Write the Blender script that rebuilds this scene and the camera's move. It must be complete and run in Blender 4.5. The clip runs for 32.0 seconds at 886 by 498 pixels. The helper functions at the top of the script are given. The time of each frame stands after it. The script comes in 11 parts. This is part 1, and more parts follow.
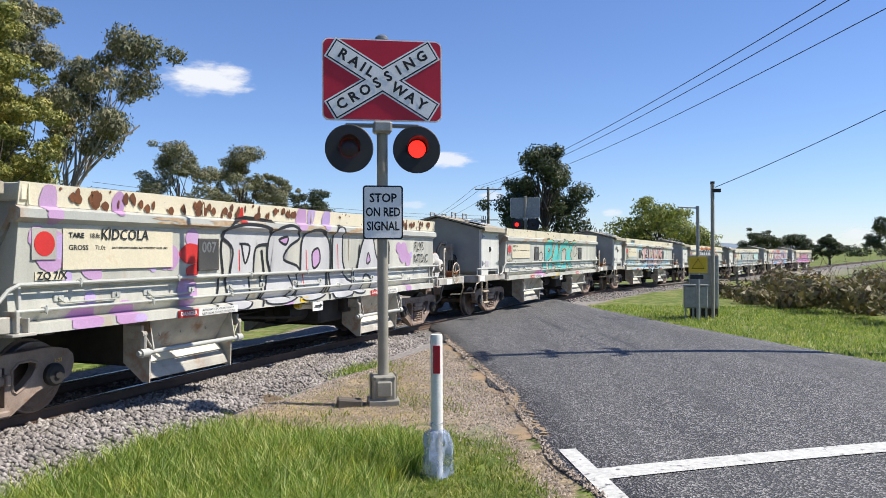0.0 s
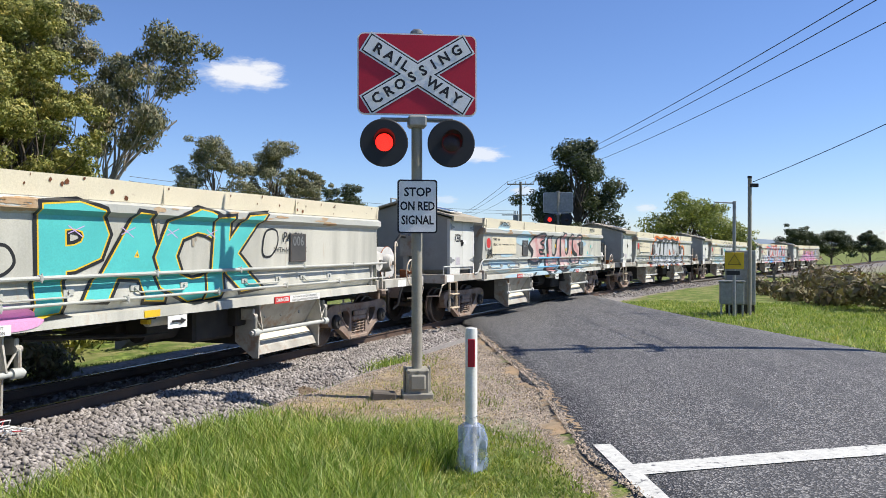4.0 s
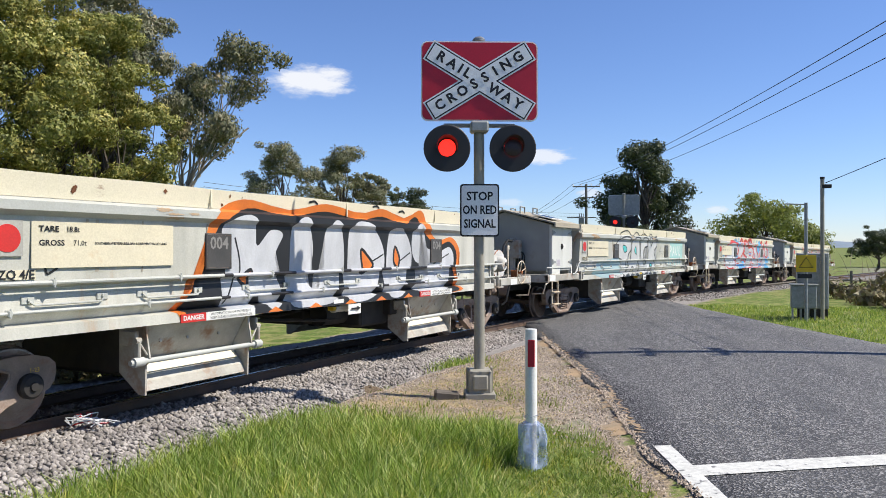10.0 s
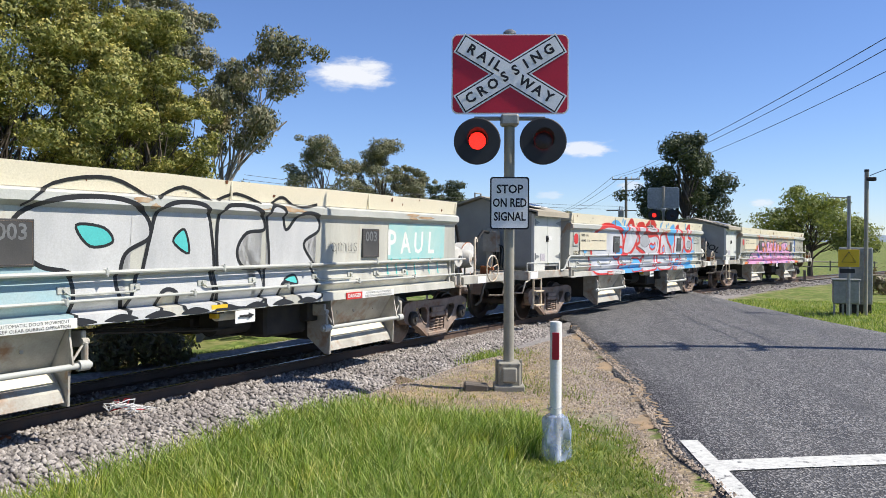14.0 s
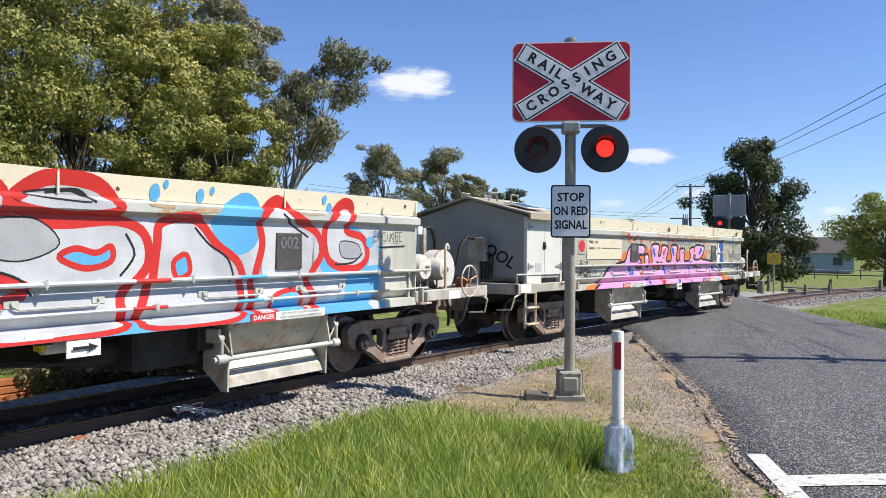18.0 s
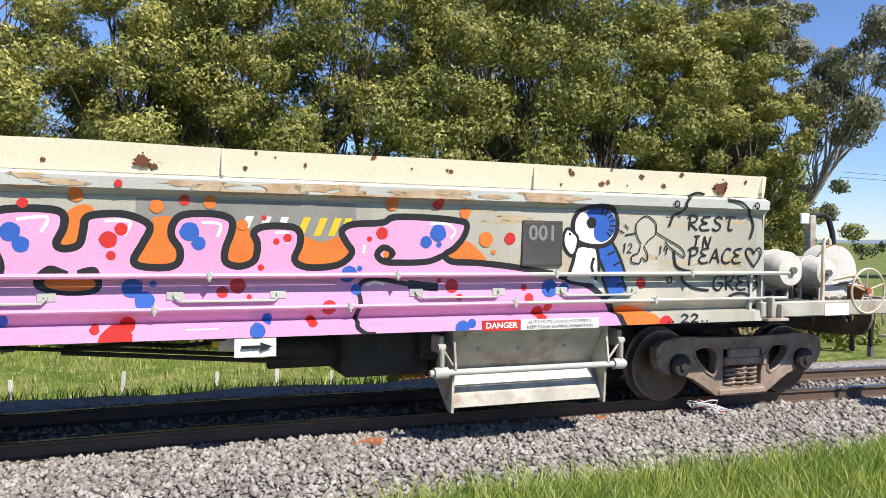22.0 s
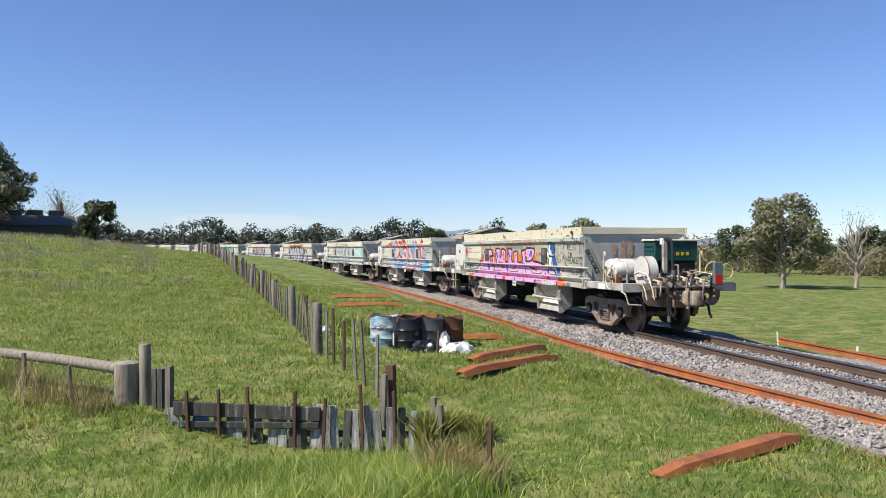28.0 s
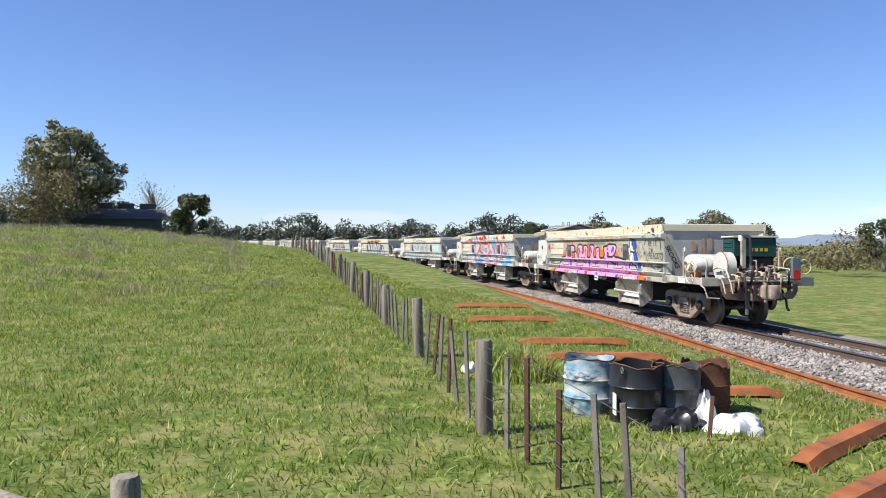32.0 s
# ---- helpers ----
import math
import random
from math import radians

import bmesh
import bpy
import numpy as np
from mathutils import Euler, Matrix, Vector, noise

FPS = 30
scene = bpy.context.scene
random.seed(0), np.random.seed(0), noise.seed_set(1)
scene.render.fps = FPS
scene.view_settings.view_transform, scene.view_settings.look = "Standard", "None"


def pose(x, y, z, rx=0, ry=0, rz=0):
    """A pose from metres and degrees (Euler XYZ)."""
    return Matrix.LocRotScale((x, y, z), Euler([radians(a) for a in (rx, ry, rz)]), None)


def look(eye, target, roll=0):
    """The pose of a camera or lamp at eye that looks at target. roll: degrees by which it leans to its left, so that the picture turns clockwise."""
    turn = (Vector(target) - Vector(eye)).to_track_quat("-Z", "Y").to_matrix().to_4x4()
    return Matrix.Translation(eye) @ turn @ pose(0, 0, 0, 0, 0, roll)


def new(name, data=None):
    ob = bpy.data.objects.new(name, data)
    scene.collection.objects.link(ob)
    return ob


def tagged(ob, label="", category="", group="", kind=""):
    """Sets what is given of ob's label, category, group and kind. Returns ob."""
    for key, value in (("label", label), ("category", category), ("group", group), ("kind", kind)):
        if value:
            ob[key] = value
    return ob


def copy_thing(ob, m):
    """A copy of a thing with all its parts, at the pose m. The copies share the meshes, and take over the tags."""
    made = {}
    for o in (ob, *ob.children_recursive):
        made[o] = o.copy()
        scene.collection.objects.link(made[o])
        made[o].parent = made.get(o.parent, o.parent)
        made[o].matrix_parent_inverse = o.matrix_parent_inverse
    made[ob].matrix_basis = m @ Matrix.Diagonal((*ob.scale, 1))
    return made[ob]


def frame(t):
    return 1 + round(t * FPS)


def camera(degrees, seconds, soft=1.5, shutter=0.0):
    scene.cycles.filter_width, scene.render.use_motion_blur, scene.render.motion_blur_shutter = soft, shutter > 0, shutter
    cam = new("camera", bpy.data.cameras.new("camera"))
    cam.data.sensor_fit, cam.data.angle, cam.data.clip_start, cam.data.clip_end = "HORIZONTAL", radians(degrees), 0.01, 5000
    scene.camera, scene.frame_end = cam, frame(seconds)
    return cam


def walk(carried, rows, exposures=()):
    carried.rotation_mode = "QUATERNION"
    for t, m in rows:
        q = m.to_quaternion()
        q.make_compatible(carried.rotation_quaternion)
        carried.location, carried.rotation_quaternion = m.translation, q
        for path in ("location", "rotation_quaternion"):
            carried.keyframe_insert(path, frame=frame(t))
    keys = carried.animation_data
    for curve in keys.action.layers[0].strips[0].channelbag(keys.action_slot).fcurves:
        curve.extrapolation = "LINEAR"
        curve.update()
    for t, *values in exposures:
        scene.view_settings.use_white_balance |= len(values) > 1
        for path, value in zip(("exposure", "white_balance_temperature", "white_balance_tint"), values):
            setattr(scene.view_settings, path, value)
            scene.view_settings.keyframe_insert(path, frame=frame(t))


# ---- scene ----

# ---- camera ----
cam = camera(59.0, 32.0, soft=0.6)
# seconds, eye x, y, z, heading to the left of +y, pitch up, roll (degrees)
CAM = [
    (0, -0.02, 0.40, 1.89, 0.00, -0.01, 0.24), (1, -0.02, 0.41, 1.89, 0.43, -0.40, 0.40),
    (2, -0.03, 0.40, 1.90, 0.67, -0.58, 0.57), (3, -0.05, 0.41, 1.89, 1.44, -0.50, 0.35),
    (3.5, -0.05, 0.40, 1.88, 1.92, -0.43, 0.15), (5.5, -0.06, 0.37, 1.88, 3.31, -0.33, -0.16),
    (6, -0.06, 0.38, 1.88, 3.74, -0.35, -0.18), (7, 0.01, 0.30, 1.89, 4.76, -0.32, -0.22),
    (8, -0.01, 0.25, 1.89, 5.50, -0.16, -0.21), (9, -0.04, 0.19, 1.88, 6.21, -0.04, -0.01),
    (10, 0.00, 0.18, 1.88, 7.07, -0.15, 0.10), (11, 0.07, 0.17, 1.88, 7.97, -0.30, 0.13),
    (12, 0.14, 0.15, 1.88, 8.67, -0.52, 0.01), (13, 0.14, 0.13, 1.89, 9.38, -0.68, 0.03),
    (14, 0.13, 0.14, 1.88, 9.94, -0.69, -0.13), (14.5, 0.13, 0.14, 1.88, 10.13, -0.70, -0.29),
    (16.5, 0.12, 0.12, 1.89, 12.14, -0.33, -0.26), (17, 0.13, 0.12, 1.88, 12.92, -0.17, -0.23),
    (18, 0.13, 0.11, 1.88, 14.32, -0.10, -0.20), (18.5, 0.13, 0.12, 1.88, 15.33, -0.10, -0.23),
    (19, 0.12, 0.12, 1.87, 16.95, -0.14, -0.37), (19.5, 0.11, 0.10, 1.87, 19.56, -0.27, -0.53),
    (20, 0.09, 0.10, 1.86, 23.33, -0.34, -0.62), (20.5, 0.07, 0.09, 1.86, 28.12, -0.38, -0.64),
    (21, 0.12, 0.10, 1.87, 34.60, -0.55, -0.70), (21.5, 0.13, 0.15, 1.90, 42.34, -0.95, -1.00),
    (22, 0.10, 0.20, 1.90, 51.04, -1.08, -1.07), (22.5, 0.06, 0.26, 1.88, 61.39, -1.06, -1.35),
    (23, 0.11, 0.24, 1.89, 73.46, -1.32, -1.37), (23.5, 0.11, 0.11, 1.90, 86.63, -1.47, -1.23),
    (24, 0.12, -0.02, 1.90, 100.08, -1.39, -0.98), (24.5, 0.13, -0.05, 1.89, 113.44, -1.01, -0.72),
    (25, 0.16, -0.03, 1.91, 125.68, -0.77, -0.42), (25.5, 0.17, -0.09, 1.93, 135.70, -0.51, -0.46),
    (26, 0.18, -0.15, 1.92, 143.38, -0.15, -0.36), (26.5, 0.16, -0.20, 1.94, 148.76, -0.15, -0.11),
    (27.5, -0.10, -1.35, 1.95, 154.3, -0.14, 0.0), (28.5, -0.45, -3.10, 1.94, 156.93, -0.10, 0.0),
    (29, -0.75, -4.45, 1.93, 157.35, -0.02, -0.05), (29.5, -0.86, -5.50, 1.91, 158.98, -0.08, 0.0),
    (30, -1.03, -6.75, 1.91, 159.78, -0.09, -0.08), (30.5, -1.13, -7.42, 1.89, 160.85, -0.07, 0.0),
    (31, -1.21, -7.88, 1.89, 162.00, -0.09, 0.0), (31.5, -1.26, -8.30, 1.89, 162.65, -0.20, 0.0),
    (32, -1.18, -8.50, 1.90, 162.60, -0.41, -0.10),
]


def cam_pose(x, y, z, left, up, roll):
    a, b = radians(left), radians(up)
    ahead = Vector((-math.sin(a) * math.cos(b), math.cos(a) * math.cos(b), math.sin(b)))
    return look((x, y, z), Vector((x, y, z)) + ahead, -roll)


walk(cam, [(t, cam_pose(*row)) for t, *row in CAM], exposures=[(0, 0.47), (17, 0.5), (20, 0.62), (23, 0.50), (24, 0.40), (25, 0.33), (26, 0.30), (28.5, 0.46), (32, 0.56)])

# ---- light ----
SUN_AZ, SUN_EL = 87.0, 50.0  # degrees from +y towards +x, above the horizon
world = bpy.data.worlds.new("world")
scene.world = world
world.use_nodes = True
wn, wl = world.node_tree.nodes, world.node_tree.links
sky = wn.new("ShaderNodeTexSky")
sky.sky_type = "NISHITA"
sky.sun_disc = False
sky.sun_elevation, sky.sun_rotation = radians(SUN_EL), radians(SUN_AZ)
sky.air_density, sky.dust_density, sky.ozone_density, sky.altitude = 1.0, 0.0, 3.5, 400
wn["Background"].inputs["Strength"].default_value = 0.083
tint = wn.new("ShaderNodeMix")  # a deep clear spring blue
tint.data_type, tint.blend_type, tint.inputs[0].default_value, tint.inputs[7].default_value = "RGBA", "MULTIPLY", 1.0, (0.90, 1.0, 1.30, 1)
wl.new(sky.outputs["Color"], tint.inputs[6])
wl.new(tint.outputs[2], wn["Background"].inputs["Color"])
sun = new("sun", bpy.data.lights.new("sun", "SUN"))
sun.data.energy, sun.data.angle, sun.data.color = 5.0, radians(0.53), (1.0, 0.94, 0.84)
_a, _e = radians(SUN_AZ), radians(SUN_EL)
SUNWAY = Vector((math.sin(_a) * math.cos(_e), math.cos(_a) * math.cos(_e), math.sin(_e)))
sun.matrix_world = look(SUNWAY * 60, (0, 0, 0))

# ---- materials ----
def _mix(nt, fac, a, b, kind="MIX"):
    n = nt.nodes.new("ShaderNodeMix")
    n.data_type, n.blend_type = "RGBA", kind
    for sock, v in ((n.inputs[0], fac), (n.inputs[6], a), (n.inputs[7], b)):
        if isinstance(v, bpy.types.NodeSocket):
            nt.links.new(v, sock)
        elif isinstance(v, (int, float)):
            sock.default_value = v
        else:
            sock.default_value = (*v[:3], 1)
    return n.outputs[2]


def _noise(nt, vec, scale, detail=4.0, rough=0.55, low=0.4, high=0.6, stretch=None):
    if stretch:
        mp = nt.nodes.new("ShaderNodeMapping")
        mp.inputs["Scale"].default_value = stretch
        nt.links.new(vec, mp.inputs["Vector"])
        vec = mp.outputs[0]
    n = nt.nodes.new("ShaderNodeTexNoise")
    n.inputs["Scale"].default_value, n.inputs["Detail"].default_value, n.inputs["Roughness"].default_value = scale, detail, rough
    nt.links.new(vec, n.inputs["Vector"])
    r = nt.nodes.new("ShaderNodeMapRange")
    r.inputs[1].default_value, r.inputs[2].default_value = low, high
    nt.links.new(n.outputs["Fac"], r.inputs[0])
    return r.outputs[0], n.outputs["Fac"]


def _bump(nt, bsdf, height, strength, distance=0.01):
    b = nt.nodes.new("ShaderNodeBump")
    b.inputs["Strength"].default_value, b.inputs["Distance"].default_value = strength, distance
    nt.links.new(height, b.inputs["Height"])
    nt.links.new(b.outputs[0], bsdf.inputs["Normal"])


MATS = {}


def mat(name, col, col2=None, scale=3.0, rough=0.6, metal=0.0, fine=60.0, bump=0.15, stain=None, stain_scale=2.0, stain_at=(0.58, 0.7),
        stretch=None, vary=0.0, island=0.0, dist=0.01, spec=0.4, position=False):
    """A surface: two tones at one scale, fine grain with relief, and stains of a third colour."""
    if name in MATS:
        return MATS[name]
    m = bpy.data.materials.new(name)
    m.use_nodes = True
    nt = m.node_tree
    bsdf = nt.nodes["Principled BSDF"]
    if position:
        vec = nt.nodes.new("ShaderNodeNewGeometry").outputs["Position"]
    else:
        vec = nt.nodes.new("ShaderNodeTexCoord").outputs["Object"]
    col2 = col2 or tuple(c * 0.82 for c in col)
    f1, _ = _noise(nt, vec, scale, low=0.35, high=0.65, stretch=stretch)
    out = _mix(nt, f1, col, col2)
    f2, raw = _noise(nt, vec, fine, detail=3, low=0.3, high=0.75)
    out = _mix(nt, f2, out, _mix(nt, 1.0, out, (0.84, 0.83, 0.81), "MULTIPLY"))
    if stain:
        f3, _ = _noise(nt, vec, stain_scale, detail=6, rough=0.65, low=stain_at[0], high=stain_at[1], stretch=stretch)
        out = _mix(nt, f3, out, stain)
    for amount, sock in ((vary, None), (island, 1)):
        if amount:
            src = nt.nodes.new("ShaderNodeNewGeometry").outputs["Random Per Island"] if sock else nt.nodes.new("ShaderNodeObjectInfo").outputs["Random"]
            r = nt.nodes.new("ShaderNodeMapRange")
            r.inputs[3].default_value, r.inputs[4].default_value = 1 - amount, 1 + amount
            nt.links.new(src, r.inputs[0])
            v = nt.nodes.new("ShaderNodeVectorMath")
            v.operation = "SCALE"
            nt.links.new(out, v.inputs[0])
            nt.links.new(r.outputs[0], v.inputs["Scale"])
            out = v.outputs[0]
    nt.links.new(out, bsdf.inputs["Base Color"])
    bsdf.inputs["Roughness"].default_value, bsdf.inputs["Metallic"].default_value = rough, metal
    bsdf.inputs["Specular IOR Level"].default_value = spec
    if bump:
        _bump(nt, bsdf, raw, bump, dist)
    MATS[name] = m
    return m


def leaf_mat(name, cols, trans=0.35, rough=0.55):
    """Leaves: each its own tone out of a range, letting some light through."""
    m = bpy.data.materials.new(name)
    m.use_nodes = True
    nt = m.node_tree
    bsdf = nt.nodes["Principled BSDF"]
    rnd = nt.nodes.new("ShaderNodeNewGeometry").outputs["Random Per Island"]
    ramp = nt.nodes.new("ShaderNodeValToRGB")
    els = ramp.color_ramp.elements
    while len(els) < len(cols):
        els.new(0.5)
    for i, c in enumerate(cols):
        els[i].position, els[i].color = i / (len(cols) - 1), (*c, 1)
    nt.links.new(rnd, ramp.inputs[0])
    pos = nt.nodes.new("ShaderNodeNewGeometry").outputs["Position"]
    f, _ = _noise(nt, pos, 0.9, detail=2, low=0.3, high=0.7)
    col = _mix(nt, f, ramp.outputs[0], _mix(nt, 1.0, ramp.outputs[0], (0.72, 0.78, 0.7), "MULTIPLY"))
    f, _ = _noise(nt, pos, 2.7, detail=3, low=0.5, high=0.72)
    col = _mix(nt, f, col, _mix(nt, 1.0, col, (1.35, 1.12, 0.85), "MULTIPLY"))
    nt.links.new(col, bsdf.inputs["Base Color"])
    bsdf.inputs["Roughness"].default_value = rough
    bsdf.inputs["Specular IOR Level"].default_value = 0.3
    tr = nt.nodes.new("ShaderNodeBsdfTranslucent")
    nt.links.new(_mix(nt, 1.0, col, (1.0, 1.05, 0.65), "MULTIPLY"), tr.inputs[0])
    mx = nt.nodes.new("ShaderNodeMixShader")
    mx.inputs[0].default_value = trans
    nt.links.new(bsdf.outputs[0], mx.inputs[1])
    nt.links.new(tr.outputs[0], mx.inputs[2])
    nt.links.new(mx.outputs[0], nt.nodes["Material Output"].inputs[0])
    return m


def glow_mat(name, col, strength):
    m = bpy.data.materials.new(name)
    m.use_nodes = True
    nt = m.node_tree
    b = nt.nodes["Principled BSDF"]
    vec = nt.nodes.new("ShaderNodeTexCoord").outputs["Object"]
    v = nt.nodes.new("ShaderNodeTexVoronoi")
    v.inputs["Scale"].default_value = 60
    nt.links.new(vec, v.inputs["Vector"])
    r = nt.nodes.new("ShaderNodeMapRange")
    r.inputs[1].default_value, r.inputs[2].default_value, r.inputs[3].default_value, r.inputs[4].default_value = 0.1, 0.7, strength, strength * 0.45
    nt.links.new(v.outputs["Distance"], r.inputs[0])
    b.inputs["Base Color"].default_value = (*col, 1)
    b.inputs["Emission Color"].default_value = (*col, 1)
    nt.links.new(r.outputs[0], b.inputs["Emission Strength"])
    return m


RUST = (0.20, 0.075, 0.03)
M_cream = mat("cream_paint", (0.79, 0.71, 0.535), (0.73, 0.67, 0.51), scale=1.2, stain=RUST, stain_scale=1.6, stain_at=(0.66, 0.72), rough=0.55, stretch=(0.7, 1, 1.6))
M_body = mat("grey_white_paint", (0.58, 0.57, 0.50), (0.40, 0.395, 0.345), scale=1.0, stain=(0.40, 0.27, 0.15), stain_scale=1.5, stain_at=(0.60, 0.80), rough=0.5, stretch=(2.4, 1, 0.28))
M_tail = mat("khaki_grey_paint", (0.50, 0.47, 0.39), (0.36, 0.345, 0.29), scale=1.0, stain=(0.45, 0.25, 0.09), stain_scale=1.4, stain_at=(0.58, 0.78), rough=0.5, stretch=(2.0, 1, 0.35))
M_sill = mat("weathered_sill_paint", (0.50, 0.48, 0.42), (0.33, 0.31, 0.265), scale=2.6, stain=(0.26, 0.145, 0.08), stain_scale=3.0, stain_at=(0.54, 0.70), rough=0.6)
M_ledge = mat("pale_ledge_paint", (0.513, 0.522, 0.481), (0.414, 0.422, 0.389), scale=1.5, stain=(0.40, 0.20, 0.07), stain_scale=1.0, stain_at=(0.60, 0.72), rough=0.55, stretch=(0.6, 1, 1))
M_cabin = mat("cabin_grey_paint", (0.36, 0.36, 0.33), (0.29, 0.29, 0.27), scale=1.5, stain=(0.2, 0.17, 0.13), stain_at=(0.6, 0.8), rough=0.55)
M_door = mat("cabin_door_white", (0.669, 0.669, 0.618), (0.583, 0.583, 0.532), scale=1.6, stain=(0.5, 0.3, 0.15), stain_at=(0.70, 0.85), rough=0.5, stretch=(1, 1, 0.4))
M_roof = mat("cabin_roof_fawn", (0.42, 0.37, 0.28), (0.33, 0.29, 0.22), scale=2.0, stain=(0.2, 0.16, 0.1), rough=0.7)
M_bogie = mat("bogie_brown_grime", (0.34, 0.262, 0.21), (0.22, 0.165, 0.13), scale=4, stain=(0.19, 0.09, 0.045), stain_scale=5, stain_at=(0.52, 0.7), rough=0.75, bump=0.3)
M_wheel = mat("wheel_rusty_steel", (0.14, 0.10, 0.08), (0.30, 0.20, 0.15), scale=4.0, rough=0.7, metal=0.0, bump=0.2)
M_tyre = mat("wheel_tread_steel", (0.30, 0.27, 0.25), (0.20, 0.16, 0.14), rough=0.35, metal=0.7)
M_black = mat("black_underframe", (0.022, 0.021, 0.021), (0.04, 0.035, 0.03), scale=5, rough=0.7)
M_hose = mat("black_rubber_hose", (0.02, 0.02, 0.02), rough=0.5, bump=0.05)
M_tank = mat("tank_white_paint", (0.68, 0.66, 0.60), (0.52, 0.50, 0.45), scale=3.0, stain=(0.36, 0.15, 0.05), stain_scale=3.0, stain_at=(0.57, 0.70), rough=0.45)
M_streak = mat("orange_rust_run", (0.50, 0.29, 0.15), (0.55, 0.42, 0.30), scale=6, rough=0.75, bump=0.1)
M_guard = mat("guard_white_paint", (0.66, 0.65, 0.62), (0.58, 0.57, 0.54), scale=2.0, stain=(0.40, 0.19, 0.08), stain_scale=2.2, stain_at=(0.60, 0.72), rough=0.5, bump=0.1)
M_cast = mat("handwheel_cream", (0.70, 0.64, 0.52), (0.5, 0.36, 0.22), scale=5, rough=0.5)
M_steel = mat("dull_steel", (0.30, 0.30, 0.29), (0.22, 0.21, 0.2), scale=6, rough=0.45, metal=0.7)
M_coal = mat("dark_spilt_ballast", (0.05, 0.048, 0.05), (0.09, 0.085, 0.08), scale=8, rough=0.9, bump=0.4, island=0.3)
M_green = mat("green_toolbox_paint", (0.015, 0.085, 0.075), (0.012, 0.065, 0.06), scale=2, rough=0.45)
M_yellow = mat("yellow_paint", (0.78, 0.52, 0.02), (0.7, 0.45, 0.03), rough=0.5)
M_white = mat("white_paint", (0.78, 0.78, 0.75), (0.7, 0.7, 0.66), scale=4, rough=0.5)
M_ink = mat("black_spray_paint", (0.016, 0.016, 0.017), (0.022, 0.022, 0.023), rough=0.45, bump=0.03)
M_red = mat("red_paint", (0.60, 0.03, 0.025), (0.52, 0.03, 0.025), rough=0.45, bump=0.03)
M_pink = mat("pink_spray_paint", (0.72, 0.36, 0.58), (0.66, 0.31, 0.53), scale=1.2, rough=0.45, bump=0.04)
M_orange = mat("orange_spray_paint", (0.72, 0.20, 0.03), (0.62, 0.16, 0.03), rough=0.5, bump=0.03)
M_blue = mat("blue_spray_paint", (0.03, 0.12, 0.50), (0.03, 0.10, 0.42), rough=0.5, bump=0.03)
M_sky = mat("light_blue_spray_paint", (0.10, 0.36, 0.66), (0.12, 0.42, 0.70), scale=1.5, rough=0.5, bump=0.03)
M_teal = mat("turquoise_spray_paint", (0.10, 0.55, 0.52), (0.08, 0.46, 0.45), scale=1.5, rough=0.5, bump=0.03)
M_lilac = mat("lilac_spray_paint", (0.44, 0.32, 0.58), (0.52, 0.40, 0.64), scale=2, rough=0.5, bump=0.03)
M_silver = mat("silver_spray_paint", (0.62, 0.63, 0.66), (0.42, 0.43, 0.46), scale=1.6, rough=0.4, bump=0.03)
M_gpanel = mat("grey_patch_paint", (0.22, 0.21, 0.20), (0.26, 0.25, 0.23), rough=0.55, bump=0.04)
M_cpanel = mat("cream_panel_paint", (0.70, 0.63, 0.46), (0.60, 0.55, 0.41), scale=1.5, rough=0.55, stain=(0.5, 0.32, 0.14), stain_at=(0.6, 0.8))
M_plate = mat("dark_stencil_plate", (0.055, 0.053, 0.050), (0.085, 0.08, 0.075), rough=0.5)
M_rail = mat("rail_side_rust", (0.085, 0.058, 0.045), (0.12, 0.075, 0.05), scale=3, rough=0.75, bump=0.2)
M_railtop = mat("rail_head_worn_steel", (0.34, 0.34, 0.36), (0.25, 0.25, 0.26), scale=4, rough=0.25, metal=0.9, bump=0.02)
M_spare = mat("orange_rusty_rail", (0.40, 0.135, 0.045), (0.27, 0.09, 0.035), scale=4, rough=0.85, stain=(0.12, 0.06, 0.035), stain_scale=3, stain_at=(0.56, 0.75), bump=0.3)
M_sleeper = mat("grey_weathered_sleeper", (0.15, 0.13, 0.11), (0.10, 0.085, 0.07), scale=5, rough=0.9, stretch=(0.3, 3, 1), vary=0.2, bump=0.4)
M_galv = mat("galvanised_steel", (0.36, 0.37, 0.36), (0.28, 0.29, 0.28), scale=9, rough=0.5, metal=0.5)
M_postgrey = mat("olive_grey_post_paint", (0.34, 0.32, 0.26), (0.27, 0.255, 0.21), scale=4, rough=0.6, stain=(0.35, 0.32, 0.26), stain_at=(0.62, 0.7))
M_signred = mat("sign_red_sheeting", (0.50, 0.012, 0.035), (0.46, 0.012, 0.033), rough=0.4, bump=0.02)
M_signwhite = mat("sign_white_sheeting", (0.84, 0.85, 0.86), (0.80, 0.81, 0.82), rough=0.4, bump=0.02)
M_signblack = mat("sign_black_ink", (0.012, 0.012, 0.016), rough=0.5, bump=0.0)
M_disc = mat("matt_black_backing_disc", (0.016, 0.018, 0.022), (0.022, 0.024, 0.028), rough=0.6, bump=0.04)
M_lit = glow_mat("lit_red_lens", (1.0, 0.02, 0.012), 2.4)
M_unlit = mat("unlit_red_lens", (0.035, 0.014, 0.013), (0.022, 0.01, 0.01), scale=60, rough=0.25, bump=0.3)
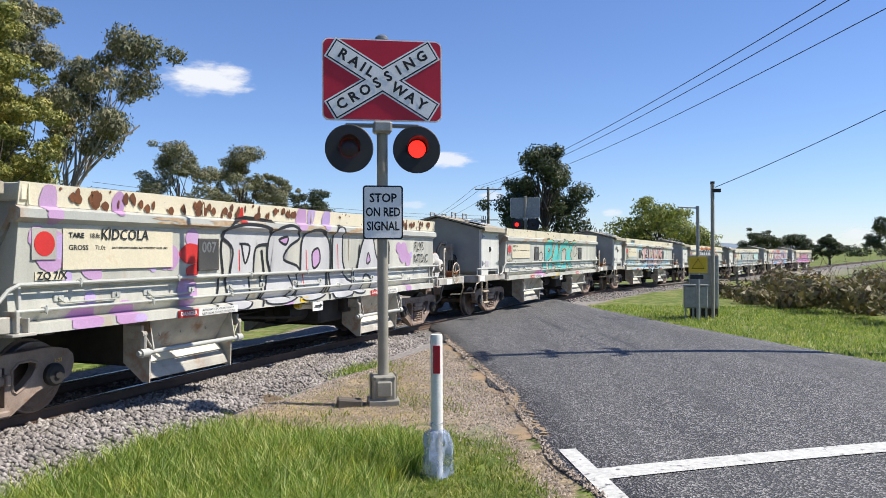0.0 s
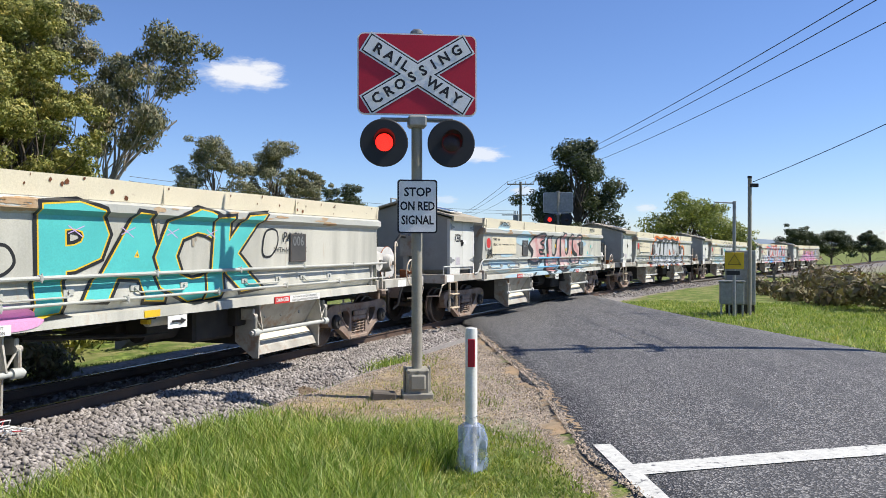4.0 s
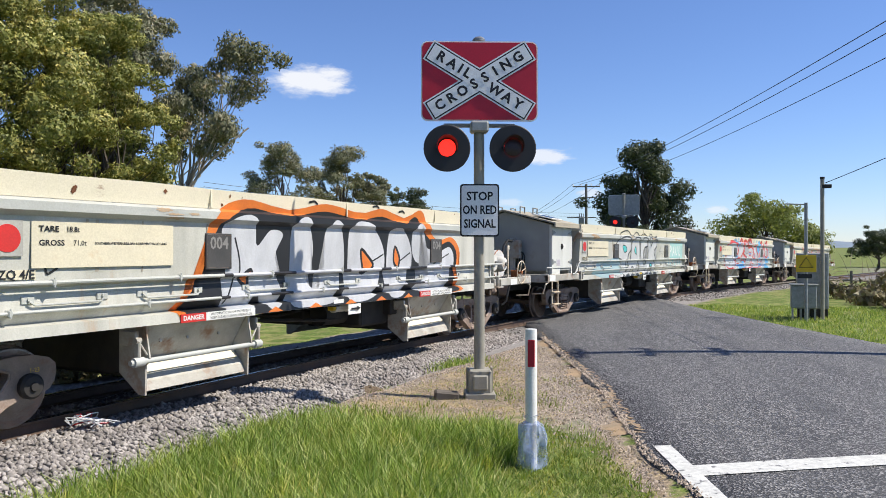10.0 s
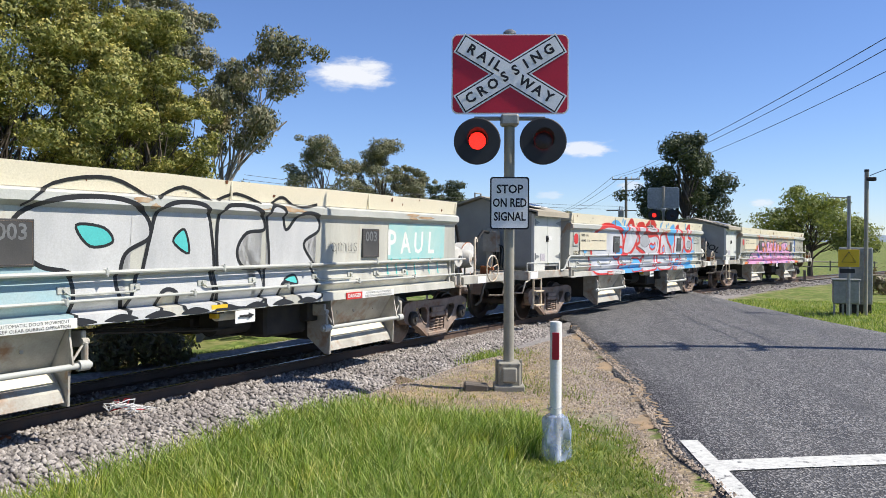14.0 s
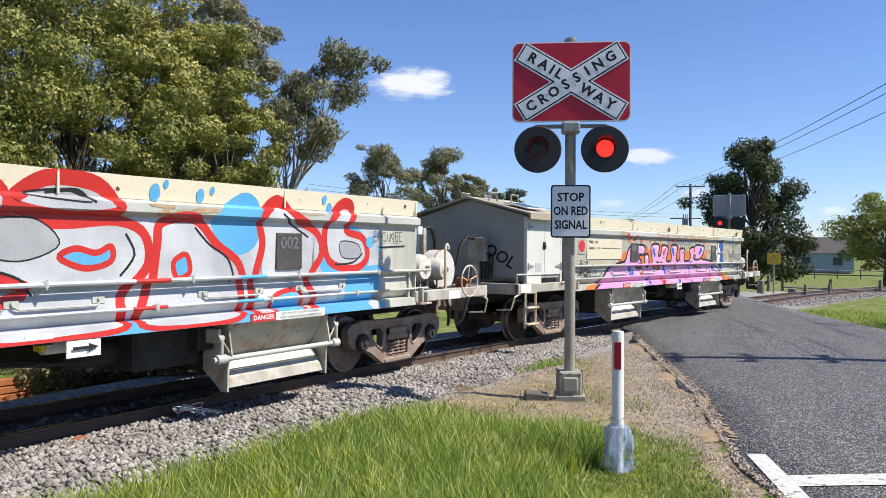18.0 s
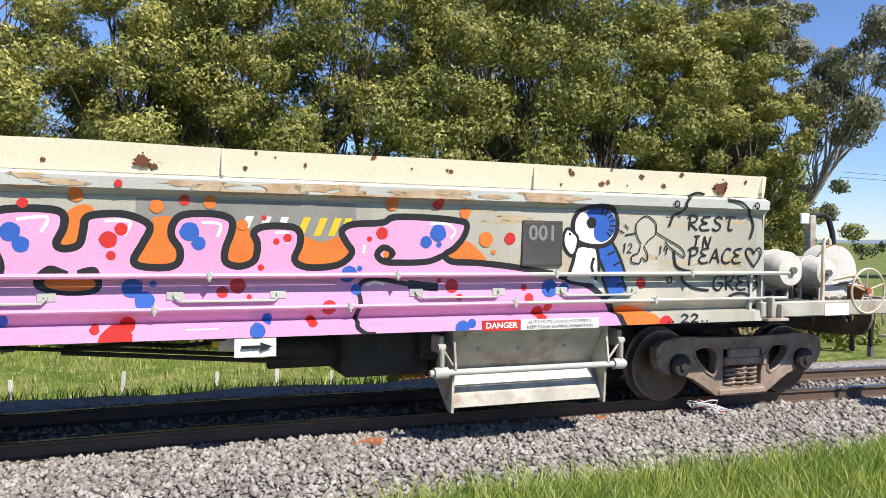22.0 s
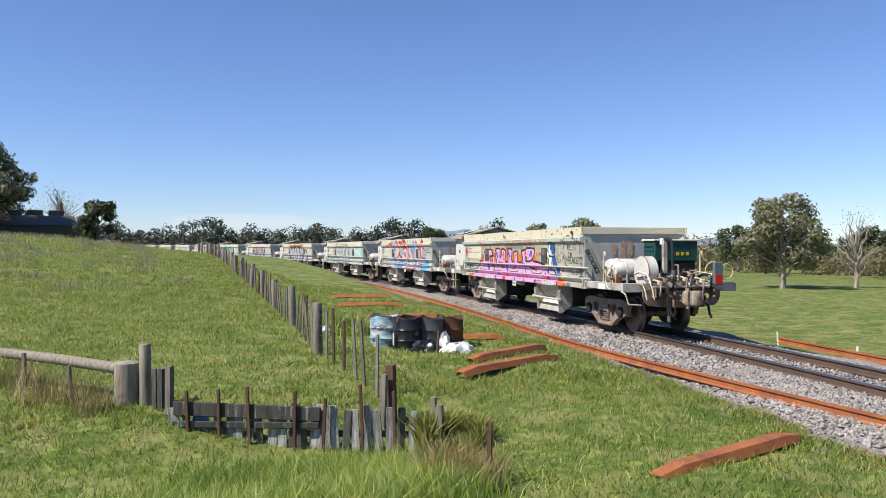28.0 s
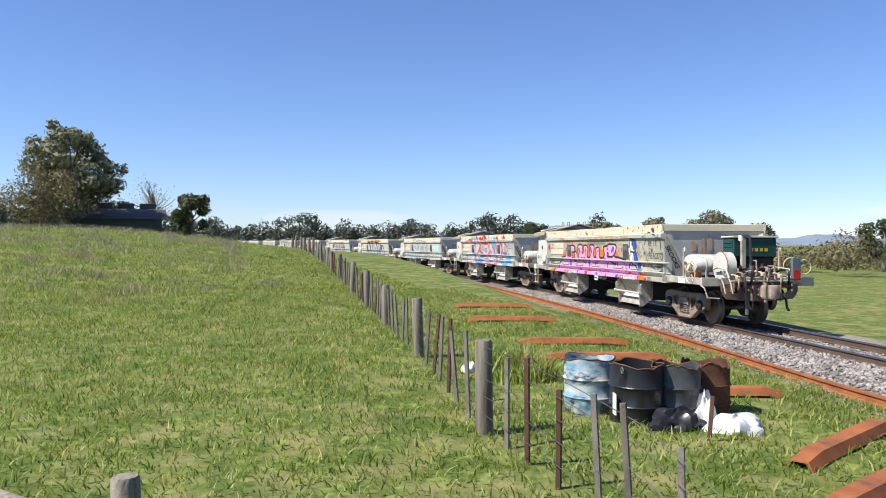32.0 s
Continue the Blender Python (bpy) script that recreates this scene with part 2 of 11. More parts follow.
M_wood = mat("grey_weathered_wood", (0.24, 0.215, 0.18), (0.14, 0.12, 0.095), scale=6, rough=0.9, stretch=(3, 3, 0.35), bump=0.5, vary=0.18, stain=(0.33, 0.33, 0.25), stain_at=(0.6, 0.75))
M_postwood = mat("sun_bleached_post_wood", (0.36, 0.32, 0.26), (0.20, 0.17, 0.13), scale=7, rough=0.9, stretch=(4, 4, 0.3), bump=0.6, vary=0.12, stain=(0.12, 0.10, 0.08), stain_scale=5, stain_at=(0.58, 0.7))
M_paling = mat("blackened_fence_timber", (0.10, 0.095, 0.085), (0.05, 0.047, 0.042), scale=6, rough=0.9, stretch=(3, 3, 0.5), bump=0.5, vary=0.35, stain=(0.36, 0.36, 0.33), stain_scale=4, stain_at=(0.56, 0.66))
M_rustpost = mat("rusty_steel_post", (0.09, 0.05, 0.035), (0.14, 0.07, 0.04), scale=8, rough=0.85, vary=0.2)
M_wire = mat("fence_wire", (0.16, 0.15, 0.14), rough=0.5, metal=0.6, bump=0.0)
M_cable = mat("power_cable", (0.05, 0.055, 0.07), rough=0.6, bump=0.0)
M_plastic = mat("white_plastic_bag", (0.80, 0.80, 0.79), (0.7, 0.7, 0.7), rough=0.35, bump=0.1)
M_bark = mat("grey_brown_bark", (0.14, 0.115, 0.09), (0.08, 0.065, 0.05), scale=4, rough=0.9, bump=0.5, stretch=(3, 3, 0.5))
M_gumbark = mat("pale_gum_bark", (0.46, 0.41, 0.34), (0.24, 0.2, 0.16), scale=2.5, rough=0.8, bump=0.3, stretch=(2, 2, 0.5))
M_stone = mat("grey_ballast_stone", (0.335, 0.31, 0.29), (0.245, 0.222, 0.208), scale=2.0, rough=0.95, spec=0.1, island=0.42, bump=0.2, position=True)
M_twig = mat("dead_brown_twigs", (0.26, 0.20, 0.15), (0.16, 0.12, 0.09), scale=3, rough=0.9, island=0.4, bump=0)
M_brick = mat("far_house_wall", (0.42, 0.35, 0.28), rough=0.8)
M_tin = mat("far_house_roof", (0.10, 0.085, 0.08), rough=0.6)

L_wattle = leaf_mat("wattle_leaves", [(0.118, 0.138, 0.036), (0.195, 0.212, 0.054), (0.295, 0.290, 0.080), (0.460, 0.415, 0.140)], trans=0.22)
L_wattle2 = leaf_mat("wattle_blossom_leaves", [(0.145, 0.168, 0.042), (0.250, 0.260, 0.066), (0.410, 0.382, 0.115), (0.650, 0.570, 0.230)], trans=0.22)
L_gum = leaf_mat("gum_leaves", [(0.13, 0.14, 0.08), (0.19, 0.195, 0.115), (0.25, 0.24, 0.155), (0.29, 0.255, 0.175)], trans=0.2)
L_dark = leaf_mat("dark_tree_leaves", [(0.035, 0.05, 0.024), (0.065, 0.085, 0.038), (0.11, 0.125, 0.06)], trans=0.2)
L_willow = leaf_mat("willow_leaves", [(0.14, 0.17, 0.05), (0.24, 0.27, 0.08), (0.33, 0.35, 0.12)], trans=0.4)
L_scrub = leaf_mat("scrub_leaves", [(0.13, 0.10, 0.06), (0.21, 0.165, 0.10), (0.20, 0.19, 0.085), (0.30, 0.25, 0.16)], trans=0.2)
L_gorse = leaf_mat("gorse_flowers", [(0.55, 0.36, 0.01), (0.70, 0.48, 0.02)], trans=0.2)
L_grass = leaf_mat("grass_blades", [(0.110, 0.190, 0.034), (0.225, 0.330, 0.058), (0.390, 0.480, 0.105), (0.660, 0.630, 0.290)], trans=0.4, rough=0.45)
L_short = leaf_mat("pasture_grass_blades", [(0.123, 0.190, 0.034), (0.213, 0.286, 0.056), (0.314, 0.364, 0.090), (0.504, 0.470, 0.190)], trans=0.4, rough=0.5)
L_straw = leaf_mat("dry_straw", [(0.34, 0.26, 0.13), (0.45, 0.36, 0.2), (0.26, 0.2, 0.1)], trans=0.25)
# needle tones lifted a little to carry the distance haze
L_pine = leaf_mat("far_pine_needles", [(0.038, 0.05, 0.04), (0.062, 0.075, 0.056), (0.085, 0.098, 0.07)], trans=0.1)


def ground_mat(name):
    """Pasture that turns to worn gravelly soil where the sheet's own wear map says."""
    m = bpy.data.materials.new(name)
    m.use_nodes = True
    nt = m.node_tree
    b = nt.nodes["Principled BSDF"]
    pos = nt.nodes.new("ShaderNodeNewGeometry").outputs["Position"]
    att = nt.nodes.new("ShaderNodeAttribute")
    att.attribute_name = "wear"
    sep = nt.nodes.new("ShaderNodeSeparateColor")
    nt.links.new(att.outputs["Color"], sep.inputs[0])
    f1, _ = _noise(nt, pos, 0.35, detail=5, low=0.35, high=0.65)
    f2, raw2 = _noise(nt, pos, 14, detail=6, low=0.35, high=0.7)
    f0, _ = _noise(nt, pos, 1.6, detail=4, low=0.45, high=0.75)
    grass = _mix(nt, f1, (0.10, 0.15, 0.03), (0.145, 0.18, 0.045))
    grass = _mix(nt, f2, grass, (0.065, 0.095, 0.02))
    f6, _ = _noise(nt, pos, 5.5, detail=4, low=0.5, high=0.66)
    grass = _mix(nt, f6, grass, (0.20, 0.25, 0.06))
    f7, _ = _noise(nt, pos, 0.9, detail=5, rough=0.65, low=0.52, high=0.64)
    grass = _mix(nt, f7, grass, (0.075, 0.115, 0.022))
    grass = _mix(nt, f0, grass, (0.27, 0.24, 0.105))
    dirt = _mix(nt, f2, (0.29, 0.24, 0.18), (0.19, 0.15, 0.11))
    f4, _ = _noise(nt, pos, 2.3, detail=5, low=0.45, high=0.62)
    dirt = _mix(nt, f4, dirt, (0.36, 0.29, 0.18))
    vo = nt.nodes.new("ShaderNodeTexVoronoi")
    vo.inputs["Scale"].default_value = 38
    nt.links.new(pos, vo.inputs["Vector"])
    vs = nt.nodes.new("ShaderNodeSeparateColor")
    nt.links.new(vo.outputs["Color"], vs.inputs[0])
    dirt = _mix(nt, vs.outputs[0], _mix(nt, 1.0, dirt, (0.62, 0.60, 0.58), "MULTIPLY"), _mix(nt, 1.0, dirt, (1.25, 1.22, 1.2), "MULTIPLY"))
    stone = _mix(nt, f2, (0.33, 0.31, 0.295), (0.17, 0.155, 0.145))
    f5, _ = _noise(nt, pos, 3.5, detail=6, rough=0.7, low=0.3, high=0.7)
    add = nt.nodes.new("ShaderNodeMath")
    add.operation = "ADD"
    sub = nt.nodes.new("ShaderNodeMath")
    sub.operation, sub.inputs[1].default_value = "SUBTRACT", 0.5
    nt.links.new(f5, sub.inputs[0])
    nt.links.new(sub.outputs[0], add.inputs[0])
    nt.links.new(sep.outputs[0], add.inputs[1])
    st = nt.nodes.new("ShaderNodeMapRange")
    st.inputs[1].default_value, st.inputs[2].default_value = 0.35, 0.65
    nt.links.new(add.outputs[0], st.inputs[0])
    out = _mix(nt, st.outputs[0], grass, dirt)
    out = _mix(nt, sep.outputs[1], out, stone)
    nt.links.new(out, b.inputs["Base Color"])
    b.inputs["Roughness"].default_value = 0.95
    b.inputs["Specular IOR Level"].default_value = 0.15
    _bump(nt, b, raw2, 0.6, 0.04)
    return m


def asphalt_mat(name):
    m = bpy.data.materials.new(name)
    m.use_nodes = True
    nt = m.node_tree
    b = nt.nodes["Principled BSDF"]
    pos = nt.nodes.new("ShaderNodeNewGeometry").outputs["Position"]
    v = nt.nodes.new("ShaderNodeTexVoronoi")
    v.inputs["Scale"].default_value = 60
    nt.links.new(pos, v.inputs["Vector"])
    sep = nt.nodes.new("ShaderNodeSeparateColor")
    nt.links.new(v.outputs["Color"], sep.inputs[0])
    r = nt.nodes.new("ShaderNodeMapRange")
    r.inputs[1].default_value, r.inputs[2].default_value = 0.55, 0.98
    nt.links.new(sep.outputs[0], r.inputs[0])
    f1, _ = _noise(nt, pos, 0.5, detail=5, low=0.35, high=0.7, stretch=(2.2, 0.35, 1))
    base = _mix(nt, f1, (0.036, 0.036, 0.038), (0.060, 0.059, 0.059))
    base = _mix(nt, r.outputs[0], base, (0.30, 0.29, 0.28))
    f3, _ = _noise(nt, pos, 1.1, detail=3, low=0.52, high=0.85, stretch=(2.4, 0.3, 1))
    base = _mix(nt, f3, base, (0.055, 0.055, 0.057))
    nt.links.new(base, b.inputs["Base Color"])
    b.inputs["Roughness"].default_value = 0.75
    _bump(nt, b, v.outputs["Distance"], 0.9, 0.012)
    return m


M_ground = ground_mat("ground_pasture_soil")
M_asphalt = asphalt_mat("worn_asphalt_chip_seal")
M_line = mat("road_line_paint", (0.66, 0.66, 0.62), (0.5, 0.5, 0.47), scale=20, fine=90, rough=0.7, stain=(0.12, 0.12, 0.12), stain_scale=9, stain_at=(0.58, 0.66), position=True)
M_edge = mat("sandy_road_edge", (0.42, 0.29, 0.17), (0.30, 0.23, 0.15), scale=3, fine=40, rough=0.95, bump=0.5, position=True)
# distance haze is put into the hills' blue base colour
M_hill = mat("haze_tinted_far_hills", (0.20, 0.25, 0.31), (0.17, 0.22, 0.27), scale=0.01, fine=0.05, rough=1.0, bump=0, position=True)
M_gravel = mat("brown_grey_gravel", (0.34, 0.28, 0.225), (0.25, 0.21, 0.175), scale=1.2, rough=0.95, spec=0.15, island=0.55, bump=0.1, position=True)
L_dead = leaf_mat("dead_grey_grass", [(0.30, 0.26, 0.19), (0.40, 0.36, 0.28), (0.22, 0.19, 0.14)], trans=0.2)

# ---- building helpers ----
class Geo:
    """Points and faces of one mesh."""

    def __init__(self):
        self.v, self.f = [], []

    def add(self, verts, faces):
        n = len(self.v)
        self.v += [tuple(p) for p in verts]
        self.f += [tuple(i + n for i in f) for f in faces]
        return self

    def box(self, a, b, c=0.0, m=None):
        """A block from corner a to corner b with its edges cut by c."""
        x0, y0, z0 = (min(p, q) for p, q in zip(a, b))
        x1, y1, z1 = (max(p, q) for p, q in zip(a, b))
        if c <= 0:
            vs = [(x, y, z) for x in (x0, x1) for y in (y0, y1) for z in (z0, z1)]
            fs = [(0, 1, 3, 2), (4, 6, 7, 5), (0, 4, 5, 1), (2, 3, 7, 6), (0, 2, 6, 4), (1, 5, 7, 3)]
        else:
            c = min(c, (x1 - x0) / 2.2, (y1 - y0) / 2.2, (z1 - z0) / 2.2)
            vs, at = [], {}
            for i, x in enumerate((x0, x1)):
                for j, y in enumerate((y0, y1)):
                    for k, z in enumerate((z0, z1)):
                        sx, sy, sz = (c if i == 0 else -c), (c if j == 0 else -c), (c if k == 0 else -c)
                        for ax, p in enumerate(((x, y + sy, z + sz), (x + sx, y, z + sz), (x + sx, y + sy, z))):
                            at[i, j, k, ax] = len(vs)
                            vs.append(p)
            fs = []
            for s in (0, 1):
                q = [(s, 0, 0), (s, 1, 0), (s, 1, 1), (s, 0, 1)]
                fs.append([at[(*p, 0)] for p in (q if s else q[::-1])])
                q = [(0, s, 0), (1, s, 0), (1, s, 1), (0, s, 1)]
                fs.append([at[(*p, 1)] for p in (q[::-1] if s else q)])
                q = [(0, 0, s), (1, 0, s), (1, 1, s), (0, 1, s)]
                fs.append([at[(*p, 2)] for p in (q if s else q[::-1])])
            for i in (0, 1):
                for j in (0, 1):
                    fs.append([at[i, j, 0, 0], at[i, j, 1, 0], at[i, j, 1, 1], at[i, j, 0, 1]])
                    fs.append([at[i, 0, j, 0], at[i, 1, j, 0], at[i, 1, j, 2], at[i, 0, j, 2]])
                    fs.append([at[0, i, j, 1], at[1, i, j, 1], at[1, i, j, 2], at[0, i, j, 2]])
                    for k in (0, 1):
                        fs.append([at[i, j, k, 0], at[i, j, k, 1], at[i, j, k, 2]])
        if m is not None:
            vs = [tuple(m @ Vector(p)) for p in vs]
        return self.add(vs, fs)

    def tube(self, path, r, n=8, caps=True, closed=False):
        """A round bar along a path; r is one radius or one for each point."""
        path = [Vector(p) for p in path]
        rs = r if isinstance(r, (list, tuple)) else [r] * len(path)
        vs, fs, ref = [], [], None
        for i, p in enumerate(path):
            if closed:
                d = path[(i + 1) % len(path)] - path[i - 1]
            else:
                d = path[min(i + 1, len(path) - 1)] - path[max(i - 1, 0)]
            d.normalize()
            if ref is None:
                ref = Vector((0, 0, 1)) if abs(d.z) < 0.9 else Vector((1, 0, 0))
            a = d.cross(ref).normalized()
            b = a.cross(d).normalized()
            ref = b
            vs += [tuple(p + (a * math.cos(6.28318 * k / n) + b * math.sin(6.28318 * k / n)) * rs[i]) for k in range(n)]
        m = len(path)
        for i in range(m if closed else m - 1):
            for k in range(n):
                i2 = (i + 1) % m
                fs.append((i * n + k, i * n + (k + 1) % n, i2 * n + (k + 1) % n, i2 * n + k))
        if caps and not closed:
            fs.append(tuple(range(n)))
            fs.append(tuple(range((m - 1) * n, m * n))[::-1])
        return self.add(vs, fs)

    def cyl(self, a, b, r, n=16, r2=None):
        return self.tube([a, b], [r, r if r2 is None else r2], n)

    def lathe(self, rings, n=24, m=None):
        """Turned about z: rings of (radius, height) from one end to the other."""
        vs, fs = [], []
        for r, z in rings:
            vs += [(r * math.cos(6.28318 * k / n), r * math.sin(6.28318 * k / n), z) for k in range(n)]
        for i in range(len(rings) - 1):
            for k in range(n):
                fs.append((i * n + k, i * n + (k + 1) % n, (i + 1) * n + (k + 1) % n, (i + 1) * n + k))
        fs.append(tuple(range(n))[::-1])
        fs.append(tuple(range((len(rings) - 1) * n, len(rings) * n)))
        if m is not None:
            vs = [tuple(m @ Vector(p)) for p in vs]
        return self.add(vs, fs)

    def prism(self, pts, m0, depth):
        """A flat outline (x, z) pushed along y by depth, placed by m0."""
        n = len(pts)
        vs = [tuple(m0 @ Vector((x, 0, z))) for x, z in pts] + [tuple(m0 @ Vector((x, depth, z))) for x, z in pts]
        fs = [tuple(range(n)), tuple(range(n, 2 * n))[::-1]] + [(i, i + n, (i + 1) % n + n, (i + 1) % n) for i in range(n)]
        return self.add(vs, fs)

    def mesh(self, name, material, smooth=35):
        me = bpy.data.meshes.new(name)
        me.from_pydata(self.v, [], self.f)
        bm = bmesh.new()
        bm.from_mesh(me)
        bmesh.ops.recalc_face_normals(bm, faces=bm.faces)
        bm.to_mesh(me)
        bm.free()
        if smooth:
            me.polygons.foreach_set("use_smooth", [True] * len(me.polygons))
            me.set_sharp_from_angle(angle=radians(smooth))
        me.materials.append(material)
        return me


def raw_mesh(name, verts, faces, material):
    """A mesh out of arrays, for what is made of very many pieces."""
    me = bpy.data.meshes.new(name)
    verts, faces = np.asarray(verts, np.float32), np.asarray(faces, np.int32)
    k = faces.shape[1]
    me.vertices.add(len(verts))
    me.vertices.foreach_set("co", verts.ravel())
    me.loops.add(faces.size)
    me.loops.foreach_set("vertex_index", faces.ravel())
    me.polygons.add(len(faces))
    me.polygons.foreach_set("loop_start", np.arange(len(faces), dtype=np.int32) * k)
    me.update(calc_edges=True)
    me.materials.append(material)
    return me


def part(name, g, material, parent, label="", smooth=35):
    me = g if isinstance(g, bpy.types.Mesh) else g.mesh(name, material, smooth)
    ob = new(name, me)
    ob.parent = parent
    return tagged(ob, label) if label else ob


def thing(name, label, category, group="", kind="", at=None):
    ob = new(name)
    if at is not None:
        ob.matrix_world = at
    return tagged(ob, label, category, group, kind)


_words = {}


def words(body, size, material, bold=0.0, align="CENTER", shear=0.0, wide=1.0):
    """Letters in the built-in font as a flat mesh in x and y."""
    key = (body, round(size, 4), material.name, bold, align, shear, wide)
    if key in _words:
        return _words[key].copy()
    cu = bpy.data.curves.new("letters", "FONT")
    cu.body, cu.size, cu.offset, cu.shear = body, size, bold, shear
    cu.align_x, cu.align_y = align, "CENTER"
    cu.resolution_u = 2
    ob = bpy.data.objects.new("letters", cu)
    me = bpy.data.meshes.new_from_object(ob)
    bpy.data.objects.remove(ob)
    bpy.data.curves.remove(cu)
    if wide != 1.0:
        me.transform(Matrix.Diagonal((wide, 1, 1, 1)))
    me.materials.clear()
    me.materials.append(material)
    _words[key] = me.copy()
    return me

# ---- the line of the track ----
# distance along the line (metres, in the train's direction) and heading in degrees past due -y
KNOTS = ((-156.8, 36.2), (-100.8, 33.1), (-67.2, 30.0), (-44.8, 26.5), (-22.4, 22.0), (0, 14.8), (16.8, 10.65), (33.6, 8.6), (67.2, -0.2), (112, -4.2), (179.2, -5.9))
RISE = ((-123.2, -0.94), (-78.4, -0.64), (-44.8, -0.07), (-24, 0.065), (-16.8, 0.105), (-8, 0.125), (0, 0.065), (11.2, 0.01), (33.6, -0.09), (67.2, -0.19), (123.2, -0.13))
_s = np.arange(-400, 420, 0.5)
_h = np.radians(180 + np.interp(_s, [k for k, _ in KNOTS], [a for _, a in KNOTS]))
_x = np.r_[0, np.cumsum((np.sin(_h)[1:] + np.sin(_h)[:-1]) / 4)]
_y = np.r_[0, np.cumsum((np.cos(_h)[1:] + np.cos(_h)[:-1]) / 4)]
_o = int(np.argmin(abs(_s)))
_x, _y = _x - _x[_o] - 9.354, _y - _y[_o] - 4.286


def on_track(s, side=0.0, z=0.0):
    """A point s along the line, side metres towards the camera's side of it, z above the rail heads."""
    h = np.interp(s, _s, _h)
    return (float(np.interp(s, _s, _x) - side * np.cos(h)), float(np.interp(s, _s, _y) + side * np.sin(h)),
            float(z + np.interp(s, [a for a, _ in RISE], [b for _, b in RISE])))


def beside(x, y):
    """For arrays of places: distance along the line and to its side (towards the camera: positive)."""
    x, y = np.asarray(x, float), np.asarray(y, float)
    flat = np.stack([x.ravel(), y.ravel()], 1)
    s, d = np.empty(len(flat)), np.empty(len(flat))
    cs, cx, cy, ch = _s[::2], _x[::2], _y[::2], _h[::2]
    for i in range(0, len(flat), 4000):
        q = flat[i : i + 4000]
        k = ((q[:, :1] - cx) ** 2 + (q[:, 1:] - cy) ** 2).argmin(1)
        dx, dy = q[:, 0] - cx[k], q[:, 1] - cy[k]
        s[i : i + 4000] = cs[k] + dx * np.sin(ch[k]) + dy * np.cos(ch[k])
        d[i : i + 4000] = -dx * np.cos(ch[k]) + dy * np.sin(ch[k])
    return s.reshape(x.shape), d.reshape(x.shape)


def ramp(a, b, v):
    t = np.clip((np.asarray(v, float) - a) / (b - a), 0, 1)
    return t * t * (3 - 2 * t)


# the road: centre and half width by y
ROAD_Y = (-60, -10, 2, 7.5, 11, 16, 20, 25, 30, 45, 120, 900)
ROAD_L = (60.0, 9.0, 2.15, 0.98, 0.82, 0.16, -0.35, -0.7, -1.0, -2.0, -8.0, -70.0)
ROAD_R = (70.0, 17.0, 10.2, 8.6, 7.9, 6.75, 5.85, 4.95, 4.3, 3.4, -2.2, -64.0)


def road_edges(y):
    return np.interp(y, ROAD_Y, ROAD_L), np.interp(y, ROAD_Y, ROAD_R)


def ground_z(x, y):
    """The height of the ground sheet; rails at the crossing lie at 0."""
    x, y = np.asarray(x, float), np.asarray(y, float)
    s, d = beside(x, y)
    top = np.interp(s, [a for a, _ in RISE], [b for _, b in RISE])
    l, r = road_edges(y)
    off = np.maximum(np.maximum(l - x, x - r), 0)
    near_road = 1 - ramp(0.3, 5.0, off)
    z = np.full(x.shape, -0.10) - 0.12 * ramp(2, -8, y)
    z = z + 0.10 * ramp(6, 2, np.hypot(x, y - 0.5))
    # paddock hill on the camera's side, climbing away to the south
    side = 0.38 * ramp(2.2, 5.0, d) + 0.62 * ramp(4, 26, d)
    z = z + ramp(-15, -72, y) * side * 3.0 + ramp(-70, -200, y) * ramp(4, 40, d) * 2.0
    # the verge lifts beyond the low boards, which stand in a dip
    z = z + 0.26 * ramp(-10.5, -14.5, y) * ramp(3.0, 4.5, d) - 0.22 * ramp(2.2, 1.0, abs(y + 10.2)) * ramp(5.8, 7.2, d) * ramp(14, 11, d)
    # lower fields beyond the line
    far = ramp(-1.9, -5.5, d) * (1 - near_road)
    z = z - 0.75 * far - 1.2 * ramp(-25, -120, d) * (1 - near_road)
    # follow the fall of the line to the north
    z = z + top * ramp(60, 8, abs(d)) * ramp(-20, -45, s)
    bed = 1 - ramp(1.7, 2.6, abs(d))
    z = z * (1 - bed) + bed * (top - 0.42)
    z = np.where(off > 0, z * (1 - near_road) + near_road * (np.minimum(-0.05, z * 0.3 - 0.05)), -0.05 - 0.05 * ramp(0.25, 0.6, np.minimum(x - l, r - x)))
    rough = 0.03 * np.sin(x * 1.7 + 0.6 * y) * np.sin(y * 1.3 - 0.4 * x) + 0.018 * np.sin(x * 4.1 - y * 2.2) * np.sin(y * 3.7 + x)
    return z + rough * ramp(0.2, 1.5, off) * (1 - bed)


def gz(x, y):
    return float(ground_z(np.array([x]), np.array([y]))[0])


def dirt_at(x, y):
    """How far the turf is worn to soil (0 to 1), and how far it is loose stone."""
    x, y = np.asarray(x, float), np.asarray(y, float)
    s, d = beside(x, y)
    l, r = road_edges(y)
    off = np.maximum(l - x, x - r)
    off = np.where(x > r, 9.0, off)
    worn = np.maximum(ramp(2.4, 0.8, off) * ramp(8.2, 9.8, y), ramp(0.55, 0.15, off)) * (off > 0) * ramp(60, 40, y)
    worn = np.maximum(worn, 0.85 * ramp(2.7, 1.0, np.hypot((x + 1.2) * 0.62, (y - 10.6) * 0.9)))
    worn = np.maximum(worn, 0.8 * ramp(3.2, 2.2, abs(d)))
    loose = np.maximum(ramp(2.7, 2.3, abs(d)), ramp(1.3, 0.4, off) * (off > 0) * 0.6 * ramp(7.5, 9.5, y) * (y < 60))
    return worn, loose


